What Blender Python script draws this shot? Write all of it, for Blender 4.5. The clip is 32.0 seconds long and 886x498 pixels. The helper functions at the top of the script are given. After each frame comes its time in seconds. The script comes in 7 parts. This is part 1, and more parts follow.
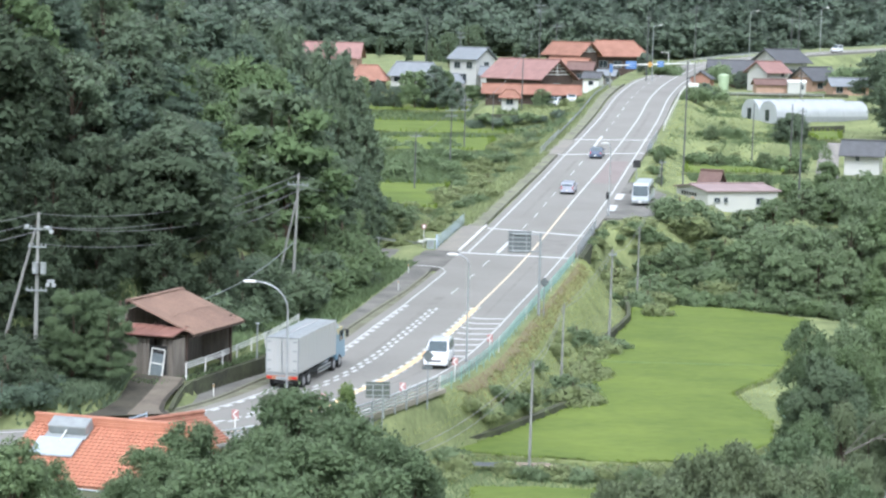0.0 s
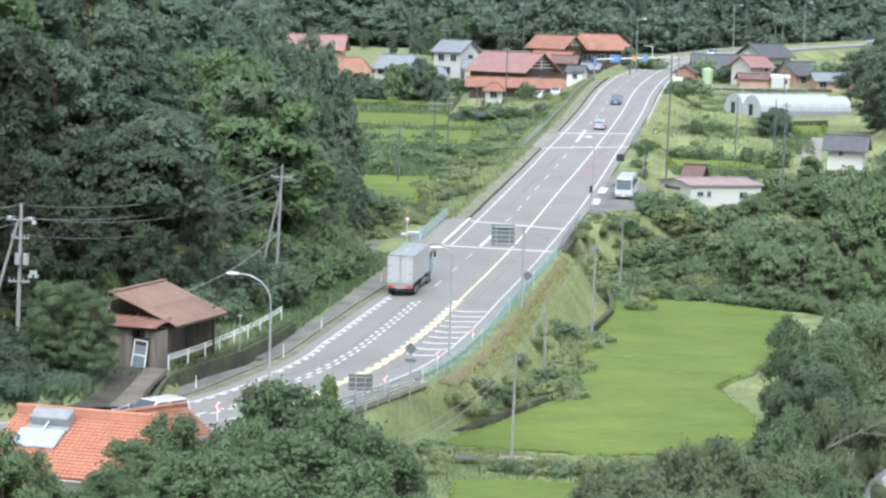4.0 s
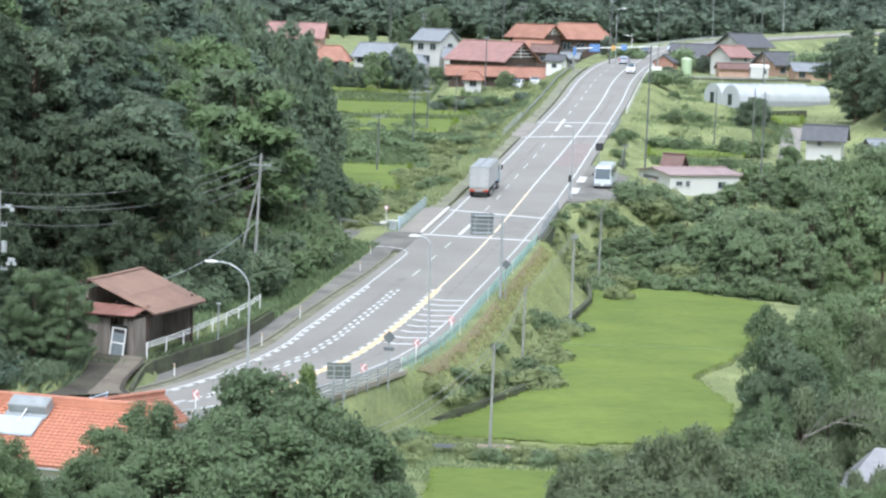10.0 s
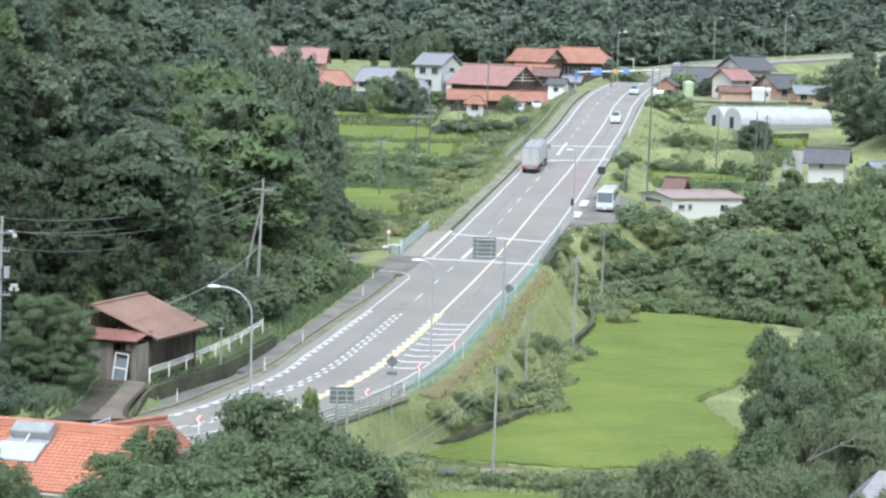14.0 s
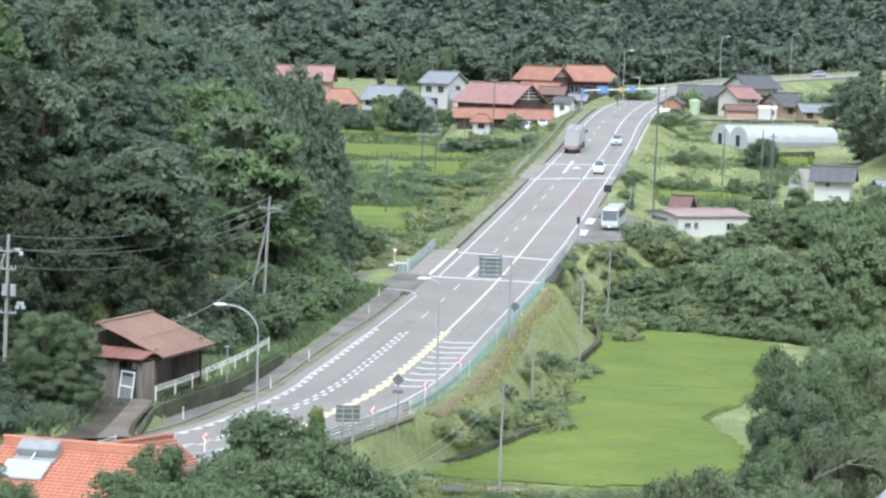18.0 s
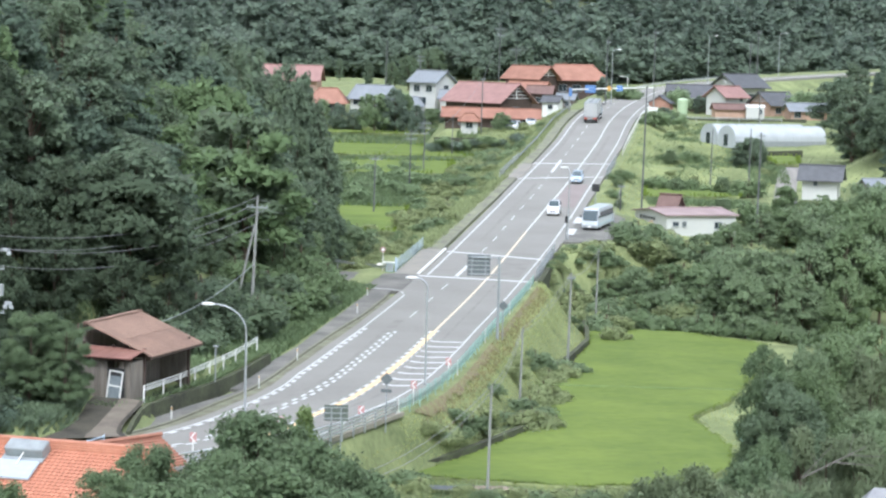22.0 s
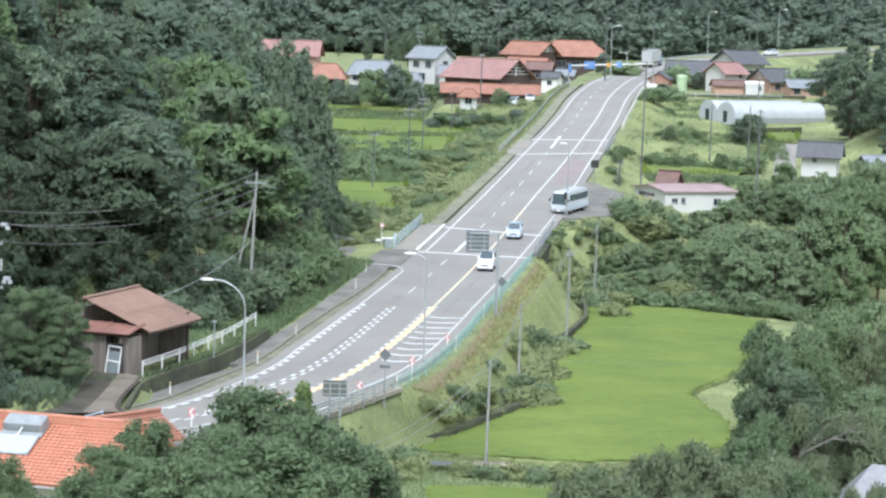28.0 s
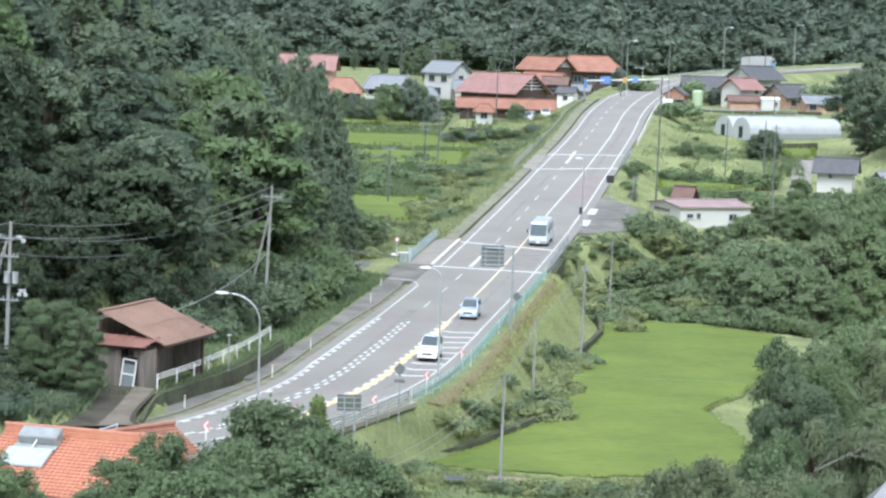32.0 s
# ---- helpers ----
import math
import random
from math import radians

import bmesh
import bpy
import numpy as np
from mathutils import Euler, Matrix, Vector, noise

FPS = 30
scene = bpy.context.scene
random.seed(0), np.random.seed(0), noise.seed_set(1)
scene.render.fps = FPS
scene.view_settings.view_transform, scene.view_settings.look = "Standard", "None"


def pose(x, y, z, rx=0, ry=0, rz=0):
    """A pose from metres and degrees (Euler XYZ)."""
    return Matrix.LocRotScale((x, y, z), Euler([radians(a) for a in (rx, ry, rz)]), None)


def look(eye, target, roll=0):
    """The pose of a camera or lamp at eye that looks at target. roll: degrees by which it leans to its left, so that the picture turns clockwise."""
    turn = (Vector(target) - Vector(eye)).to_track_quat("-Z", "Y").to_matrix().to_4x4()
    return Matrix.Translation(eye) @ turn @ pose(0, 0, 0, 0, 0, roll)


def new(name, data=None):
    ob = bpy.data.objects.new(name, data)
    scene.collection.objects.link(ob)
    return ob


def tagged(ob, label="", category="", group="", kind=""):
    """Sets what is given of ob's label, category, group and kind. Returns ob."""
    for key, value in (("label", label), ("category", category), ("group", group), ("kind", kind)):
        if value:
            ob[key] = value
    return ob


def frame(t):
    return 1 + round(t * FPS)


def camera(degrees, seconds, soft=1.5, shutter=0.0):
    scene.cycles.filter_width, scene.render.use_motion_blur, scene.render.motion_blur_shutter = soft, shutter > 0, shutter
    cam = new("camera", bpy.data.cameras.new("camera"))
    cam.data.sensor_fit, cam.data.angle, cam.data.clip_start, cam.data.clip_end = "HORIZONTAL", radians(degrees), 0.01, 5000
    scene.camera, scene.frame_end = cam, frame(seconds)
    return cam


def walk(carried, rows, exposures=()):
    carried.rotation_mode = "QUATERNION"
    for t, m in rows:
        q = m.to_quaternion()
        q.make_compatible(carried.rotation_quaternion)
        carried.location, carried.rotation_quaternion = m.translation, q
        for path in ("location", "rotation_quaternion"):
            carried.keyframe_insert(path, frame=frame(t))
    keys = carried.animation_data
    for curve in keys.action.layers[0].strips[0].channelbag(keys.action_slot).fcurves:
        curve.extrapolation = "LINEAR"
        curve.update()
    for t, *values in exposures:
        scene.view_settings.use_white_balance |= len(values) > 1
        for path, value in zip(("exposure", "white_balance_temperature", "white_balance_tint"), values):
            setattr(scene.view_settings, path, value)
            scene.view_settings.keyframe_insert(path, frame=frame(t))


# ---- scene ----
cam = camera(22.0, 32.0, soft=2.4)
EYE = (0, 0, 25)

# seconds, yaw, pitch and roll of a long lens held by hand at one spot
VIEW = [
    (0, -0.000, -5.738, 1.24), (0.5, 0.037, -5.549, 1.24), (1, -0.041, -5.626, 1.31), (1.5, -0.266, -5.632, 1.35),
    (2, -0.100, -5.687, 1.39), (2.5, -0.251, -5.687, 1.43), (3, -0.392, -5.580, 1.55), (3.5, -0.454, -5.735, 1.51),
    (5.5, -0.277, -6.073, 1.67), (6, -0.454, -5.954, 1.71), (6.5, -0.611, -5.846, 1.58), (7, -0.679, -5.829, 1.64),
    (7.5, -0.747, -5.915, 1.65), (8, -0.934, -5.826, 1.70), (8.5, -1.055, -6.059, 1.68), (9, -0.981, -6.126, 1.66),
    (9.5, -0.999, -6.103, 1.65), (10, -0.971, -6.176, 1.78), (10.5, -0.862, -6.226, 1.79), (11, -0.740, -6.088, 1.89),
    (11.5, -0.621, -6.076, 1.94), (12, -0.485, -6.018, 2.03), (12.5, -0.594, -5.973, 1.76), (13, -0.767, -5.871, 1.65),
    (13.5, -0.814, -5.770, 1.55), (14, -0.890, -5.573, 1.56), (14.5, -0.795, -5.397, 1.60), (16.5, -0.538, -5.605, 1.44),
    (17, -0.759, -5.460, 1.47), (17.5, -0.773, -5.199, 1.52), (18, -0.723, -5.120, 1.56), (18.5, -0.780, -5.161, 1.53),
    (19, -0.648, -5.488, 1.48), (19.5, -0.814, -5.406, 1.48), (20, -1.029, -5.267, 1.75), (20.5, -1.232, -5.224, 1.74),
    (21, -1.292, -5.010, 1.69), (21.5, -1.181, -5.120, 1.70), (22, -1.020, -5.131, 1.53), (22.5, -1.001, -5.396, 1.50),
    (23, -0.856, -5.698, 1.44), (23.5, -0.977, -5.858, 1.48), (24, -1.025, -5.801, 1.44), (24.5, -1.171, -6.009, 1.49),
    (25, -1.147, -5.872, 1.52), (25.5, -1.218, -5.705, 1.69), (27.5, -1.018, -5.499, 1.73), (28, -1.066, -5.736, 1.66),
    (28.5, -1.285, -5.924, 1.64), (29, -1.273, -6.077, 1.63), (29.5, -1.316, -6.111, 1.71), (30, -1.240, -5.796, 1.77),
    (30.5, -1.213, -5.775, 1.78), (31, -1.250, -5.570, 1.93), (31.5, -0.929, -5.405, 1.85), (32, -0.675, -5.382, 1.85)]
walk(cam, [(t, pose(*EYE, 0, 0, yaw) @ pose(0, 0, 0, 90 + pitch) @ pose(0, 0, 0, 0, 0, roll)) for t, yaw, pitch, roll in VIEW], exposures=[(0, 1.0, 5680, 9.5), (32, 1.0, 5680, 9.5)])

# ---- light: an overcast summer day ----
world = bpy.data.worlds.new("sky")
scene.world = world
world.use_nodes = True
wn, wl = world.node_tree.nodes, world.node_tree.links
sky = wn.new("ShaderNodeTexSky")
sky.sky_type, sky.sun_disc = "NISHITA", False
sky.sun_elevation, sky.sun_rotation = radians(58), radians(200)
sky.air_density, sky.dust_density = 1.0, 4.0
grey = wn.new("ShaderNodeHueSaturation")
grey.inputs["Saturation"].default_value = 0.35
wl.new(sky.outputs[0], grey.inputs["Color"])
wl.new(grey.outputs[0], wn["Background"].inputs[0])
wn["Background"].inputs[1].default_value = 0.15
sun = new("sun", bpy.data.lights.new("sun", "SUN"))
sun.data.energy, sun.data.angle, sun.data.color = 1.2, radians(25), (1, .97, .92)
sun.matrix_world = look((28, -85, 105), (0, 0, 0))

# ---- helpers for meshes ----
rng = np.random.default_rng(7)


def link_mesh(name, me, material, parent=None, label=""):
    if material and not me.materials:
        me.materials.append(material)
    ob = new(name, me)
    if parent:
        ob.parent = parent
    return tagged(ob, label)


def part(name, bm, material, parent=None, label="", soft=False):
    """One mesh object out of a bmesh."""
    me = bpy.data.meshes.new(name)
    bm.to_mesh(me)
    bm.free()
    if soft:
        me.shade_smooth()
    return link_mesh(name, me, material, parent, label)


def thing(name, m, label, category, group="", kind=""):
    ob = new(name)
    ob.empty_display_size = .2
    ob.matrix_basis = m
    return tagged(ob, label, category, group, kind)


def box(bm, size, at=(0, 0, 0), turn=None, bevel=0.0):
    """A box whose middle stands at the given place."""
    m = Matrix.Translation(at) @ (turn or Matrix()) @ Matrix.Diagonal((*size, 1))
    made = bmesh.ops.create_cube(bm, size=1, matrix=m)
    if bevel:
        edges = list({e for v in made["verts"] for e in v.link_edges})
        bmesh.ops.bevel(bm, geom=edges, offset=bevel, segments=2, affect="EDGES", profile=.6)
    return bm


def rod(bm, a, b, r0, r1=None, n=8):
    """A tapered bar from a to b."""
    a, b = Vector(a), Vector(b)
    d = b - a
    m = Matrix.Translation((a + b) / 2) @ d.to_track_quat("Z", "Y").to_matrix().to_4x4()
    bmesh.ops.create_cone(bm, cap_ends=True, segments=n, radius1=r0, radius2=r0 if r1 is None else r1, depth=d.length, matrix=m)
    return bm


def prism(bm, outline, x0, x1):
    """An outline in y and z, drawn out from x0 to x1."""
    a = [bm.verts.new((x0, y, z)) for y, z in outline]
    b = [bm.verts.new((x1, y, z)) for y, z in outline]
    n = len(a)
    bm.faces.new(a[::-1]), bm.faces.new(b)
    for i in range(n):
        bm.faces.new((a[i], a[(i + 1) % n], b[(i + 1) % n], b[i]))
    bmesh.ops.recalc_face_normals(bm, faces=bm.faces)
    return bm


def bm_new():
    return bmesh.new()


def mesh_from(name, verts, faces):
    me = bpy.data.meshes.new(name)
    me.from_pydata([tuple(v) for v in verts], [], faces)
    return me


def loose_mesh(name, v, soft=None):
    """A mesh of loose faces; v has the shape (faces, corners, 3), soft a rounded normal for each face."""
    n, k = v.shape[:2]
    me = bpy.data.meshes.new(name)
    me.vertices.add(n * k), me.loops.add(n * k), me.polygons.add(n)
    me.vertices.foreach_set("co", np.ascontiguousarray(v, dtype=np.float32).ravel())
    me.loops.foreach_set("vertex_index", np.arange(n * k, dtype=np.int32))
    me.polygons.foreach_set("loop_start", np.arange(0, n * k, k, dtype=np.int32))
    me.update(calc_edges=True)
    if soft is not None:
        me.shade_smooth()
        at = me.attributes.new("custom_normal", "FLOAT_VECTOR", "CORNER")
        at.data.foreach_set("vector", np.ascontiguousarray(np.repeat(soft, k, 0), dtype=np.float32).ravel())
    return me


def tube_line(name, pts, r, material, parent=None, label=""):
    cu = bpy.data.curves.new(name, "CURVE")
    cu.dimensions, cu.bevel_depth, cu.bevel_resolution = "3D", r, 1
    sp = cu.splines.new("POLY")
    sp.points.add(len(pts) - 1)
    for q, p in zip(sp.points, pts):
        q.co = (*p, 1)
    cu.materials.append(material)
    ob = new(name, cu)
    if parent:
        ob.parent = parent
    return tagged(ob, label)


# ---- materials ----
def mat(name, color, rough=.7, metal=0.0, vary=.25, scale=3.0, fine=40.0, bump=.15, spec=.4, tint=None, obj=0.0, island=0.0, stretch=None, coat=0.0):
    """A surface with grain at two sizes, stains in a second tint, and a fine relief."""
    m = bpy.data.materials.new(name)
    m.use_nodes = True
    n, l = m.node_tree.nodes, m.node_tree.links
    b = n["Principled BSDF"]
    b.inputs["Roughness"].default_value, b.inputs["Metallic"].default_value = rough, metal
    b.inputs["Specular IOR Level"].default_value, b.inputs["Coat Weight"].default_value = spec, coat
    co = n.new("ShaderNodeTexCoord")
    mp = n.new("ShaderNodeMapping")
    l.new(co.outputs["Object"], mp.inputs["Vector"])
    if stretch:
        mp.inputs["Scale"].default_value = stretch
    big, small = n.new("ShaderNodeTexNoise"), n.new("ShaderNodeTexNoise")
    big.inputs["Scale"].default_value, small.inputs["Scale"].default_value = scale, fine
    big.inputs["Detail"].default_value, small.inputs["Detail"].default_value = 4, 3
    for k in (big, small):
        l.new(mp.outputs[0], k.inputs["Vector"])
    add = n.new("ShaderNodeMath")
    add.operation = "MULTIPLY_ADD"
    l.new(small.outputs[0], add.inputs[0])
    add.inputs[1].default_value = .5
    l.new(big.outputs[0], add.inputs[2])
    last = add.outputs[0]
    for amount, node, out in ((obj, "ShaderNodeObjectInfo", "Random"), (island, "ShaderNodeNewGeometry", "Random Per Island")):
        if amount:
            info, more = n.new(node), n.new("ShaderNodeMath")
            more.operation = "MULTIPLY_ADD"
            l.new(info.outputs[out], more.inputs[0])
            more.inputs[1].default_value = amount
            l.new(last, more.inputs[2])
            last = more.outputs[0]
    ramp = n.new("ShaderNodeMapRange")
    ramp.inputs["From Min"].default_value, ramp.inputs["From Max"].default_value = .45, 1.05 + .8 * (obj + island)
    l.new(last, ramp.inputs["Value"])
    mix = n.new("ShaderNodeMix")
    mix.data_type = "RGBA"
    l.new(ramp.outputs[0], mix.inputs["Factor"])
    c = np.array(color)
    t = c if tint is None else np.array(tint)
    mix.inputs["A"].default_value = (*np.clip(c * (1 - vary), 0, 1), 1)
    mix.inputs["B"].default_value = (*np.clip(t * (1 + vary), 0, 1), 1)
    l.new(mix.outputs["Result"], b.inputs["Base Color"])
    if bump:
        bp = n.new("ShaderNodeBump")
        bp.inputs["Strength"].default_value, bp.inputs["Distance"].default_value = bump, .03
        l.new(last, bp.inputs["Height"])
        l.new(bp.outputs[0], b.inputs["Normal"])
    return m


def leaf_mat(name, color, tint, obj=.35, island=.18, vary=.18, lift=.97):
    color, tint = ([lift * x * k for x, k in zip(c, (.985, 1.0, .985))] for c in (color, tint))
    m = mat(name, color, .8, vary=vary, scale=.5, fine=6, bump=0, spec=.15, tint=tint, obj=obj, island=island)
    b = m.node_tree.nodes["Principled BSDF"]
    b.inputs["Subsurface Weight"].default_value = 0
    tr, sh = m.node_tree.nodes.new("ShaderNodeBsdfTranslucent"), m.node_tree.nodes.new("ShaderNodeMixShader")
    tr.inputs[0].default_value = (*[min(1, x * k) for x, k in zip(tint, (1.7, 1.5, 1.73))], 1)
    sh.inputs[0].default_value = .4
    out = m.node_tree.nodes["Material Output"]
    l = m.node_tree.links
    l.new(b.outputs[0], sh.inputs[1]), l.new(tr.outputs[0], sh.inputs[2]), l.new(sh.outputs[0], out.inputs[0])
    return m


ASPHALT = mat("asphalt", (.238, .228, .203), .85, vary=.12, scale=.12, fine=2.5, bump=.05)
ASPHALT_OLD = mat("old_asphalt", (.135, .13, .118), .9, vary=.3, scale=.4, fine=5, tint=(.185, .178, .155))
MOSSY_KERB = mat("mossy_kerb", (.26, .25, .2), .95, vary=.4, scale=.8, fine=5, tint=(.17, .17, .12))
PATCH = mat("asphalt_patch", (.222, .213, .19), .9, vary=.15, scale=.5, fine=6)
WHITE_LINE = mat("road_paint_white", (.62, .62, .6), .65, vary=.2, scale=1.2, fine=9, tint=(.5, .5, .48))
YELLOW_LINE = mat("road_paint_yellow", (.83, .57, .3), .6, vary=.15, scale=1.2, fine=9)
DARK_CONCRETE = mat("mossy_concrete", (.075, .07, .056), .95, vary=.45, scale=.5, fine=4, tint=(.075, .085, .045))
GROUND = mat("grassy_earth", (.14, .174, .07), .95, vary=.36, scale=.2, fine=2.0, bump=.3, tint=(.21, .235, .102))
GRASS = leaf_mat("grass_blades", (.222, .258, .098), (.298, .33, .14), .0, .25, .2, 1.24)
DRY = mat("dry_grass", (.3, .2, .12), .95, vary=.35, scale=1, fine=8, tint=(.24, .22, .1))
RICE = mat("rice", (.104, .156, .024), .85, vary=.22, scale=.16, fine=1.2, bump=.3, tint=(.134, .174, .03), stretch=(.8, 1.1, 1))
RICE_LEAF = leaf_mat("rice_leaf", (.108, .158, .028), (.138, .184, .035), 0, .05, .1, 1.24)
SOIL = mat("bare_soil", (.24, .2, .15), .95, vary=.3, scale=.7, fine=6)
LEAF_DARK = leaf_mat("leaf_dark", (.112, .154, .102), (.172, .222, .142))
LEAF_MID = leaf_mat("leaf_mid", (.112, .154, .098), (.168, .218, .13))
LEAF_LIGHT = leaf_mat("leaf_light", (.124, .178, .088), (.186, .245, .126))
LEAF_PALE = leaf_mat("leaf_pale", (.146, .196, .107), (.212, .273, .154))
# haze painted into the leaf colours: paler and bluer than the near greens
LEAF_HAZED = leaf_mat("leaf_hazed", (.142, .188, .138), (.188, .238, .174), .2, .06, .14)
LEAF_HAZED_DEEP = leaf_mat("leaf_hazed_deep", (.124, .167, .125), (.166, .214, .16), .2, .06, .14)
LEAF_GREY = leaf_mat("leaf_greyish", (.125, .158, .09), (.184, .223, .127))
# leaf green darkened to stand for shade at the wood's foot near the barn
LEAF_SHADED = leaf_mat("leaf_shaded", (.062, .085, .052), (.1, .132, .08))
LEAF_HILL = leaf_mat("leaf_hill", (.116, .168, .084), (.17, .236, .112))
LEAF_GULLY = leaf_mat("leaf_gully", (.15, .207, .112), (.222, .29, .156))
MEADOW = leaf_mat("meadow_grass", (.12, .15, .08), (.165, .195, .11), 0, .3, .2, 1.24)
LEAF_FRONT = leaf_mat("leaf_front", (.096, .138, .078), (.166, .222, .118))
LEAF_TIP = leaf_mat("leaf_tip", (.12, .17, .065), (.18, .24, .09))
LEAF_WEED = leaf_mat("leaf_weed", (.215, .258, .122), (.29, .335, .17))
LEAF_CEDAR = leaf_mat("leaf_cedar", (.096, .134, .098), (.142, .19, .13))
BARK = mat("bark", (.12, .09, .065), .95, vary=.35, scale=2, fine=20, stretch=(1, 1, .2))
POLE = mat("pole_concrete", (.27, .27, .25), .8, vary=.15, scale=1, fine=10)
POLE_DARK = mat("weathered_dark_pole", (.13, .135, .13), .85, vary=.2, scale=1, fine=10)
STEEL = mat("galvanised_steel", (.5, .52, .53), .45, .7, vary=.15, scale=2, fine=20, bump=.03)
STEEL_DULL = mat("dull_grey_paint", (.3, .32, .32), .6, .2, vary=.15, scale=2, fine=15, bump=.03)
WIRE = mat("cable", (.2, .2, .2), .6, vary=.1)
PALE = mat("pale_paint", (.72, .72, .68), .6, vary=.1, scale=1.5, fine=12, bump=.03)
WHITE = mat("white_plaster", (.58, .58, .55), .8, vary=.12, scale=.8, fine=8, tint=(.48, .48, .44))
GREEN_NET = mat("green_mesh", (.3, .46, .4), .7, vary=.25, scale=1.5, fine=12)
# sign red paled towards pink, with haze put into its colour
RED_BOARD = mat("hazed_red_sign_paint", (.45, .24, .23), .6, vary=.15)
WOOD_OLD = mat("weathered_boards", (.105, .092, .078), .9, vary=.45, scale=1.2, fine=14, stretch=(3, 3, .35), tint=(.21, .185, .155), obj=.4)
WOOD_DARK = mat("dark_timber", (.07, .05, .04), .85, vary=.3, scale=2, fine=18)
ROOF_RUST = mat("rusty_sheet_roof", (.24, .158, .12), .75, vary=.16, scale=.5, fine=5, tint=(.285, .185, .135))
ROOF_RED = mat("red_tiles", (.25, .115, .075), .6, vary=.25, scale=.6, fine=8, tint=(.29, .15, .105), obj=.2)
ROOF_PINK = mat("faded_red_tiles", (.285, .165, .145), .6, vary=.18, scale=.8, fine=8)
ROOF_ORANGE = mat("orange_glazed_tiles", (.39, .16, .096), .5, vary=.16, scale=1, fine=10, obj=.25, tint=(.47, .22, .14), coat=.05)
ROOF_BRICK = mat("brownish_orange_tiles", (.3, .13, .085), .6, vary=.2, scale=1, fine=9, tint=(.36, .18, .12))
ROOF_GREY = mat("grey_tiles", (.098, .1, .104), .6, vary=.2, scale=1.2, fine=8)
ROOF_BROWN = mat("brown_sheet_roof", (.16, .1, .085), .7, vary=.25, scale=1, fine=8)
ROOF_PALE = mat("pale_blue_grey_tiles", (.215, .23, .242), .5, vary=.12, scale=1, fine=9)
ROOF_MAROON = mat("maroon_sheet_roof", (.3, .225, .215), .65, vary=.2, scale=.5, fine=6)
BRICK_WALL = mat("reddish_boards", (.34, .19, .14), .85, vary=.25, scale=1, fine=9)
CLAY_WALL = mat("orange_clay_wall", (.45, .3, .225), .9, vary=.15, scale=.7, fine=8)
CAR_GLASS = mat("tinted_car_glass", (.055, .078, .085), .15, 0, vary=.1, bump=0, spec=.8)
BUS_PAINT = mat("pale_blue_white_paint", (.56, .6, .62), .3, vary=.04, bump=0, coat=.5)
GLASS = mat("dark_glass", (.03, .04, .045), .12, 0, vary=.1, bump=0, spec=.8)
BLUE_PALE = mat("pale_blue_lettering", (.3, .42, .62), .5, vary=.05, bump=0)
BLUE_SIGN = mat("blue_sign", (.1, .2, .42), .45, vary=.06, bump=0)
ORANGE_SIGN = mat("orange_sign", (.55, .33, .1), .5, vary=.06, bump=0)
TANK = mat("pale_green_tank", (.4, .5, .32), .5, vary=.1, scale=1, fine=8)
VINYL = mat("white_vinyl", (.42, .44, .45), .45, vary=.1, scale=.7, fine=5, bump=.1)
RUBBER = mat("tyre_rubber", (.025, .025, .025), .8, vary=.2)
RIM = mat("wheel_metal", (.45, .45, .46), .4, .8, vary=.15, bump=0)
CAR_WHITE = mat("white_car_paint", (.68, .69, .69), .25, vary=.03, bump=0, coat=.6)
CAR_SILVER = mat("silver_blue_car_paint", (.46, .49, .56), .3, .3, vary=.04, bump=0, coat=.6)
CAR_DARK = mat("dark_blue_car_paint", (.11, .14, .2), .25, .2, vary=.05, bump=0, coat=.7)
CAR_BLUE = mat("light_blue_car_paint", (.42, .5, .58), .3, .1, vary=.04, bump=0, coat=.6)
TRUCK_BOX = mat("truck_box_panels", (.5, .51, .5), .5, .1, vary=.06, scale=.6, fine=6, bump=.03, tint=(.45, .45, .43))
TRUCK_BLUE = mat("truck_cab_blue", (.2, .33, .42), .35, vary=.05, bump=0, coat=.4)
ORANGE_PAINT = mat("orange_bumper_paint", (.38, .17, .1), .5, vary=.1, bump=0)
BLACK = mat("black_plastic", (.03, .03, .03), .6, vary=.15, bump=0)
TAIL = mat("red_lamp_glass", (.5, .02, .02), .2, vary=.05, bump=0)
CLEAR = mat("headlamp_glass", (.75, .78, .8), .15, vary=.05, bump=0, spec=.8)

# ---- the road: its centre line in plan and height ----
ROAD = [(-62, 112, 1.6), (-47, 116.5, 1.3), (-36.5, 121, 1), (-27.8, 125.6, .6), (-20.6, 130.4, .3), (-15, 135.8, .1), (-11, 141.6, -.05), (-6.7, 152, -.22), (-1.6, 166.5, -.05), (3.4, 198, .4),
        (8.9, 233, 1.3), (16.4, 282.3, 3.45), (22.4, 316, 5.9), (30.6, 366, 9.5), (36.4, 405, 12.3), (43.1, 441, 14.3),
        (52.7, 484, 15.95), (60, 506, 16.8), (70, 526, 17.7), (83, 544, 18.6), (99, 560, 19.6), (120, 577, 20.8), (150, 596, 22.2), (200, 620, 24)]


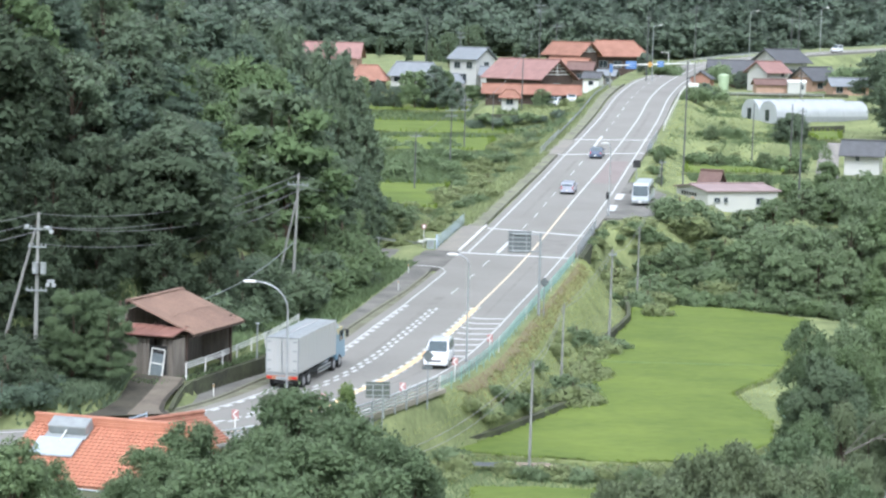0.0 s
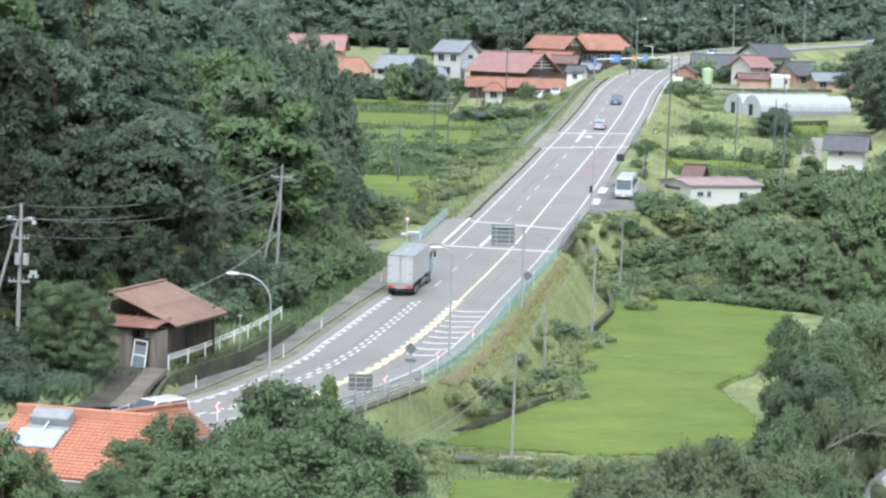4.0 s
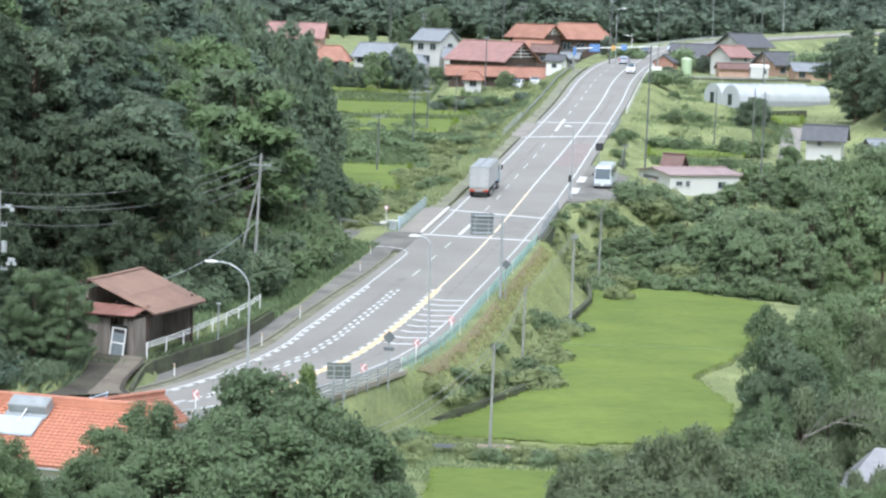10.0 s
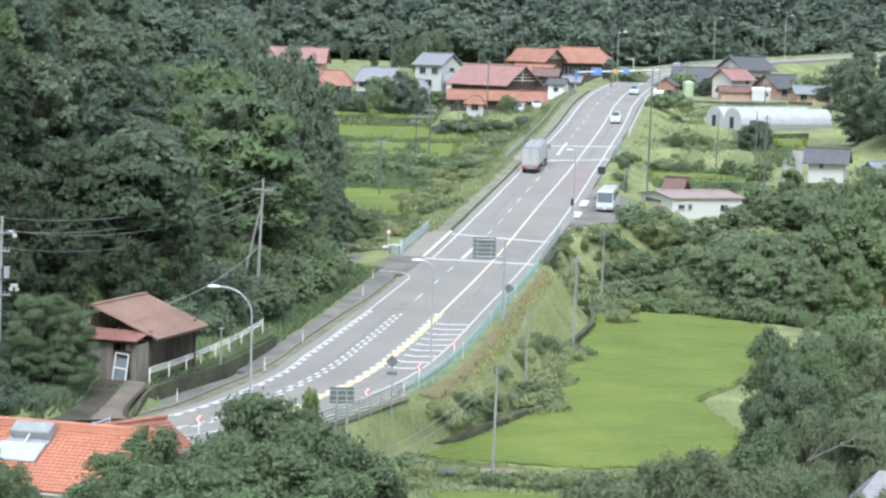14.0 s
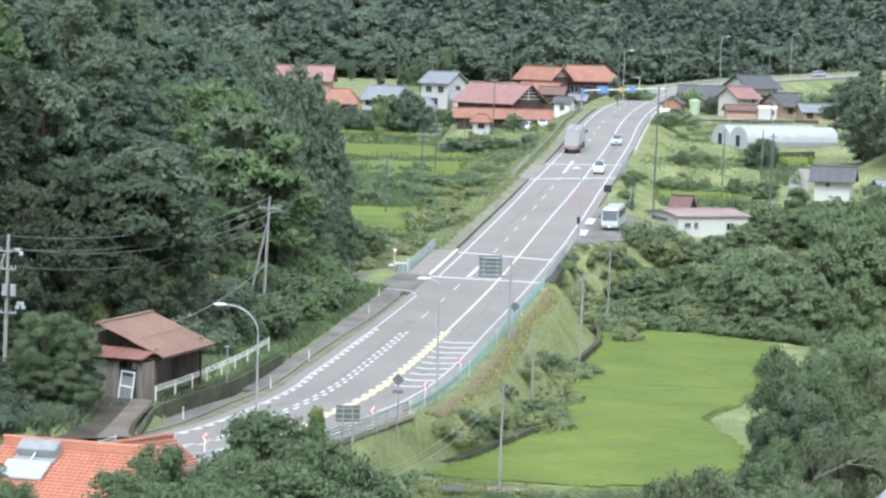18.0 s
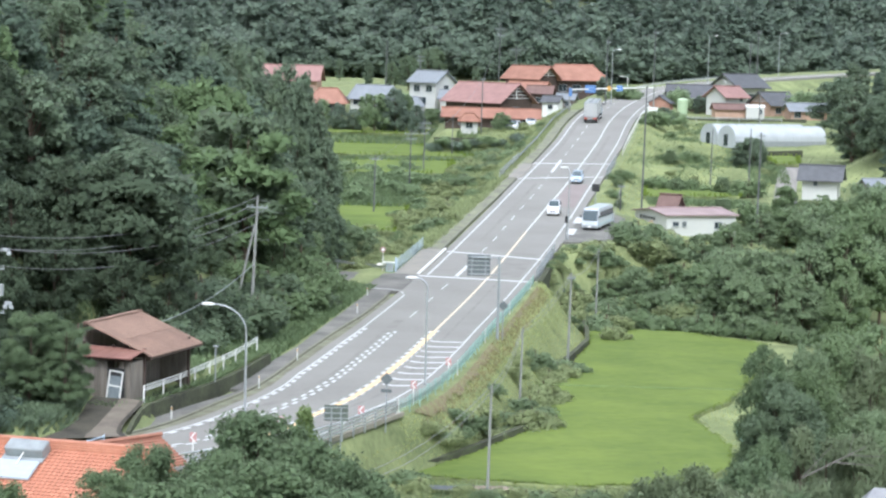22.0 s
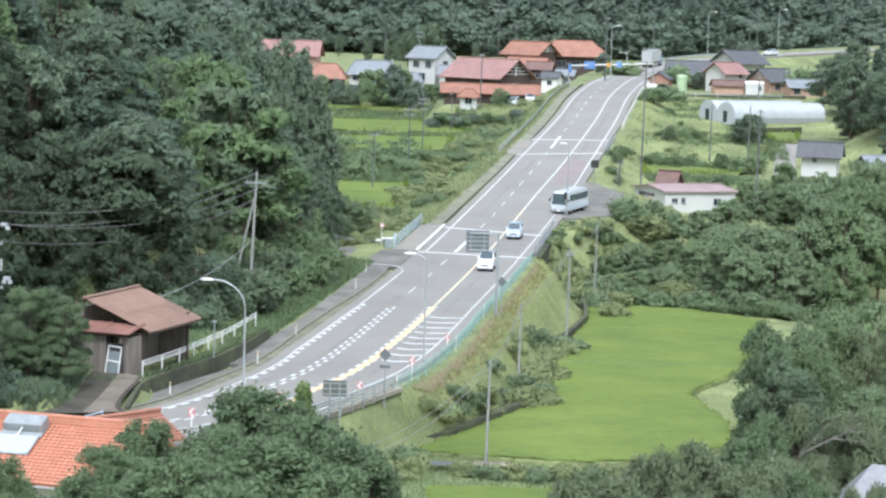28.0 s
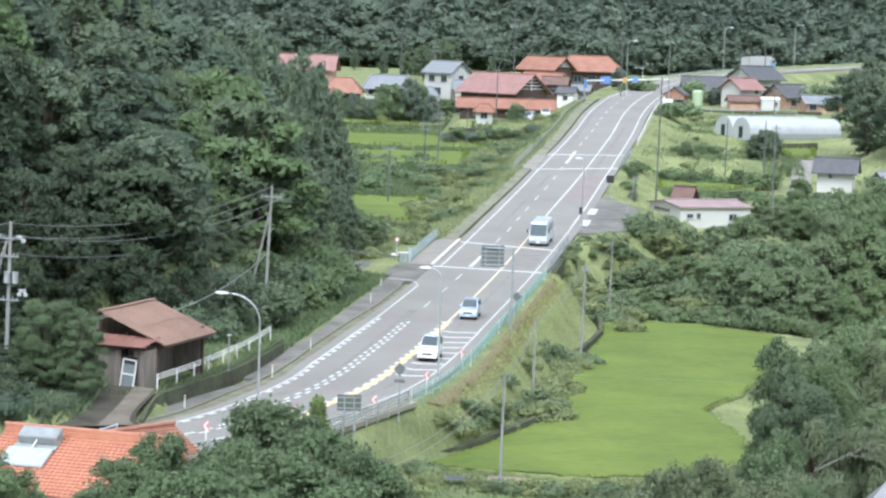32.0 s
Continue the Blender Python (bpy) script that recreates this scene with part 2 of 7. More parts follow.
def smooth_line(points, step=1.0):
    """Samples a smooth curve through the points, at even steps of its length."""
    p = np.array(points, float)
    n = len(p)
    q = np.vstack([2 * p[0] - p[1], p, 2 * p[-1] - p[-2]])
    out = []
    for i in range(n - 1):
        a, b, c, d = q[i:i + 4]
        for k in np.linspace(0, 1, 60, endpoint=False):
            out.append(.5 * (2 * b + (c - a) * k + (2 * a - 5 * b + 4 * c - d) * k * k + (3 * b - a - 3 * c + d) * k ** 3))
    out = np.array(out + [p[-1]])
    s = np.concatenate([[0], np.cumsum(np.linalg.norm(np.diff(out, axis=0), axis=1))])
    at = np.arange(0, s[-1], step)
    return np.stack([np.interp(at, s, out[:, i]) for i in range(p.shape[1])], 1)


ROAD_SHIFT = 4  # metres of road before the place from which lengths are counted
ROAD_LINE = smooth_line(ROAD)
ROAD_WAY = np.gradient(ROAD_LINE, axis=0)
ROAD_WAY /= np.linalg.norm(ROAD_WAY, axis=1)[:, None]


def road_point(s, u=0.0, up=0.0):
    """The place s metres along the road's centre line, u metres to its right."""
    k = np.clip(s + ROAD_SHIFT, 0, len(ROAD_LINE) - 1.001)
    i = int(k)
    p = ROAD_LINE[i] * (1 - k + i) + ROAD_LINE[i + 1] * (k - i)
    w = ROAD_WAY[i] * (1 - k + i) + ROAD_WAY[i + 1] * (k - i)
    h = math.hypot(w[0], w[1])
    return Vector((p[0] + u * w[1] / h, p[1] - u * w[0] / h, p[2] + up)), w


def ground_height(x, y):
    """The lie of the land: the road's bench, paddies on both sides, wooded hills, and the hill from which one looks."""
    x, y = np.broadcast_arrays(np.asarray(x, float), np.asarray(y, float))
    ly = ROAD_LINE[:, 1]
    xc, zc = np.interp(y, ly, ROAD_LINE[:, 0]), np.interp(y, ly, ROAD_LINE[:, 2])
    ch = np.interp(y, ly, ROAD_WAY[:, 1])
    u = (x - xc) * ch

    def ramp(a):
        a = np.clip(a, 0, 1)
        return a * a * (3 - 2 * a)
    zl = np.interp(y, [90, 140, 165, 215, 240, 262, 276, 318, 340, 378, 382, 425, 429, 443, 449, 475, 500, 600], [2.5, 1.2, 1.3, .8, 0, -.6, 1.6, 1.7, 5.2, 5.3, 5.8, 5.9, 7.5, 7.7, 11, 13.4, 14.2, 16])
    zl = zl + (10 - zl) * ramp((x - 3) / 4) * ramp((y - 395) / 6) * ramp((452 - y) / 6)
    zr = np.interp(y, [60, 120, 238, 252, 283, 296, 308, 338, 346, 378, 386, 438, 480, 540, 600], [-4.38, -4.38, -4.38, -3, 1.6, 1.8, 4.5, 4.6, 7.3, 7.7, 9.2, 12.3, 14, 16, 18])
    zr = zr + 2.3 * ramp((-7 - x) / 5) * ramp((136 - y) / 6)
    wl = np.interp(y, [100, 138, 150, 163, 170, 178, 225, 245, 262], [8.6, 8.4, 8.6, 9.6, 11, 12.8, 13, 13, 9.8])
    wr = np.interp(y, [100, 140, 240, 252, 262, 286, 298], [5.5, 5.2, 5.0, 6.5, 12, 12, 5.6])
    bl = np.interp(y, [100, 168, 180, 225, 262], [.5, .5, 3, 4, 7])
    br = np.interp(y, [100, 150, 156, 165, 171, 195, 210, 231, 236, 252, 258, 262, 290, 400], [2.4, 2.2, 2.5, 3.6, 4.3, 4.6, 5.2, 5.6, 1.2, 1.2, 6, 9, 7, 6])
    z = np.where(u < 0, zc + (zl - zc) * ramp((-u - wl) / bl), zc + (zr - zc) * ramp((u - wr) / br))
    wobble = .1 * np.sin(x * .21 + 1.3) * np.sin(y * .17) + .07 * np.sin(x * .53 + y * .31)
    off = ramp((np.abs(u + 3) - 17) / 8)
    hill_l = np.interp(y, [40, 100, 135, 150, 168, 190, 215, 230, 240, 250, 300, 400, 520], [26, 26, 27, 22, 16.5, 14.5, 13.5, 14.5, 18, 44, 80, 105, 130])
    hill_r = np.interp(y, [100, 200, 260, 300, 340, 420, 470, 520, 600], [60, 55, 55, 47, 38, 44, 70, 110, 160])
    z = z + np.minimum(70, .72 * np.maximum(0, -u - hill_l)) + np.minimum(60, .55 * np.maximum(0, u - hill_r)) + wobble * off
    back = np.interp(x, [-300, 60, 110, 160, 230], [585, 600, 620, 645, 700])
    z = z + np.minimum(130, .5 * np.maximum(0, y - back))
    dip = ramp((2.4 - np.abs(x - np.interp(y, [139, 141, 144.5, 148], [-19.6, -19.3, -18.4, -18.1]))) / .7) * ramp((y - 137) / 2) * ramp((149.2 - y) / 1.2)
    z = z + (np.interp(y, [139, 141, 144.5, 148], [.1, .15, .7, 1.15]) - z) * dip
    near = np.clip((112 - y) / 110, 0, 1.3)
    return z + 25.5 * near ** 1.6 - .3 * ramp((9.5 - np.abs(u + 1.5)) / 3)


def lie(x, y, up=0.0):
    return Vector((x, y, float(ground_height(x, y)) + up))


def build_ground():
    ys = np.concatenate([np.arange(-80, 60, 8.), np.arange(60, 130, 3.), np.arange(130, 480, 1.8), np.arange(480, 640, 4.), np.arange(640, 1000, 20.), [1200, 1700, 2600, 4500]])
    cs = np.linspace(-1, 1, 260)
    cs = np.sign(cs) * np.abs(cs) ** 1.25
    yy, cc = np.meshgrid(ys, cs, indexing="ij")
    xx = cc * (.38 * np.abs(yy) + 70)
    zz = ground_height(xx, yy)
    n, m = xx.shape
    v = np.stack([xx, yy, zz], -1).reshape(-1, 3)
    i = (np.arange(n - 1)[:, None] * m + np.arange(m - 1)).ravel()
    me = mesh_from("ground", v, np.stack([i, i + 1, i + m + 1, i + m], 1).tolist())
    me.shade_smooth()
    tagged(link_mesh("ground", me, GROUND), "grassy valley floor and hillsides", "ground", kind="structure")


def ribbon(name, s0, s1, u0, u1, up, material, parent=None, step=2.0, thick=0.0, label=""):
    """A strip that follows the road from s0 to s1 between the offsets u0 and u1 (numbers, or functions of s)."""
    at = np.linspace(s0, s1, max(2, int((s1 - s0) / step) + 1))
    f = lambda u, s: u(s) if callable(u) else u
    v, faces = [], []
    for s in at:
        for u, dz in ((u0, up), (u1, up)) + (((u1, up - thick), (u0, up - thick)) if thick else ()):
            v.append(road_point(s, f(u, s), dz)[0])
    k = 4 if thick else 2
    for i in range(len(at) - 1):
        a, b = i * k, i * k + k
        faces.append((a, a + 1, b + 1, b))
        if thick:
            faces += [(a + 1, a + 2, b + 2, b + 1), (a + 3, a, b, b + 3)]
    if thick:
        faces += [(0, 3, 2, 1), (b, b + 1, b + 2, b + 3)]
    return link_mesh(name, mesh_from(name, v, faces), material, parent, label)


build_ground()
LAST = len(ROAD_LINE) - 2 - ROAD_SHIFT
FIRST = -ROAD_SHIFT
u_left = lambda s: -float(np.interp(s, [0, 54, 61, 67, 75, 86, 100, 112, 200, 236, 296, 358, 380, 430], [3.6, 4.0, 4.5, 4.9, 5.9, 6.7, 6.6, 6.3, 6.25, 6.5, 6.1, 6.0, 4.6, 3.6]))
u_right = lambda s: float(np.interp(s, [0, 58, 72, 80, 105, 150, 182, 205, 230, 262, 360], [4.7, 4.7, 3.0, 2.9, 3.3, 3.6, 4.0, 4.0, 3.5, 3.3, 3.1]))
road = tagged(ribbon("road", FIRST, LAST, lambda s: u_left(s) - .9, lambda s: u_right(s) + 1.1, 0, ASPHALT, thick=.45), "worn grey asphalt country road climbing through the valley", "road", kind="structure")


def stripe(name, s0, s1, u, w, material=WHITE_LINE, label="", step=2.0, up=.01):
    """A painted line of width w along the offset u (a number or a function of s)."""
    f = u if callable(u) else (lambda s: u)
    return ribbon(name, s0, s1, lambda s: f(s) - w / 2, lambda s: f(s) + w / 2, up, material, road, step, label=label)


stripe("edge_line", FIRST, 135, u_left, .16)
stripe("edge_line", 150, LAST, u_left, .2)
v = [road_point(s + o, u, .075)[0] for s, u in ((134.6, -6.35), (136.4, -6.7), (137.6, -7.4), (138.2, -8.6), (138.4, -10.2), (138.4, -12)) for o in (-.16, .16)]
link_mesh("edge_line", mesh_from("edge_line", v, [(2 * i, 2 * i + 2, 2 * i + 3, 2 * i + 1) for i in range(5)]), WHITE_LINE, road)
stripe("edge_line", FIRST, 186, u_right, .15)
stripe("edge_line", 186, LAST, u_right, .2)
u_centre = lambda s: float(np.interp(s, [52, 63, 68.5, 73, 80, 90, 100, 112], [2.0, 1.26, .66, .25, -.2, -.3, -.1, 0]))
stripe("centre_line", FIRST, 112, u_centre, .42, YELLOW_LINE, "faded yellow centre line")
stripe("centre_line", 112, 190, 0, .22, mat("worn_yellow_paint", (.66, .55, .4), .6, vary=.12, scale=1.5, fine=9), "worn pale yellow centre line")
stripe("centre_line", 190, LAST, 0, .22)
u_lane = lambda s: -float(np.interp(s, [0, 54, 58, 64, 68, 74, 80, 92, 103, 115, 140, 182, 223, 273, 350], [.4, .7, 1.2, 1.9, 2.35, 3.05, 3.5, 3.65, 3.5, 3.4, 3.4, 2.9, 3.2, 3.6, 3.1]))
for k in range(26):
    if k not in (3, 4, 13, 14):
        stripe("lane_dash", 120 + 10.05 * k, 124.2 + 10.05 * k, u_lane, .12)
stripe("lane_bar", 150, 159, u_lane, .42)
stripe("lane_bar", 249, 264, u_lane, .42)
# short slow-down blocks beside the lines on the near curve
for k in range(30):
    s = 50 + 2.1 * k
    stripe("slow_block", s, s + 1.15, lambda s: u_left(s) + .3, .34)
    if s < 109:
        stripe("slow_block", s + .2, s + 1.3, lambda s: u_lane(s) - .22, .26)
        stripe("slow_block", s + 1.1, s + 2.2, lambda s: u_lane(s) + .22, .26)
    stripe("slow_block", s, s + 1.2, lambda s: u_centre(s) - .36, .26)
    stripe("slow_block", s + .5, s + 1.7, lambda s: u_centre(s) + .3, .12, up=.02)
# hatching between the centre line and the right edge
for k in range(9):
    s = 82 + 2.9 * k
    v = [road_point(s + a, u, .01)[0] for a, u in ((.9, .4), (.45, 1.3), (.9, u_right(s) - .1), (1.42, u_right(s) - .1), (.97, 1.3), (1.42, .4))]
    link_mesh("hatch_bar", mesh_from("hatch_bar", v, [(0, 1, 4, 5), (1, 2, 3, 4)]), WHITE_LINE, road)


def cross_strip(name, a, b, w, material, up=.012):
    """A strip across the road from (s, u) a to (s, u) b."""
    v = [road_point(a[0] + (b[0] - a[0]) * k + o, a[1] + (b[1] - a[1]) * k, up)[0] for k in np.linspace(0, 1, 6) for o in (-w / 2, w / 2)]
    return link_mesh(name, mesh_from(name, v, [(2 * i, 2 * i + 2, 2 * i + 3, 2 * i + 1) for i in range(5)]), material, road)


for a, b in (((149.5, -8.6), (148, 4.9)), ((170.5, -9.5), (165.5, 4.8)), ((258.5, -9.5), (261, 4.4)), ((240, -9.2), (245.5, 4.4))):
    cross_strip("bridge_joint", a, b, .75, WHITE_LINE)
ribbon("tinted_surface", 214, 236, .3, lambda s: u_right(s) - .3, .006, mat("reddish_asphalt", (.25, .212, .195), .85, vary=.1, scale=.3, fine=3), road, label="reddish road surface")
for s0, s1, u0, u1 in ((44, 118, -4.4, -3.6), (60, 150, 1.2, 1.5), (180, 236, -4.5, -4.0), (268, 350, -5.6, -5.0), (150, 171, .3, 3.2), (236, 300, 1.0, 1.6)):
    ribbon("wheel_track", s0, s1, lambda s, u0=u0: max(u0, u_left(s) + .4), lambda s, u1=u1: max(u1, u_left(s) + .8), .005, PATCH, road)


# ---- beside the road ----
def slab(name, s0, s1, u0, u1, up, material, label, category="pavement", thick=.3):
    return tagged(ribbon(name, s0, s1, u0, u1, up, material, thick=thick), label, category, kind="structure")


kerb_u = lambda s: -float(np.interp(s, [52, 60, 67, 71, 77, 84, 95, 108, 120, 136], [5.6, 6.1, 6.9, 7.4, 7.9, 8.2, 8.5, 8.2, 7.7, 7.8]))
slab("side_path", 52, 86, -8.3, lambda s: kerb_u(s) - .12, .05, ASPHALT_OLD, "worn asphalt strip beside the road")
slab("side_path", 76, 138, lambda s: -float(np.interp(s, [76, 86, 92, 100, 138], [9.4, 9.9, 9.9, 9.6, 9.9])), lambda s: kerb_u(s) - .12, .06, ASPHALT_OLD, "worn damp asphalt path beside the road")
slab("kerb", 52, 134, lambda s: kerb_u(s) - .14, lambda s: kerb_u(s) + .1, .1, MOSSY_KERB, "low mossy concrete kerb", "kerb")
slab("verge", 52, 134, lambda s: kerb_u(s) + .1, lambda s: u_left(s) - .85, -.03, mat("weedy_verge", (.19, .175, .125), .95, vary=.4, scale=.7, fine=5, tint=(.17, .175, .115)), "weedy strip between the kerb and the road", "verge")
slab("side_road", 137, 150, -24, lambda s: u_left(s) - .85, .05, ASPHALT_OLD, "grey side road joining the main road", "road")
slab("footway", 150, 171, -9.8, -6.9, .06, mat("pale_footway", (.28, .27, .245), .9, vary=.25, scale=.5, fine=5, tint=(.24, .22, .18)), "pale concrete footway on the bridge")
slab("footway", 241, 258, -9.8, -7.0, .06, bpy.data.materials["pale_footway"], "pale concrete footway on the far bridge")
PALE_PATH = mat("weathered_footway", (.2, .19, .16), .95, vary=.35, scale=.5, fine=4, tint=(.2, .21, .13))
slab("side_path", 171, 241, -9.4, -7.8, .02, PALE_PATH, "weedy weathered footway beside the road")
slab("side_path", 258, 345, -9.4, -7.6, .02, PALE_PATH, "weedy weathered footway beside the road")
slab("kerb", 171, 241, -7.72, -7.55, .12, MOSSY_KERB, "low weathered concrete kerb", "kerb")
slab("kerb", 258, 350, -7.52, -7.36, .12, MOSSY_KERB, "low weathered concrete kerb", "kerb")
slab("kerb", 150, 171, -7.35, -7.1, .2, PALE, "pale kerb along the bridge", "kerb")
slab("shoulder", 56, 73, lambda s: u_right(s) + .9, 5.5, .03, mat("pale_sand", (.34, .31, .25), .95, vary=.15, scale=1, fine=8), "pale sandy shoulder behind the guard rail")
slab("bus_bay", 182, 216, lambda s: u_right(s) + 1.0, lambda s: float(np.interp(s, [182, 186, 206, 216], [7, 10.8, 10.8, 6])), -.005, ASPHALT_OLD, "grey asphalt bus bay beside the road", "lay-by")
for s0 in (188.5, 199.5):
    stripe("bay_block", s0, s0 + 5.5, lambda s: float(np.interp(s, [188, 206], [5.3, 5.2])), 1.0, up=.02)


def wall_run(name, pts, h, t, material, label, category="wall"):
    """An upright wall along points of its foot, with a sloped cap."""
    v, f = [], []
    for i, p in enumerate(pts):
        a = Vector(pts[min(i + 1, len(pts) - 1)]) - Vector(pts[max(i - 1, 0)])
        nrm = Vector((a.y, -a.x, 0)).normalized() * t / 2
        hh = h[i] if isinstance(h, (list, tuple)) else h
        for sgn, z in ((1, -.6), (1, hh), (-1, hh + .03), (-1, -.6)):
            v.append(Vector(p) + nrm * sgn + Vector((0, 0, z)))
    for i in range(len(pts) - 1):
        a, b = 4 * i, 4 * i + 4
        f += [(a, b, b + 1, a + 1), (a + 1, b + 1, b + 2, a + 2), (a + 2, b + 2, b + 3, a + 3)]
    f += [(0, 1, 2, 3), (b + 3, b + 2, b + 1, b)]
    return tagged(link_mesh(name, mesh_from(name, v, f), material), label, category, kind="structure")


FENCE = [(-16.8, 149, .95), (-15.8, 152.2, .95), (-14.9, 155.5, .92), (-14.15, 159, .9), (-13.4, 162, .92), (-12.7, 165, .94), (-12.1, 168, .95), (-11, 174, 1.1)]
WALL_FOOT = [road_point(s, -float(np.interp(s, [57, 60, 65, 70, 77.5, 85, 92], [7.5, 7.85, 8.35, 8.65, 9.45, 9.85, 9.95])))[0] for s in np.arange(57, 93, 3)]
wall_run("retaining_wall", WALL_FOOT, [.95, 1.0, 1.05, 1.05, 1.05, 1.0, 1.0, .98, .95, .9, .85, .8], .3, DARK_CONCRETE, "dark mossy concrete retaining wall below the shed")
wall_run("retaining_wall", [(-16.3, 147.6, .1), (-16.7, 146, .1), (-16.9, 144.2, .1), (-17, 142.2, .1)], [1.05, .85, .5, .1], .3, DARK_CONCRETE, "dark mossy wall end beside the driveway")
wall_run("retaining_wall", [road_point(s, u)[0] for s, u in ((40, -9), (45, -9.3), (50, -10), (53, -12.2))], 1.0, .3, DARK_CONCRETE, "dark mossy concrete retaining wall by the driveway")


def rail_fence(name, pts, h, post_r, rails, rail_r, paint, label, every=2.0, category="fence", square=False):
    """Posts and rails along a line of points on the ground."""
    root = thing(name, Matrix.Translation(pts[0]), label, category)
    o = Vector(pts[0])
    seg = [(Vector(b) - Vector(a)).length for a, b in zip(pts, pts[1:])]
    run = np.concatenate([[0], np.cumsum(seg)])
    n = max(1, round(run[-1] / every))
    P = [Vector([float(np.interp(run[-1] * i / n, run, [p[k] for p in pts])) for k in range(3)]) - o for i in range(n + 1)]
    for p in P:
        bm = bm_new()
        if square:
            box(bm, (post_r * 2, post_r * 2, h + .35), (p.x, p.y, p.z + h / 2 - .17), bevel=.01)
        else:
            rod(bm, (p.x, p.y, p.z - .35), (p.x, p.y, p.z + h), post_r, n=8)
        part("post", bm, paint, root)
    for z in rails:
        for a, b in zip(P, P[1:]):
            part("rail", rod(bm_new(), a + Vector((0, 0, z)), b + Vector((0, 0, z)), rail_r, n=6), paint, root)
    return root


v = [q for s in np.arange(57, 93, 3) for k, p in enumerate([-float(np.interp(s, [57, 60, 65, 70, 77.5, 85, 92], [7.6, 7.95, 8.45, 8.75, 9.55, 9.95, 10.05]))]) for q in (road_point(s, p, 1.0)[0], road_point(s, p - 1.6, 1.12)[0], road_point(s, p - 5, 1.1)[0])]
tagged(link_mesh("terrace", mesh_from("terrace", v, [(3 * i + k + 1, 3 * i + k, 3 * i + k + 3, 3 * i + k + 4) for i in range(11) for k in range(2)]), GROUND), "grassy terrace behind the retaining wall", "ground", kind="structure")
rail_fence("pipe_fence", FENCE, 1.15, .055, (1.1, .94, .8), .035, PALE, "white painted pipe fence on the retaining wall", every=3.4)
rail_fence("guard_rail", [road_point(s, u, 0)[0] for s, u in ((46, 6.0), (52, 5.9), (59, 5.8), (66, 5.6), (72, 5.3))], 1.0, .06, (.95, .72, .5, .28), .065, STEEL, "grey steel guard rail with four tubes", every=2.0)
rail_fence("bridge_railing", [road_point(s, 4.95)[0] for s in (150.5, 160, 172)], 1.1, .05, (1.05, .82, .6, .4, .2), .035, STEEL, "grey tubular bridge railing", every=2.0)
rail_fence("bridge_railing", [road_point(s, 4.8)[0] for s in (245.5, 255, 264)], 1.1, .05, (1.05, .82, .6, .4, .2), .035, STEEL, "grey tubular bridge railing", every=2.0)
rail_fence("bridge_railing", [road_point(s, -9.95)[0] for s in (152, 162, 172)], 1.15, .05, (1.1, .85, .62, .4, .2), .035, mat("pale_blue_steel", (.45, .54, .62), .5, .3, vary=.1), "pale blue tubular bridge railing", every=2.0)
rail_fence("bridge_railing", [road_point(s, -9.9)[0] for s in (240, 250, 262)], 1.15, .05, (1.1, .85, .62, .4, .2), .035, STEEL, "grey tubular bridge railing", every=2.0)
rail_fence("guard_rail", [(-1.7, 235.4, 1.26), (-5, 240.5, 1.0), (-8.6, 246, .95), (-14, 254, .9)], .75, .06, (.68, .5), .055, STEEL, "grey pipe guard rail along the side road", every=3.0)
rail_fence("guard_rail", [road_point(s, -9.8)[0] for s in (262, 290, 320, 350)], .8, .05, (.7, .52), .06, STEEL_DULL, "grey guard rail beside the climbing road", every=4.0)
rail_fence("guard_rail", [road_point(s, u)[0] for s, u in ((276, 5.0), (300, 4.9), (330, 4.9), (352, 4.9))], .8, .05, (.7, .52), .06, PALE, "pale guard rail beside the climbing road", every=4.0)
rail_fence("guard_rail", [road_point(s, -5.6)[0] for s in (385, 405, 425, 450, 480)], .85, .05, (.75, .58, .4), .06, STEEL, "grey guard rail on the outside of the bend", every=3.0)


# this wall's dark colour stands in for the shadowed opening under the bridge
wall_run("bridge_abutment", [road_point(s, 5.25, -4.6)[0] for s in (151, 156, 161, 166, 171)], 4.35, .5, DARK_CONCRETE, "concrete side wall of the bridge, dark for the shade of its opening")
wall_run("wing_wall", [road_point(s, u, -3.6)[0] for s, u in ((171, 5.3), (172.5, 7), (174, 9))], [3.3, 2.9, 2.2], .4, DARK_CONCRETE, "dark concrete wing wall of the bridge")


def mesh_fence():
    """The green mesh fence on the shoulder above the paddy."""
    root = thing("mesh_fence", Matrix(), "green plastic mesh fence along the shoulder", "fence")
    last = None
    for s in np.arange(72.5, 149, 2.25):
        p = road_point(s, float(np.interp(s, [72, 80, 100, 149], [5.3, 4.75, 4.75, 5.0])))[0]
        part("post", rod(bm_new(), p - Vector((0, 0, .3)), p + Vector((0, 0, .95)), .035, n=6), PALE if round(s) % 9 == 0 else GREEN_NET, root)
        if last:
            bm = bm_new()
            for z in np.linspace(.06, .86, 6):
                rod(bm, last + Vector((0, 0, z)), p + Vector((0, 0, z)), .016, n=4)
            for k in np.linspace(.06, .94, 7):
                q = last.lerp(p, k)
                rod(bm, q + Vector((0, 0, .05)), q + Vector((0, 0, .87)), .012, n=4)
            part("mesh_panel", bm, GREEN_NET, root)
        last = p


mesh_fence()


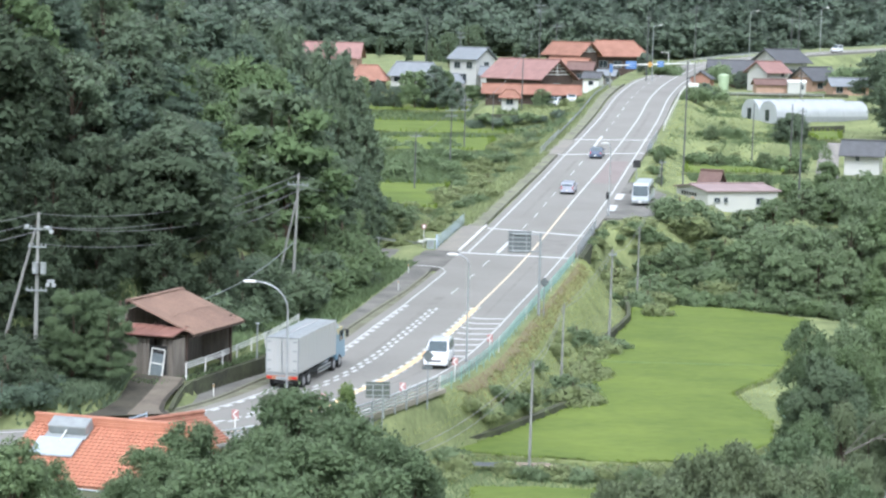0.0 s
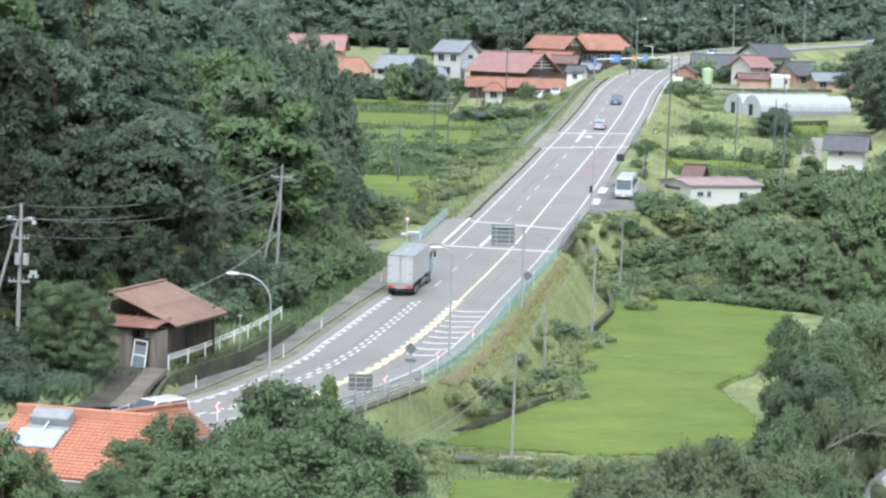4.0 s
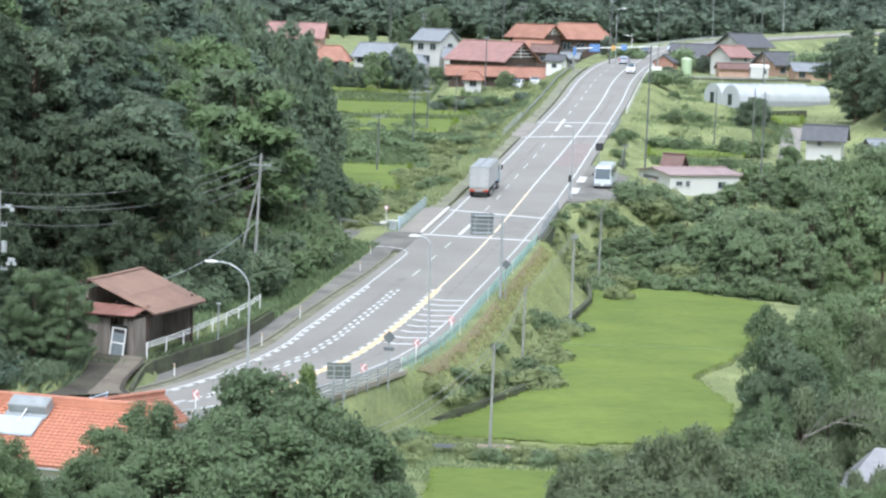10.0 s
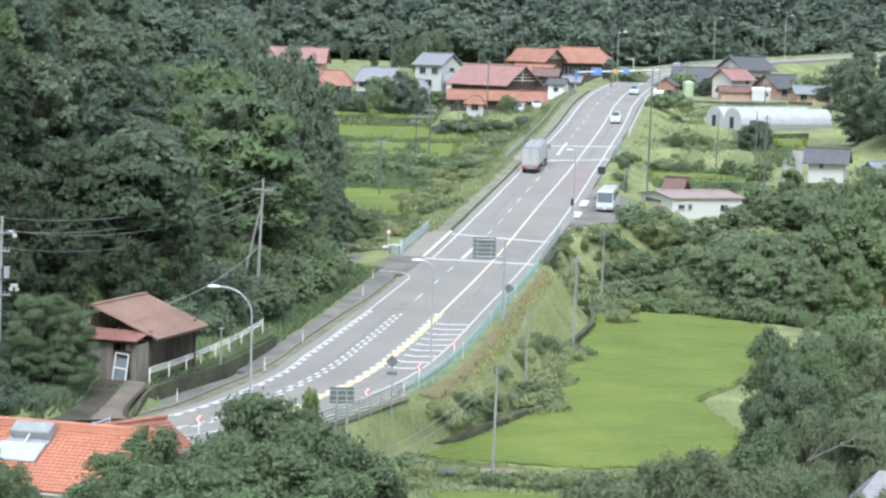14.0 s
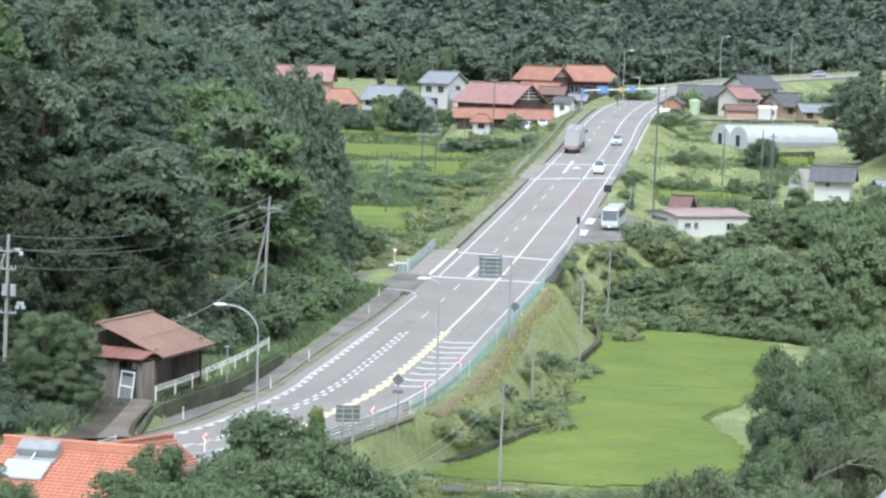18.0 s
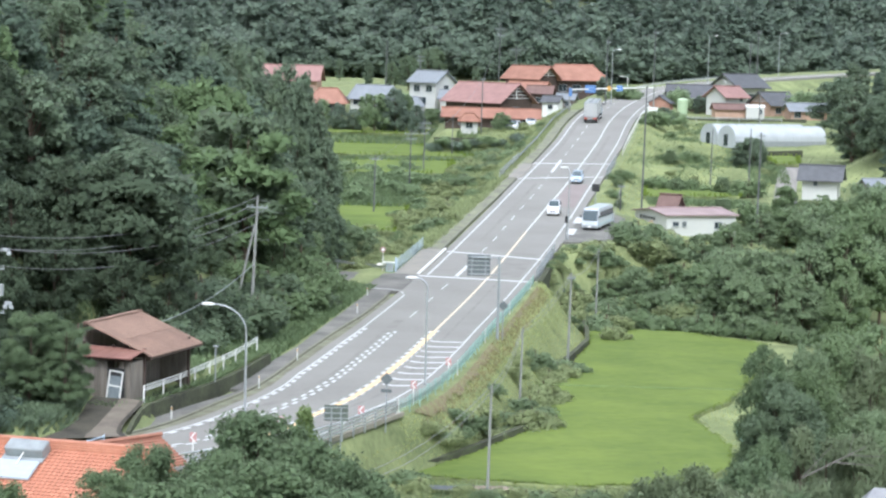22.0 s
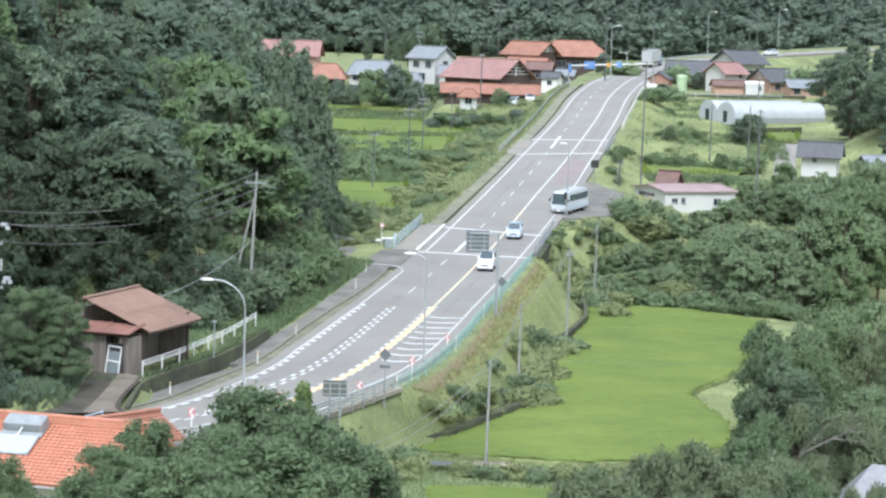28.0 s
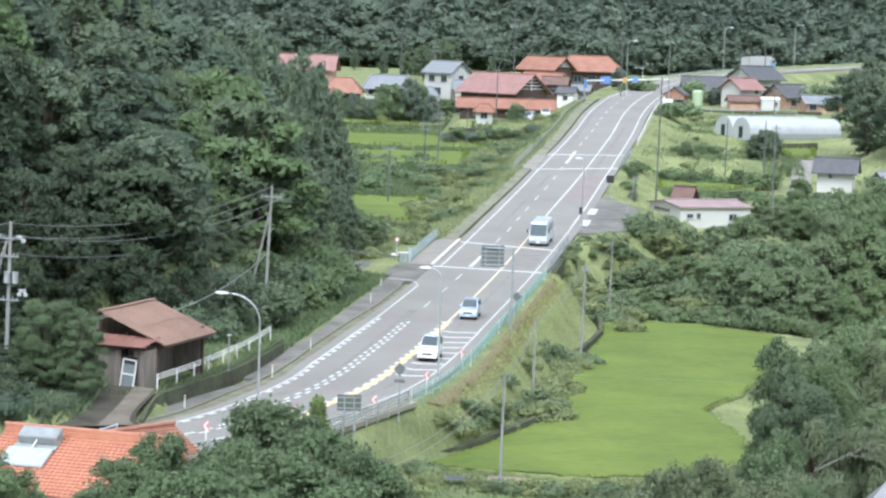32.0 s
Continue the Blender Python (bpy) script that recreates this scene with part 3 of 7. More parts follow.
# ---- lamps, signs, poles and cables ----
def bent_tube(name, pts, r0, r1, material, parent, n=8):
    """One tapered tube along points."""
    P = [Vector(p) for p in pts]
    v, f = [], []
    for i, p in enumerate(P):
        q = (P[min(i + 1, len(P) - 1)] - P[max(i - 1, 0)]).to_track_quat("Z", "Y")
        r = r0 + (r1 - r0) * i / (len(P) - 1)
        v += [p + q @ Vector((r * math.cos(6.2832 * k / n), r * math.sin(6.2832 * k / n), 0)) for k in range(n)]
    for i in range(len(P) - 1):
        f += [(i * n + k, i * n + (k + 1) % n, (i + 1) * n + (k + 1) % n, (i + 1) * n + k) for k in range(n)]
    f += [tuple(range(n))[::-1], tuple(range((len(P) - 1) * n, len(P) * n))]
    me = mesh_from(name, v, f)
    me.shade_smooth()
    return link_mesh(name, me, material, parent)


def street_lamp(at, h, reach, turn, label, arm_rise=1.2, r=.09):
    """A tapered post whose arm bends out to a lantern towards local +x."""
    root = thing("street_lamp", Matrix.Translation(at) @ Matrix.Rotation(turn, 4, "Z"), label, "street lamp", "street lamps")
    part("post", rod(bm_new(), (0, 0, -.4), (0, 0, h - arm_rise), r, r * .7, 10), STEEL, root)
    pts = [(reach * (1 - math.cos(a)) * .95, 0, h - arm_rise + arm_rise * math.sin(a)) for a in np.linspace(0, math.pi / 2, 11)]
    bent_tube("arm", pts, r * .62, r * .5, STEEL, root)
    bm = bm_new()
    bmesh.ops.create_uvsphere(bm, u_segments=12, v_segments=8, radius=1, matrix=Matrix.Translation((reach + .28, 0, h)) @ Matrix.Diagonal((.48, .17, .12, 1)))
    part("lantern", bm, PALE, root, "pale oval lantern", soft=True)
    part("base_plate", rod(bm_new(), (0, 0, -.05), (0, 0, .06), r * 2, r * 2, 8), STEEL_DULL, root)


def road_turn(s):
    w = road_point(s)[1]
    return math.atan2(-w[0], w[1])


street_lamp((-10.34, 152, -.1), 7.35, 2.3, math.radians(178), "tall grey street lamp with a curved arm", 1.9)
street_lamp(road_point(84, 3.4)[0], 7.9, .9, math.radians(175), "slim grey street lamp beside the road", .7, .08)
street_lamp(road_point(184.5, 5.4)[0], 8.4, .35, math.radians(175), "slim grey street lamp by the bus bay", .6, .08)
street_lamp((39.5, 440, 14.6), 10.3, 1.1, 0, "grey street lamp at the bend", .6)
street_lamp((69, 523, 18.2), 10.4, 1.3, 0, "grey street lamp beside the far road", .7)
street_lamp((91.5, 562, 19.6), 10.4, 1.3, 0, "grey street lamp beside the far road", .7)


def utility_pole(at, h, arms=(), r=.16, label="grey concrete utility pole", lean=0.0, material=None, turn=0.0):
    """arms: height from the top, half-length."""
    root = thing("utility_pole", Matrix.Translation(at) @ Matrix.Rotation(lean, 4, "Y") @ Matrix.Rotation(turn, 4, "Z"), label, "utility pole", "utility poles")
    part("shaft", rod(bm_new(), (0, 0, -.6), (0, 0, h), r, r * .6, 10), material or POLE, root)
    for down, half in arms:
        arm = part("cross_arm", box(bm_new(), (2 * half, .1, .1), (0, -.12, h - down)), STEEL_DULL, root)
        for x in (-half * .9, -half * .45, half * .45, half * .9):
            part("insulator", rod(bm_new(), (x, -.12, h - down + .05), (x, -.12, h - down + .25), .05, .035, 6), STEEL_DULL, arm)
    return root


main_pole = utility_pole((-27, 150, 0), 11.8, ((1.1, .95), (2.3, .6), (5.2, .7)), .17, "concrete utility pole with transformers beside the wood", .02)
for x, z in ((.0, 8.1), (.55, 8.1)):
    part("transformer", rod(bm_new(), (x - .1, -.3, z - .35), (x - .1, -.3, z + .4), .2, .2, 12), STEEL, main_pole, "grey transformer can")
for x, z in ((.75, 7.0), (1.05, 7.25), (.85, 7.25), (1.15, 7.0), (.9, 10.55), (.65, 10.8), (-.7, 10.85)):
    part("junction_box", box(bm_new(), (.28, .2, .24), (x, -.2, z), bevel=.03), STEEL, main_pole)
part("stay", rod(bm_new(), (-.2, 0, 10.6), (-2.6, .5, 1.4), .1, .12, 8), POLE, main_pole)
pole_two = utility_pole((-12.6, 190, .3), 11.7, ((.95, .9),), .16, "concrete utility pole at the foot of the wood", .035)
part("stay", rod(bm_new(), (-.1, 0, 9.4), (-1.7, .3, .2), .09, .11, 8), POLE, pole_two)
POLES = [((5.9, 146, -4.3), 7.4, ()), ((9.7, 181, -4.3), 6.9, ()), ((15.3, 206, -4), 8.6, ((.5, .35),)), ((20.3, 236, -3.4), 7.5, ()), ((28.6, 300, 3.2), 4, ((.3, .5),)),
         ((-4.1, 310, .6), 9.2, ((.6, .9),)), ((.7, 330, 1.2), 11.4, ((.6, 1), (1.4, .8))), ((8, 390, 6), 7, ()), ((2.8, 345, 2.6), 11.2, ((.8, .9), (1.5, .9), (2.3, .7))),
         ((-8.4, 265, -1), 11.2, ((1, .8), (2.9, .6))), ((-9.3, 255, -.5), 9.8, ((1.6, .5),)), ((-4.8, 520, 13.5), 12, ()), ((2.5, 458, 10.9), 12, ((.5, .8), (1.3, .8))), ((13.2, 400, 8.2), 11.2, ((.4, .5),)),
         ((18.4, 460, 11.5), 18, ((1.2, 1.1), (2.4, 1.1))), ((22.7, 480, 12), 13, ((.8, 1.1),)), ((38.4, 440, 14.2), 13.2, ((1.2, .5),)), ((56.2, 520, 16.5), 13.2, ((.8, .8),)),
         ((75, 500, 16), 11.4, ((.8, .6),)), ((31.4, 300, 3.3), 17, ()), ((45.2, 290, 2.6), 12.3, ((.5, .5),)), ((45.8, 340, 6.2), 7.4, ()), ((50, 330, 6), 8, ()), ((62, 400, 10), 9, ()), ((84, 548, 18), 12.5, ((.8, .7),))]
for at, h, arms in POLES:
    ground_z = float(ground_height(at[0], at[1]))
    utility_pole((at[0], at[1], min(at[2], ground_z)), h + at[2] - min(at[2], ground_z), arms, .13 if h > 8 else .11, "dark grey utility pole in the valley" if at[1] > 240 else "grey pole beside the paddy", .012, turn=.3, material=POLE_DARK if at[1] > 240 else None)


def cable(a, b, sag, r=.025, n=14):
    a, b = Vector(a), Vector(b)
    return [tuple(a.lerp(b, k) - Vector((0, 0, 4 * sag * k * (1 - k)))) for k in np.linspace(0, 1, n)]


def cables(name, runs, label, r=.026, material=None):
    """runs: start, end, sag."""
    root = thing(name, Matrix(), label, "cable")
    for a, b, sag in runs:
        tube_line("strand", cable(a, b, sag), r, material or WIRE, root)


cables("power_lines", [((-26.9, 150, 11.7), (-12.4, 190, 11.8), 1.3), ((-27.6, 150, 10.9), (-13.2, 190, 10.9), 1.4), ((-26, 150, 10.8), (-11.5, 190, 10.9), 1.5), ((-26.8, 150, 9.7), (-12.4, 190, 9.6), 1.5),
                       ((-26.9, 150, 11.7), (-44, 118, 12.5), 1), ((-27.6, 150, 10.9), (-45, 118, 11.4), 1), ((-26, 150, 10.8), (-44, 118, 10.4), 1)], "thin black power lines beside the wood")
cables("power_lines", [((-12.4, 190, 11.8), (-8.7, 265, 10), 1.6), ((-13.2, 190, 10.9), (-9.2, 265, 9.2), 1.7), ((-11.5, 190, 10.9), (-7.8, 265, 9.2), 1.8), ((-12.4, 190, 8.4), (-9.2, 255, 8.2), 1.8)], "thin black power lines above the path")
cables("telephone_lines", [((-12.5, 190, 6.2), (-18.3, 157, 4.8), .8)], "thick grey cable to the shed roof", .035, STEEL_DULL)
cables("telephone_lines", [((5.9, 146, 3), (9.7, 181, 2.4), .6), ((5.9, 146, 2.6), (9.7, 181, 2.1), .8), ((9.7, 181, 2.5), (15.3, 206, 4.5), .5), ((9.7, 181, 2.2), (15.3, 206, 4.1), .7), ((15.3, 206, 4.5), (20.3, 236, 4), .9), ((20.3, 236, 4), (28.6, 300, 7), 1.2), ((20.3, 236, 3.7), (28.6, 300, 6.7), 1.4), ((5.9, 146, 3), (-2, 118, 2.4), .7), ((5.9, 146, 2.6), (-2, 118, 2), .9)], "pale telephone cables along the paddy", .021, POLE)
cables("power_lines", [((-8.7, 265, 10), (-4.2, 310, 9.2), .6), ((-4.2, 310, 9.2), (.7, 330, 12), .4), ((.7, 330, 12), (2.8, 345, 13), .2), ((.7, 330, 12), (8, 390, 12.6), .8), ((8, 390, 12.6), (13.2, 400, 19), .4), ((13.2, 400, 19), (18.4, 460, 28), 1), ((2.8, 345, 13), (2.5, 458, 22), 1.4)], "thin power lines over the far paddies")


DARK_BOARD = mat("dark_sign_back", (.13, .145, .145), .6, vary=.15, scale=2, fine=12)


def cantilever_sign(at, h, board, label, turn=0.0):
    """A post with two arms that carry a board, of which the ribbed back is seen."""
    root = thing("road_sign", Matrix.Translation(at) @ Matrix.Rotation(turn, 4, "Z"), label, "road sign")
    w, hh, x, z = board
    part("post", rod(bm_new(), (0, 0, -.4), (0, 0, h), .13, .11, 10), STEEL_DULL, root)
    for dz in (hh * .36, -hh * .42):
        part("arm", rod(bm_new(), (0, 0, z + dz), (x - w * .3, 0, z + dz), .055, n=8), STEEL_DULL, root)
    b = part("board", box(bm_new(), (w, .05, hh), (x, .12, z), bevel=.015), DARK_BOARD, root, "dark grey back of the sign board")
    for k in range(5):
        part("stiffener", box(bm_new(), (w * .94, .05, .09), (x, .07, z - hh / 2 + hh * (k + .5) / 5)), STEEL_DULL, b)
    for dx in (-.3, .3):
        part("clamp_bar", box(bm_new(), (.07, .05, hh * .98), (x + dx * w, .03, z)), STEEL_DULL, b)
    return root


cantilever_sign(road_point(111.5, 5.5)[0], 6.75, (1.95, 1.85, -1.75, 5.95), "large road sign seen from behind on a cantilever post")


def two_post_board():
    at = road_point(59, 6.6)[0]
    root = thing("notice_board", Matrix.Translation(at) @ Matrix.Rotation(.05, 4, "Z"), "weathered grey-green sign board seen from behind", "road sign")
    for x in (-.3, .3):
        part("post", rod(bm_new(), (x, 0, -.8), (x, 0, 2.3), .04, n=8), STEEL_DULL, root)
    b = part("board", box(bm_new(), (1.5, .04, 1.02), (0, .06, 1.95), bevel=.012), mat("olive_grey_board", (.11, .125, .105), .7, vary=.2, scale=1.5, fine=10), root)
    for k in range(3):
        part("stiffener", box(bm_new(), (1.46, .04, .06), (0, .02, 1.6 + .34 * k)), STEEL_DULL, b)


two_post_board()


def diamond_sign(s, u, h, label, extra=True):
    root = thing("warning_sign", Matrix.Translation(road_point(s, u)[0]) @ Matrix.Rotation(road_turn(s) + .1, 4, "Z"), label, "road sign")
    part("post", rod(bm_new(), (0, 0, -.6), (0, 0, h), .045, n=8), STEEL_DULL, root)
    part("plate", box(bm_new(), (.62, .03, .62), (0, -.06, h), Matrix.Rotation(math.pi / 4, 4, "Y"), bevel=.05), DARK_BOARD, root, "dark grey back of a diamond plate")
    if extra:
        part("sub_plate", box(bm_new(), (.72, .03, .22), (0, -.06, h - .8), bevel=.02), DARK_BOARD, root)


diamond_sign(68, 6.2, 3.0, "diamond warning sign seen from behind")
diamond_sign(111.8, 5.9, 2.5, "diamond warning sign seen from behind", False)


def chevron_marker(at):
    root = thing("curve_marker", Matrix.Translation(at), "red and white curve marker on a white post", "road sign", "curve markers")
    part("post", rod(bm_new(), (0, 0, -.5), (0, 0, .9), .04, n=8), PALE, root)
    b = part("board", box(bm_new(), (.42, .04, .58), (0, 0, 1.1), bevel=.03), RED_BOARD, root)
    bm = bm_new()
    for dz in (-1, 1):
        box(bm, (.09, .012, .36), (.0, -.028, 1.1 + dz * .13), Matrix.Rotation(dz * .75, 4, "Y"))
    part("chevron", bm, PALE, b)


for at in ((-12.3, 135.6, 0), (-7.4, 142.2, 0), road_point(66, 5.2)[0], road_point(77.5, 4.3)[0], road_point(88.5, 4.35)[0]):
    chevron_marker(at)


def delineator(s, u, h=.9):
    root = thing("delineator_post", Matrix.Translation(road_point(s, u)[0]), "slim white delineator post by the kerb", "post", "delineator posts")
    part("post", rod(bm_new(), (0, 0, -.2), (0, 0, h), .045, .04, 8), PALE, root)
    part("reflector", rod(bm_new(), (0, 0, h - .2), (0, 0, h - .08), .055, n=8), ORANGE_SIGN, root)


for s, u in ((62, -6.7), (78, -7.6), (93, -8.3), (121, -8.4), (92, -12.6), (133, -9.6)):
    delineator(s, u)


def round_sign():
    root = thing("round_sign", Matrix.Translation(road_point(151.5, -11.2)[0]), "round red and white prohibition sign on a white post", "road sign")
    part("post", rod(bm_new(), (0, 0, -.2), (0, 0, 2.3), .04, n=8), PALE, root)
    disc = part("plate", rod(bm_new(), (0, -.05, 2.3), (0, -.08, 2.3), .27, n=20), RED_BOARD, root)
    part("face", rod(bm_new(), (0, -.075, 2.3), (0, -.09, 2.3), .16, n=20), PALE, disc)
    part("plate_below", box(bm_new(), (1.0, .05, .28), (-.1, -.06, .75), bevel=.02), PALE, root)
    cab = thing("roadside_cabinet", Matrix.Translation(road_point(151.2, -10.4)[0]), "small grey-green roadside cabinet at the bridge", "cabinet")
    part("case", box(bm_new(), (.75, .5, .95), (0, 0, .5), bevel=.03), mat("grey_green_paint", (.3, .38, .37), .5, vary=.15), cab)
    part("cap", box(bm_new(), (1.2, .6, .1), (-.1, 0, 1.02), bevel=.03), PALE, cab)
    part("door", box(bm_new(), (.6, .03, .7), (0, -.26, .52)), STEEL_DULL, cab)
    post = thing("end_post", Matrix.Translation(road_point(152, -9.9)[0]), "pale blue end post of the bridge railing", "post")
    part("post", box(bm_new(), (.22, .22, 1.5), (0, 0, .7), bevel=.03), mat("pale_blue_paint", (.42, .5, .58), .5, vary=.1), post)


round_sign()


def back_sign(s, u, h, w, hh, label):
    root = thing("road_sign", Matrix.Translation(road_point(s, u)[0]) @ Matrix.Rotation(.1, 4, "Z"), label, "road sign")
    part("post", rod(bm_new(), (0, 0, -.3), (0, 0, h), .05, n=8), STEEL_DULL, root)
    part("board", box(bm_new(), (w, .05, hh), (0, -.06, h - hh / 2), bevel=.02), BLACK, root, "dark board")


back_sign(213, 6.3, 3.3, 1.0, .95, "dark square sign on a post by the bus bay")
back_sign(184.4, 5.2, 2.7, .34, .8, "narrow dark bus stop sign by the lamp")


def gantry():
    root = thing("sign_gantry", Matrix.Translation(road_point(352, 0)[0]), "white sign gantry across the road with blue and orange boards", "road sign")
    o = root.matrix_basis.translation
    a, b = road_point(340, -9)[0] - o, road_point(352, 5.6)[0] - o
    top = 4.1
    part("post", rod(bm_new(), a - Vector((0, 0, .8)), a + Vector((0, 0, top + .5)), .17, .14, 10), POLE, root)
    part("post", rod(bm_new(), b - Vector((0, 0, 1)), b + Vector((0, 0, top + .2)), .16, .13, 10), POLE, root)
    part("beam", rod(bm_new(), a + Vector((0, 0, top)), b + Vector((0, 0, top)), .12, n=10), PALE, root)
    for k, w, hh, m, name in ((.01, .6, 1.5, BLUE_SIGN, "blue direction board"), (.24, 2.0, 1.4, BLUE_SIGN, "blue direction board"), (.46, .85, .85, ORANGE_SIGN, "orange diamond board"), (.585, 1.2, 1.1, BLUE_SIGN, "blue direction board")):
        p = a.lerp(b, k) + Vector((0, -.25, top - (.5 if k < .1 else 0)))
        board = part("board", box(bm_new(), (w, .06, hh), p, Matrix.Rotation(math.pi / 4, 4, "Y") if m is ORANGE_SIGN else None, bevel=.02), m, root, name)
        if m is BLUE_SIGN and k > .1:
            for dz in (-.3, .05, .35):
                part("lettering_bar", box(bm_new(), (w * .55, .02, .09), p + Vector((.1, -.04, dz))), BLUE_PALE, board)
    part("camera_post", rod(bm_new(), a.lerp(b, .68) + Vector((0, 0, top)), a.lerp(b, .68) + Vector((0, 0, top + 2.1)), .06, n=6), PALE, root)
    part("camera_arm", rod(bm_new(), a.lerp(b, .68) + Vector((0, 0, top + 2.1)), a.lerp(b, .68) + Vector((-1.6, 0, top + 2.2)), .05, n=6), PALE, root)


gantry()

# ---- trees ----
def leaf_sprays(lobes, count, size, seed, flat=.35, ragged=.55):
    """Leaves on the shells of many uneven lobes; each leaf is a small bent spray, with a normal rounded towards its clump's."""
    g = np.random.default_rng(seed)
    lobes = np.array(lobes, float)
    w = lobes[:, 3] ** 2
    k = g.choice(len(lobes), count, p=w / w.sum())
    d = g.normal(size=(count, 3))
    d /= np.linalg.norm(d, axis=1)[:, None]
    d[:, 2] = np.where(d[:, 2] < -.35, -d[:, 2], d[:, 2])
    r = np.clip(1 - np.abs(g.normal(0, .3, count)), .2, 1.15) * (1 + .14 * np.sin(9 * d[:, 0] + k) * np.sin(8 * d[:, 1] + 2 * k) + .08 * np.sin(17 * d[:, 2]))
    c = lobes[k, :3] + d * (r * lobes[k, 3])[:, None] * np.stack([np.ones(count), np.ones(count), lobes[k, 4]], 1)
    c = c + g.normal(0, .07 + .45 * size, (count, 3))
    nrm = .8 * d + g.normal(0, .75, (count, 3)) + np.array([0, 0, flat])
    nrm /= np.linalg.norm(nrm, axis=1)[:, None]
    a = np.cross(nrm, g.normal(size=(count, 3)))
    a /= np.linalg.norm(a, axis=1)[:, None]
    b = np.cross(nrm, a)
    h = size * g.uniform(.55, 1.35, count)[:, None]
    wide = h * g.uniform(.35, .75, count)[:, None]
    bend = nrm * h * g.uniform(-.25, .1, count)[:, None]
    v = np.stack([c - a * h * .8 - b * wide, c + a * h + bend, c - a * h * .3 + b * wide * 1.3 - bend], 1)
    core = np.average(lobes[:, :3], 0, w)
    out = c - core
    out /= np.linalg.norm(out, axis=1)[:, None] + 1e-6
    geo = np.cross(v[:, 1] - v[:, 0], v[:, 2] - v[:, 0])
    geo /= np.linalg.norm(geo, axis=1)[:, None] + 1e-9
    soft = .75 * d + .45 * out + np.array([0, 0, .25])
    side = np.sign((geo * soft).sum(1))
    v[side < 0] = v[side < 0][:, ::-1]
    soft = soft + ragged * geo * side[:, None]
    return v, soft / np.linalg.norm(soft, axis=1)[:, None]


def leaf_cloud(name, lobes, count, size, seed):
    return loose_mesh(name, *leaf_sprays(lobes, count, size, seed))


def boughs(g, n, reach, z0, z1, small, large, low=.62):
    """Leafy boughs wound round the stem; each one is a soft mass with clumps on its upper and outer side."""
    out = []
    for i in range(n):
        f = (i + .5) / n
        a = 2.4 * i + g.uniform(-.5, .5)
        r = reach * min(1, low + 1.5 * f) * (1 - f ** 3) ** .55 * g.uniform(.72, 1.08)
        c = np.array((r * math.cos(a), r * math.sin(a), z0 + (z1 - z0) * f + g.uniform(-.3, .3)))
        size = g.uniform(small, large) * (1.1 - .35 * f)
        out.append((*c, size * .82, .85))
        for k in range(10):
            d = g.normal(size=3) + np.array((.7 * math.cos(a), .7 * math.sin(a), .7))
            d /= np.linalg.norm(d)
            p = c + d * size * g.uniform(.55, 1.05) * (1, 1, .75)
            out.append((*p, size * g.uniform(.24, .5), .75))
    return out


def crown_lobes(kind, seed):
    g = np.random.default_rng(seed)
    out = []
    if kind == "broad":
        out = boughs(g, 26, 2.7, 1.2, 9.0, 1.0, 1.6)
    elif kind == "tall":
        out = boughs(g, 30, 2.0, 1.6, 12.2, .85, 1.4)
    elif kind == "dome":
        out = boughs(g, 40, 1.85, 2.5, 9.5, .6, 1.0, .9)
    elif kind == "cedar":
        for i in range(110):
            a, z = g.uniform(0, 6.28), g.uniform(.08, 1)
            reach = 2.3 * (1.02 - z) ** .8 * g.uniform(.45, 1.08)
            out.append((reach * math.cos(a), reach * math.sin(a), z * 13.5 - reach * .3, g.uniform(.25, .6) * (1.1 - .5 * z), .5))
    elif kind == "bamboo":
        for i in range(30):
            a, far, high = g.uniform(0, 6.28), g.uniform(1.2, 4.2), g.uniform(6.5, 9)
            for t in np.linspace(.3, 1, 9):
                r = far * t ** 1.7
                out.append((r * math.cos(a), r * math.sin(a), high * (1.55 * t - .62 * t ** 3) + g.uniform(-.2, .2), .28 + .3 * math.sin(math.pi * t), 1.15))
    elif kind == "bush":
        for i in range(15):
            a, r = g.uniform(0, 6.28), g.uniform(.2, 1.5)
            out.append((r * math.cos(a), r * math.sin(a), g.uniform(.35, 1.75) * (1.15 - r * .3), g.uniform(.45, .85), .8))
    elif kind == "layered":
        for i in range(64):
            a, z = g.uniform(0, 6.28), g.integers(2, 9) / 9
            reach = 3.9 * (1.12 - z) ** .5 * g.uniform(.35, 1.05)
            out.append((reach * math.cos(a), reach * math.sin(a), z * 8.6 + g.uniform(-.35, .35), g.uniform(.4, 1.0), .45))
    return out


TREE_HEIGHT = dict(dome=10.3, bamboo=9.2, broad=10.3, tall=13.2, cedar=13.8, bush=2.5, layered=9.0)
TREE_MESHES = {}


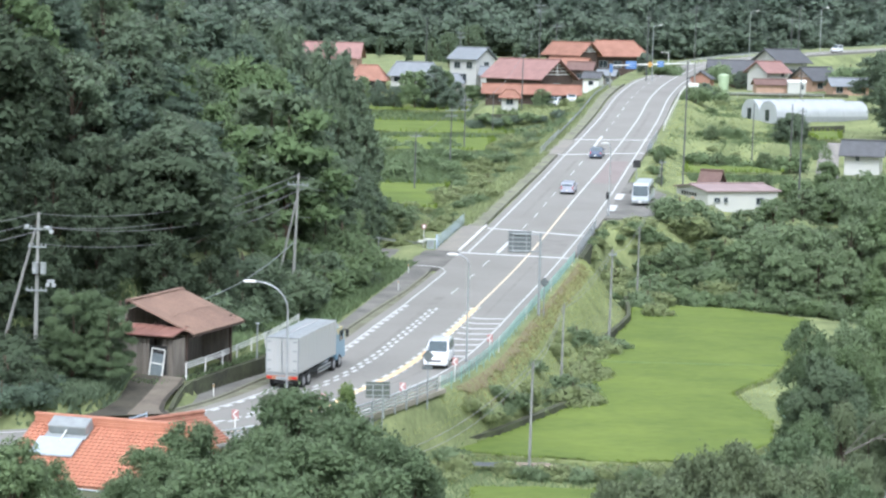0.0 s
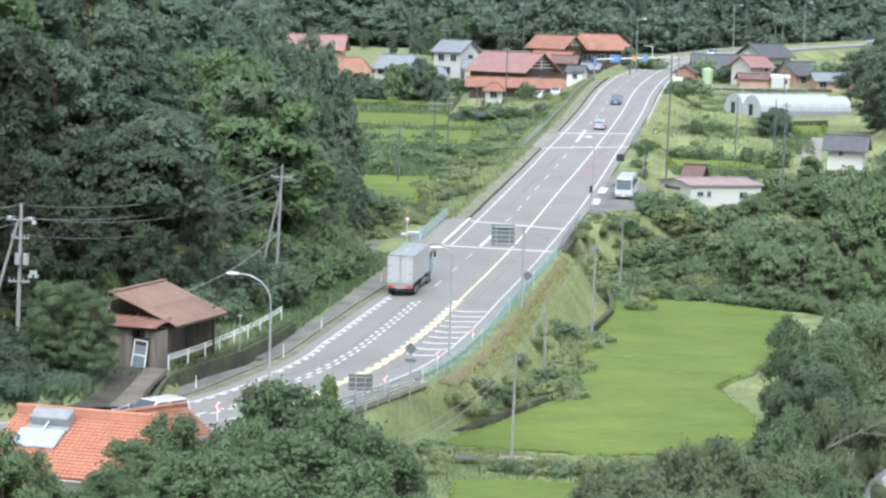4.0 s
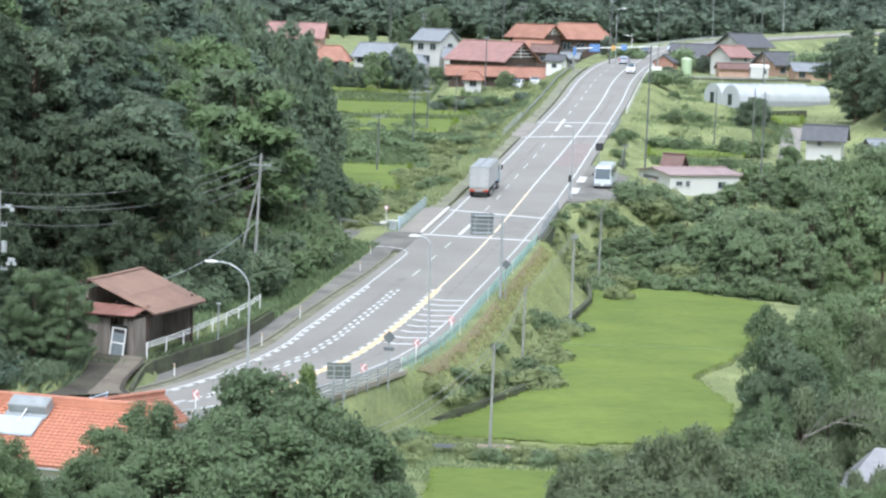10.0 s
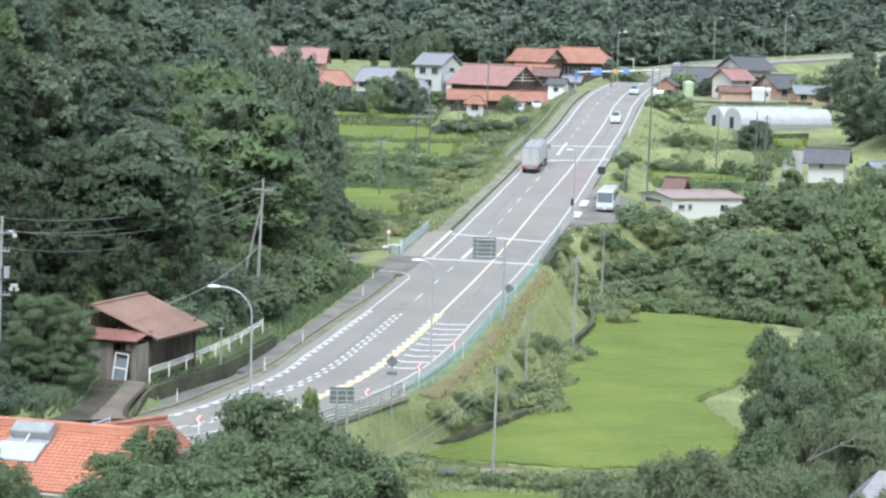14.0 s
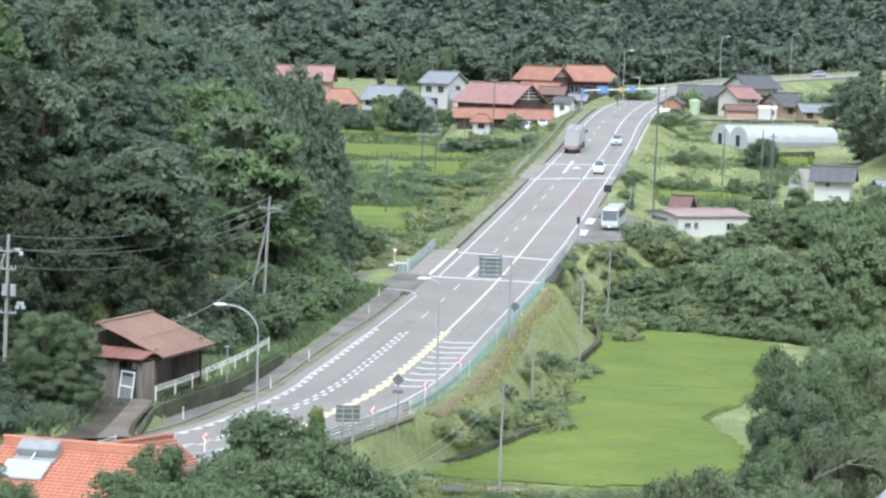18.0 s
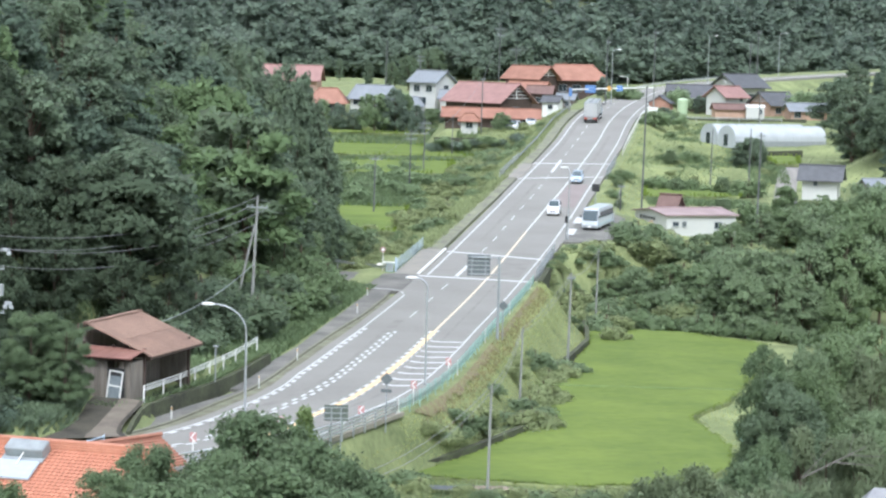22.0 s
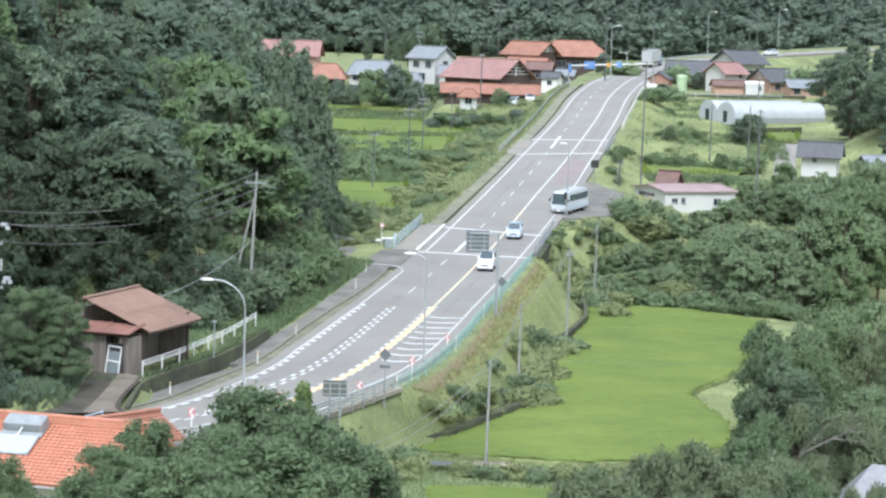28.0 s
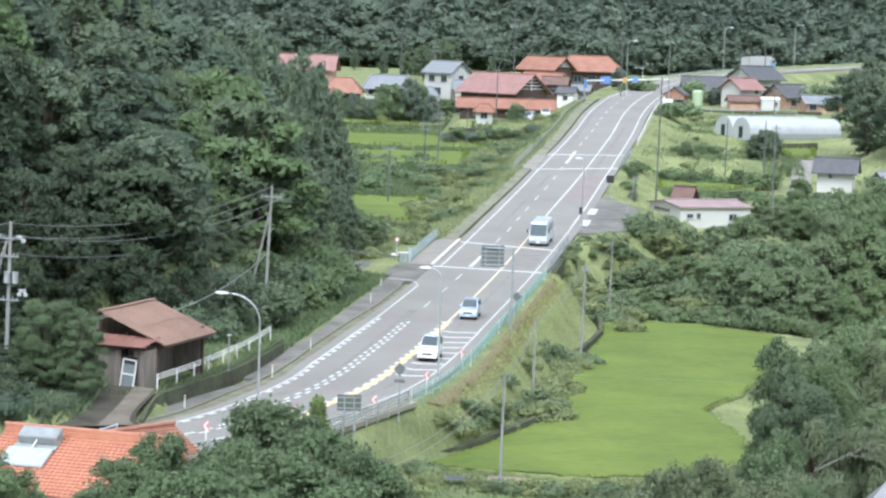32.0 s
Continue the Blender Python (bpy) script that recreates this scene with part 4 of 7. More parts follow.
def tree_meshes(kind, variant, fine):
    """The trunk with its limbs, and the crown."""
    key = (kind, variant, fine)
    if key in TREE_MESHES:
        return TREE_MESHES[key]
    lobes = crown_lobes(kind, 11 * variant + len(kind))
    count = {"dome": 10000, "bamboo": 8000, "broad": 9000, "tall": 9000, "cedar": 7500, "bush": 1900, "layered": 7500}[kind]
    size = {"dome": .2, "bamboo": .215, "broad": .24, "tall": .235, "cedar": .225, "bush": .17, "layered": .24}[kind]
    if fine:
        count, size = int(count * 5), size * .42
    crown = leaf_cloud("crown", lobes, count, size, 100 + variant)
    bm = bm_new()
    h = TREE_HEIGHT[kind]
    base = .05 + h * .016
    rod(bm, (0, 0, -.6), (.1, 0, h * .45), base, base * .65, 7)
    rod(bm, (.1, 0, h * .45), (0, .1, h * .9), base * .65, .03, 6)
    for x, y, z, r, f in lobes[::11]:
        rod(bm, (.05, 0, max(.2, z * .62)), (x * .85, y * .85, z), base * .3, .02, 5)
    trunk = bpy.data.meshes.new("trunk")
    bm.to_mesh(trunk)
    bm.free()
    TREE_MESHES[key] = trunk, crown
    return trunk, crown


def tree(kind, variant, at, height, leaf, label, category="tree", group="", wide=1.0, turn=0.0, fine=False):
    trunk, crown = tree_meshes(kind, variant, fine)
    k = height / TREE_HEIGHT[kind]
    root = thing("bush" if kind == "bush" else "tree", Matrix.Translation(at) @ Matrix.Rotation(turn, 4, "Z") @ Matrix.Diagonal((k * wide, k * wide, k, 1)), label, category, group)
    t, c = new("trunk", trunk), new("crown", crown)
    for ob, material in ((t, BARK), (c, leaf)):
        ob.parent = root
        if not ob.data.materials:
            ob.data.materials.append(material)
        ob.material_slots[0].link = "OBJECT"
        ob.material_slots[0].material = material
    return root


def woods(step, y0, y1, x_of, inside, make):
    """Trees at uneven spacing wherever inside(x, y) holds."""
    y = y0
    while y < y1:
        x0, x1 = x_of(y)
        x = x0 + rng.uniform(0, step)
        while x < x1:
            px, py = x + rng.uniform(-.4, .4) * step, y + rng.uniform(-.4, .4) * step
            if inside(px, py):
                make(px, py)
            x += step * rng.uniform(.8, 1.2)
        y += step * .9


def left_edge(y):
    """How far to the left of the road the wooded spur begins, as an x."""
    xc = float(np.interp(y, ROAD_LINE[:, 1], ROAD_LINE[:, 0]))
    return xc - float(np.interp(y, [100, 140, 152, 168, 190, 205, 215, 225, 232, 240, 246], [34, 31, 27, 18, 16.5, 15.8, 17, 20, 23, 27, 36]))


def spur_tree(x, y):
    kind = rng.choice(["broad", "tall", "cedar", "layered"], p=[.5, .25, .17, .08])
    # up to y 178 every tree takes the leaf colour with shade painted in
    leaf = [LEAF_DARK, LEAF_MID, LEAF_DARK, LEAF_HILL, LEAF_CEDAR][rng.integers(5)] if kind != "cedar" and y > 178 else LEAF_CEDAR if y > 178 else LEAF_SHADED
    tree(kind, int(rng.integers(3)), lie(x, y, -.2), rng.uniform(9, 14.5), leaf, "dense dark green " + ("cedar" if kind == "cedar" else "broadleaf tree") + " on the wooded hillside", group="trees of the wooded spur", wide=rng.uniform(1.05, 1.35), turn=rng.uniform(0, 6.28))


woods(6.6, 150, 246, lambda y: (-.235 * y - 4, left_edge(y)), lambda x, y: x < left_edge(y), spur_tree)


# single large crowns that stand out of the wood: x, y, height of the top, radius, leaf
CROWNS = [(-29.6, 177, 15.4, 3.0, LEAF_DARK), (-31.6, 181, 13.2, 2.8, LEAF_SHADED), (-26.4, 186, 16.6, 2.9, LEAF_MID), (-24.3, 190, 14.6, 2.6, LEAF_HILL), (-31.8, 196, 22.2, 4.0, LEAF_MID), (-35.5, 200, 20.5, 3.6, LEAF_HILL), (-26.6, 212, 23.8, 3.8, LEAF_MID),
          (-18.6, 216, 21.6, 3.9, LEAF_HILL), (-22.6, 214, 21.4, 3.2, LEAF_HILL), (-15.9, 214, 17.2, 3.0, LEAF_HILL), (-20.4, 208, 16, 2.8, LEAF_MID), (-14.6, 218, 13.6, 2.4, LEAF_HILL)]
for i, (x, y, top, radius, leaf) in enumerate(CROWNS):
    z = lie(x, y, -.2)
    h = max(7, top - z.z)
    tree("broad", i % 3, Vector((x, y, top - h)), h, leaf, "broad light green crown standing out of the wooded hillside", group="trees of the wooded spur", wide=radius / (3.2 * h / 10.3), turn=i * 1.7)
DARK_END = [(-14, 256, 22.4, 3.4), (-11.4, 254, 19.6, 2.6), (-15.8, 250, 21, 3), (-10.6, 252, 15.8, 2.4), (-12, 248, 12.8, 2.6), (-10, 250, 10.8, 2), (-18.3, 258, 23.6, 3.4), (-9.9, 254, 13, 2.2), (-11.6, 255, 21.2, 2.2), (-9.8, 253, 18.4, 2), (-8.7, 251, 14.6, 1.8)]
for i, (x, y, top, radius) in enumerate(DARK_END):
    z = lie(x, y, -.2)
    tree("tall", i % 3, z, top - z.z, LEAF_DARK, "tall dark evergreen tree at the end of the wooded spur", group="trees of the wooded spur", wide=radius / (2.6 * (top - z.z) / 13.2), turn=i * 1.3)


def spur_bush(x, y):
    # one in three up to y 196 gets the shade-darkened leaf
    tree("bush", int(rng.integers(4)), lie(x, y, -.15), rng.uniform(2, 4.2), [LEAF_MID, LEAF_LIGHT, LEAF_LIGHT][rng.integers(3)] if y > 196 else [LEAF_DARK, LEAF_MID, LEAF_SHADED][rng.integers(3)], "leafy green undergrowth at the foot of the wood", "bush", "undergrowth of the wooded spur", wide=rng.uniform(.9, 1.5), turn=rng.uniform(0, 6.28))


woods(2.6, 160, 243, lambda y: (left_edge(y) - 1, left_edge(y) + 3.2), lambda x, y: True, spur_bush)


def back_woods():
    """The wooded hill that closes the valley."""
    g = np.random.default_rng(5)
    shapes = [boughs(g, 9, 2.7, 2, 8.4, 1.9, 2.7) if i in (0, 1, 3) else crown_lobes("cedar", 40 + i) for i in range(5)]
    clouds = [leaf_sprays(lobes, count, size, 60 + i, ragged=.2) for count, size in ((1300, .46), (260, 1.0)) for i, lobes in enumerate(shapes)]
    made = {0: [], 1: []}
    bent = {0: [], 1: []}
    for i in range(2150):
        y = 590 + 170 * g.uniform(0, 1) ** 1.3
        x = g.uniform(-.27, .29) * y
        back = np.interp(x, [-300, 60, 110, 160, 230], [585, 600, 620, 645, 700])
        if y < back - 6:
            continue
        k = int(g.integers(5))
        a, s = g.uniform(0, 6.28), g.uniform(.8, 1.35)
        rot = np.array([[math.cos(a), -math.sin(a), 0], [math.sin(a), math.cos(a), 0], [0, 0, 1]])
        v, soft = clouds[k if y < back + 62 else k + 5]
        made[int(k in (2, 4))].append(v @ rot.T * s * [1.5, 1.5, 1.05] + np.array(lie(x, y, -.5)))
        bent[int(k in (2, 4))].append(soft @ rot.T)
    # the far crowns use the leaf colours with haze painted in
    for k, leaf in ((0, LEAF_HAZED), (1, LEAF_HAZED_DEEP)):
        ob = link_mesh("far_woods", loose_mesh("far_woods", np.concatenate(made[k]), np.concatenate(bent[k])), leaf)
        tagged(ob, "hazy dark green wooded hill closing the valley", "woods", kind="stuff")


back_woods()

# places of single trees: x, y, height of the top, kind
FRONT = [(-9.2, 84, 9.9, 0.8), (-10.3, 82, 9.6, 0.86), (-11.2, 80, 8.8, 0.95), (-11.9, 78, 8.2, 0.92), (-4.9, 80, 12.4, 0.86), (-5.9, 78, 11.2, 0.8), (-7.2, 83, 9.4, 0.76), (-3.3, 79, 11.6, 0.84), (-2.1, 78, 11.0, 0.78),
         (-1, 77, 10.4, 0.78), (0, 76, 9.1, 0.7), (-7.6, 76, 10.4, 1.1), (-4.4, 74, 11.2, 1.1), (-9.3, 73, 9.4, 1.1), (-2.1, 73, 10.7, 0.95), (-5.4, 71, 10.2, 1.1), (-12.9, 72, 11, 0.8), (-13.3, 70, 11.9, 0.9), (-12.6, 74.5, 9.6, 0.75), (-11.5, 74, 8.6, 0.8)]
for i, (x, y, top, wide) in enumerate(FRONT):
    z = lie(x, y)
    tree("dome", i % 3, z, top - z.z, LEAF_LIGHT if x < -12.2 else LEAF_FRONT, "dark leafy broadleaf tree before the road" if x > -12.2 else "yellowish green leafy tree beside the tiled roof", group="trees in the foreground", wide=wide * 1.12, turn=i * 2.3, fine=True)
z = lie(-3.4, 82)
tree("cedar", 1, z, 11.9 - z.z, LEAF_TIP, "pointed young cedar with bright tips before the road", group="trees in the foreground", wide=.75, turn=1, fine=True)
# x, y, height of the top, kind, width, leaf, label
RIGHT = [(19.5, 118, 9.4, "tall", .46, "leaf_front", "dark upright tree at the corner of the paddy"), (18.3, 86.5, 8.5, "layered", .3, "leaf_greyish", "grey-green tree with flat layered boughs"), (11.3, 73, 11.1, "dome", .56, "leaf_greyish", "grey-green feathery tree before the paddy"), (12.3, 74, 10.7, "dome", .56, "leaf_greyish", "grey-green feathery tree before the paddy"),
         (18.9, 117, 10.1, "tall", .5, "leaf_front", "dark upright tree at the corner of the paddy"), (19.5, 116, 8.7, "dome", .6, "leaf_mid", "dense green tree at the corner of the paddy"), (20.5, 114, 7.9, "dome", .68, "leaf_mid", "dense green tree at the corner of the paddy"), (18.5, 112, 6.4, "dome", .6, "leaf_front", "dense green tree at the corner of the paddy"),
         (18.1, 110, 5, "dome", .62, "leaf_mid", "dense green tree at the corner of the paddy"), (23, 128, 9.4, "broad", .52, "leaf_pale", "pale green tree with an open crown beside the paddy"), (26, 132, 9.4, "broad", .52, "leaf_light", "pale green tree with an open crown beside the paddy"), (27.3, 130, 9, "broad", .46, "leaf_greyish", "pale green tree with an open crown beside the paddy"),
         (22.6, 124, 7.8, "dome", .74, "leaf_light", "pale green tree with an open crown beside the paddy"), (25.4, 122, 6.2, "dome", .8, "leaf_pale", "pale green tree with an open crown beside the paddy"),
         (18.4, 96, 10, "layered", .44, "leaf_greyish", "grey-green tree with flat layered boughs"), (19.9, 94, 10.1, "layered", .4, "leaf_greyish", "grey-green tree with flat layered boughs"), (16.5, 92, 8.7, "layered", .46, "leaf_greyish", "grey-green tree with flat layered boughs"),
         (13.5, 86, 9.9, "dome", .62, "leaf_front", "dark green tree before the paddy"), (14.7, 84, 8.7, "dome", .75, "leaf_front", "dark green tree before the paddy"), (12.6, 82, 8.9, "dome", .6, "leaf_front", "dark green tree before the paddy"),
         (8.5, 74, 11.4, "dome", .6, "leaf_greyish", "grey-green feathery tree before the paddy"), (9.7, 73, 11.6, "dome", .54, "leaf_greyish", "grey-green feathery tree before the paddy"), (7.2, 73, 10.8, "dome", .76, "leaf_greyish", "grey-green feathery tree before the paddy"), (5.9, 74, 10.4, "dome", .68, "leaf_greyish", "grey-green feathery tree before the paddy"),
         (10.5, 72, 11.1, "dome", .56, "leaf_greyish", "grey-green feathery tree before the paddy"), (7.7, 70, 10.7, "dome", .97, "leaf_greyish", "grey-green feathery tree before the paddy"), (9.1, 69, 10.9, "dome", .96, "leaf_greyish", "grey-green feathery tree before the paddy"), (5.7, 70, 10.2, "dome", .7, "leaf_greyish", "grey-green feathery tree before the paddy"),
         (15.3, 76, 9.4, "dome", .8, "leaf_light", "leafy green tree below the white-roofed house"), (16.9, 78, 9.1, "dome", .62, "leaf_light", "leafy green tree below the white-roofed house"), (14.1, 75, 9.8, "dome", .62, "leaf_front", "leafy green tree below the white-roofed house"), (11.9, 71, 10.6, "dome", .8, "leaf_front", "dark green tree before the paddy")]
for i, (x, y, top, kind, wide, leaf, label) in enumerate(RIGHT):
    z = lie(x, y)
    tree(kind, i % 3, z, top - z.z, bpy.data.materials[leaf], label, group="trees beside the paddy", wide=wide * 1.1, turn=i * 1.9, fine=True)


def bare_branches():
    """Dead boughs that stand out of the layered tree."""
    root = thing("dead_branch", pose(16.7, 87.6, 8.2), "bare grey dead branches reaching out of a tree", "branch")
    for a, b, r in (((-.9, 0, .3), (1.6, .1, 1.6), .05), ((.4, 0, .95), (1.9, -.2, .9), .035), ((-.9, 0, .3), (.2, -.3, 1.7), .03), ((.9, 0, 1.2), (1.1, .1, 2.1), .022), ((1.0, 0, 1.25), (2.3, .1, 1.2), .025), ((-.2, 0, .62), (-.6, -.1, 1.3), .02)):
        part("bough", rod(bm_new(), a, b, r * .75, r * .3, 6), mat("dead_wood", (.17, .155, .135), .95, vary=.25, scale=3, fine=20) if "dead_wood" not in bpy.data.materials else bpy.data.materials["dead_wood"], root)


bare_branches()
SIDE = [(26, 265, 1.3), (28.3, 262, .8), (32, 266, 2.1), (35.8, 270, 3.6), (39.5, 272, 4.8), (43.3, 275, 6), (47.5, 280, 6.4), (50.5, 270, 8.5),
        (38.6, 243, 3.4), (22.8, 250, -.1), (25.9, 250, 1.2), (29.6, 250, 1.9), (33.1, 248, 2.2), (36.9, 245, 3.1), (40.5, 245, 3.8), (43.2, 240, 5.5), (47.1, 240, 7.4), (37.4, 238, 1.6),
        (33.6, 240, .1), (29.7, 242, -.8), (41.5, 234, .9), (44.5, 226, 3.3), (25.2, 244, -1.7), (38.9, 200, .8), (40.5, 190, 3)]
for i, (x, y, top) in enumerate(SIDE):
    z = lie(x, y)
    h = max(2.6, top - z.z)
    tree("broad", i % 3, z, h, [LEAF_PALE, LEAF_LIGHT, LEAF_GULLY, LEAF_PALE, LEAF_GULLY][i % 5], "dense leafy green tree in the gully", group="trees in the gully", wide=float(np.clip(7.5 / h, .9, 1.7)), turn=i)


def low_growth(name, spots, leaf, label):
    """Many low bushes as one mass of leaves: x, y, height."""
    protos = [leaf_sprays(crown_lobes("bush", 70 + k), 700, .27, 80 + k) for k in range(3)]
    made, bent = [], []
    for i, (x, y, h) in enumerate(spots):
        a, k = i * 1.7, h / 2.5
        turn = np.array([[math.cos(a), -math.sin(a), 0], [math.sin(a), math.cos(a), 0], [0, 0, 1]])
        made.append(protos[i % 3][0] @ turn.T * (k * 1.4, k * 1.4, k) + np.array(lie(x, y, -.15)))
        bent.append(protos[i % 3][1] @ turn.T)
    return tagged(link_mesh(name, loose_mesh(name, np.concatenate(made), np.concatenate(bent)), leaf), label, "undergrowth", kind="stuff")


def scatter(spots, kinds, leaf, label, group):
    """Bushes and small trees: x, y, height."""
    for i, (x, y, h) in enumerate(spots):
        kind = kinds[i % len(kinds)]
        tree(kind, i % 3, lie(x, y, -.15), h, leaf[i % len(leaf)], label, "bush" if kind == "bush" else "tree", group, wide=1.3 if kind == "bush" else float(np.clip(5 / h, .8, 1.4)), turn=i * 1.7)


BANK = [(float(np.interp(y, ROAD_LINE[:, 1], ROAD_LINE[:, 0])) - rng.uniform(12, 20), y, rng.uniform(1.2, 2.8)) for y in np.arange(252, 396, 7.5)]
scatter([(-19.5, 186, 6.5), (-17.6, 190, 6), (-21.5, 182, 7), (-16.4, 195, 5.5), (-18.6, 198, 6.5), (-23.5, 178, 7), (-20.6, 193, 7.5), (-15.2, 200, 5), (-22.8, 188, 8)], ["broad", "tall"], [LEAF_DARK, LEAF_MID], "dense dark green tree at the foot of the wooded hillside", "trees of the wooded spur")
brambles = [(*road_point(s, u)[0].xy, h) for s, u, h in zip(rng.uniform(172, 320, 170), rng.uniform(-22, -10.5, 170), rng.uniform(.5, 1.6, 170))]
low_growth("brambles", brambles[::2], LEAF_WEED, "pale green brambles on the road bank")
low_growth("brambles", brambles[1::2], LEAF_GULLY, "grey-green brambles on the road bank")
scatter(BANK, ["bush"], [LEAF_WEED, LEAF_PALE], "leafy green bush on the road bank", "bushes on the bank")
scatter([(-6, 268, 3.4), (-8.5, 271, 4.4), (-3.5, 264, 3), (-10, 262, 5.5), (-5.5, 273, 2.6), (-12, 268, 6), (-7, 258, 3.6), (-2, 268, 2.2)], ["broad", "bush", "broad"], [LEAF_PALE, LEAF_LIGHT], "leafy green tree beside the stream", "trees by the stream")
low_growth("terrace_scrub", [(x, y, rng.uniform(1, 2.2)) for x, y in zip(rng.uniform(-14, 4, 40), rng.uniform(321, 352, 40))], LEAF_GULLY, "low green scrub between the terraces")
# garden trees by the houses share the hazed leaf colour
scatter([(-10, 440, 5), (-6, 436, 8.5), (-2, 438, 9.5), (-.5, 441, 8.5), (-13, 441, 6), (-8, 446, 5.5), (2, 434, 6.6), (5, 437, 4.5), (-4, 443, 7), (-16, 444, 6), (8, 430, 4), (17, 404, 3.6), (-20, 446, 7)], ["broad", "layered"], [LEAF_HAZED, LEAF_GULLY], "leafy garden tree before the houses", "garden trees")
scatter([(-24.5, 463, 4.4), (-20, 461, 4), (-28, 465, 5), (-17, 459, 3.4), (-31, 468, 6)], ["broad"], [LEAF_HAZED], "leafy tree hiding the foot of the far houses", "garden trees")
scatter([(40, 462, 5), (44, 460, 4), (58, 449, 4), (54, 450, 4.5), (66, 453, 5), (80, 452, 6), (84, 446, 7), (50, 420, 3.4), (47, 415, 3.2), (44, 402, 3.5)], ["broad", "bush"], [LEAF_HAZED, LEAF_GULLY], "leafy garden tree among the houses", "garden trees")
scatter([(45, 358, 2.2), (41, 352, 2.6), (36.5, 330, 2.8), (39, 326, 2.4), (42, 328, 2.6), (45.5, 324, 3), (48.5, 320, 3.2), (30, 318, 1.8), (28.6, 307, 1.5), (28.5, 301, 1.4), (31, 326, 2), (42, 300, 3.4), (46, 298, 4)], ["bush", "broad"], [LEAF_LIGHT, LEAF_PALE], "green bush on the valley slope", "bushes on the slope")
wall_line = [(x - off, y + .3 * off, h) for x, y, off, h in zip(np.interp(np.arange(152.5, 190, 1.0), [152.5, 158.8, 165.2, 171.8, 180, 190], [.4, 4.2, 7.1, 10, 12, 13]), np.arange(152.5, 190, 1.0), rng.uniform(.4, 1.6, 38), rng.uniform(.6, 1.25, 38))]
wall_line = wall_line[4:]
scatter(wall_line + [(10.3, 172.6, 2.4), (9.2, 173.4, 1.8), (10.8, 174, 1.6)] + [(x, 145.3 + rng.uniform(-.9, .9), 1.3) for x in np.arange(5, 14, 1.1)] + [(14, 200, 2), (15.6, 203, 1.6), (13, 197, 1.8), (12, 186, 2.4), (.5, 150, 1.6), (1.5, 147, 1.4), (0, 144, 1.5)], ["bush"], [LEAF_WEED, LEAF_WEED, LEAF_PALE], "leafy green bush at the edge of the paddy", "bushes by the paddy")


scatter([(11.9, 198.7, 2), (13.6, 201.5, 1.8), (14.6, 205, 1.7), (11.2, 182.5, 2.1), (10.4, 179, 2.2), (9.4, 187, 1.5), (5.4, 164, 1.6), (3.6, 159, 1.6), (4.6, 161.5, 1.4), (6.4, 168, 1.4), (8, 172, 1.3), (12.8, 195, 1.4), (7.4, 176, 1.1), (9.8, 192, 1.2)], ["bush"], [LEAF_PALE, LEAF_WEED], "leafy shrub on the embankment", "bushes by the paddy")


def right_hill_tree(x, y):
    kind = rng.choice(["broad", "tall", "cedar"])
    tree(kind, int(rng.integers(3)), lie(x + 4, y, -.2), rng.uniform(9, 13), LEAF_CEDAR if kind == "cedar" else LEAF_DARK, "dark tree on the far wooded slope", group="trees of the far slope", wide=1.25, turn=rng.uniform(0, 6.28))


woods(9.5, 318, 470, lambda y: (float(np.interp(y, [318, 340, 400, 440, 470], [62, 63, 74, 86, 96])), .245 * y + 5), lambda x, y: True, right_hill_tree)
scatter([(x, y, rng.uniform(4.5, 7)) for x, y in zip(rng.uniform(46, 66, 18), rng.uniform(255, 296, 18)) if not (50 < x < 63 and y > 287)], ["broad", "layered"], [LEAF_LIGHT, LEAF_PALE, LEAF_LIGHT], "dense leafy tree in the gully", "trees in the gully")
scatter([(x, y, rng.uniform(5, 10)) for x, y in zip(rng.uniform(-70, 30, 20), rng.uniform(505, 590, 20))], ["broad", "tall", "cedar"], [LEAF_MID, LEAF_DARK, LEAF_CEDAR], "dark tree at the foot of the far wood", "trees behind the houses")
scatter([(x, y, rng.uniform(2, 4)) for x, y in zip(rng.uniform(27, 46, 40), rng.uniform(240, 270, 40))], ["bush"], [LEAF_WEED, LEAF_PALE], "leafy green bush in the gully", "bushes in the gully")
# the understory's shade is put into these darker leaves
scatter([(-27.5, 158, 7), (-30, 152, 6), (-25, 164, 8), (-32, 147, 5.5), (-33.5, 153, 8), (-20.5, 167, 7), (-17.5, 171, 6), (-23.5, 169, 9), (-28, 163, 9), (-30.5, 144, 3.5), (-26.5, 154.5, 4), (-24.5, 157.5, 5), (-35, 148, 8)], ["broad", "layered", "broad"], [LEAF_SHADED], "dark leafy tree beside the barn", "trees beside the barn")
scatter([(-24.5, 148, 2.6), (-26, 151, 3.2), (-28.5, 148.5, 3.4), (-30, 150, 3), (-23.8, 152, 3.4), (-25.2, 145.5, 1.6), (-28, 144.5, 2.2), (-31, 142, 2.6), (-22.9, 147.4, 1.5), (-27, 147, 2.4)], ["bush"], [LEAF_SHADED], "dark leafy bush beside the barn", "bushes beside the barn")
scatter([(-9.6, 243, 10.5), (-12.2, 246, 12), (-11, 252, 10), (-14.4, 241, 12.5), (-15.5, 249, 12), (-17.4, 243, 12), (-9.8, 258, 8), (-19.5, 239, 12), (-13.5, 256, 10), (-17.6, 253, 11)], ["tall", "broad", "layered"], [LEAF_DARK, LEAF_MID], "dark leafy tree behind the side road", "trees of the wooded spur")

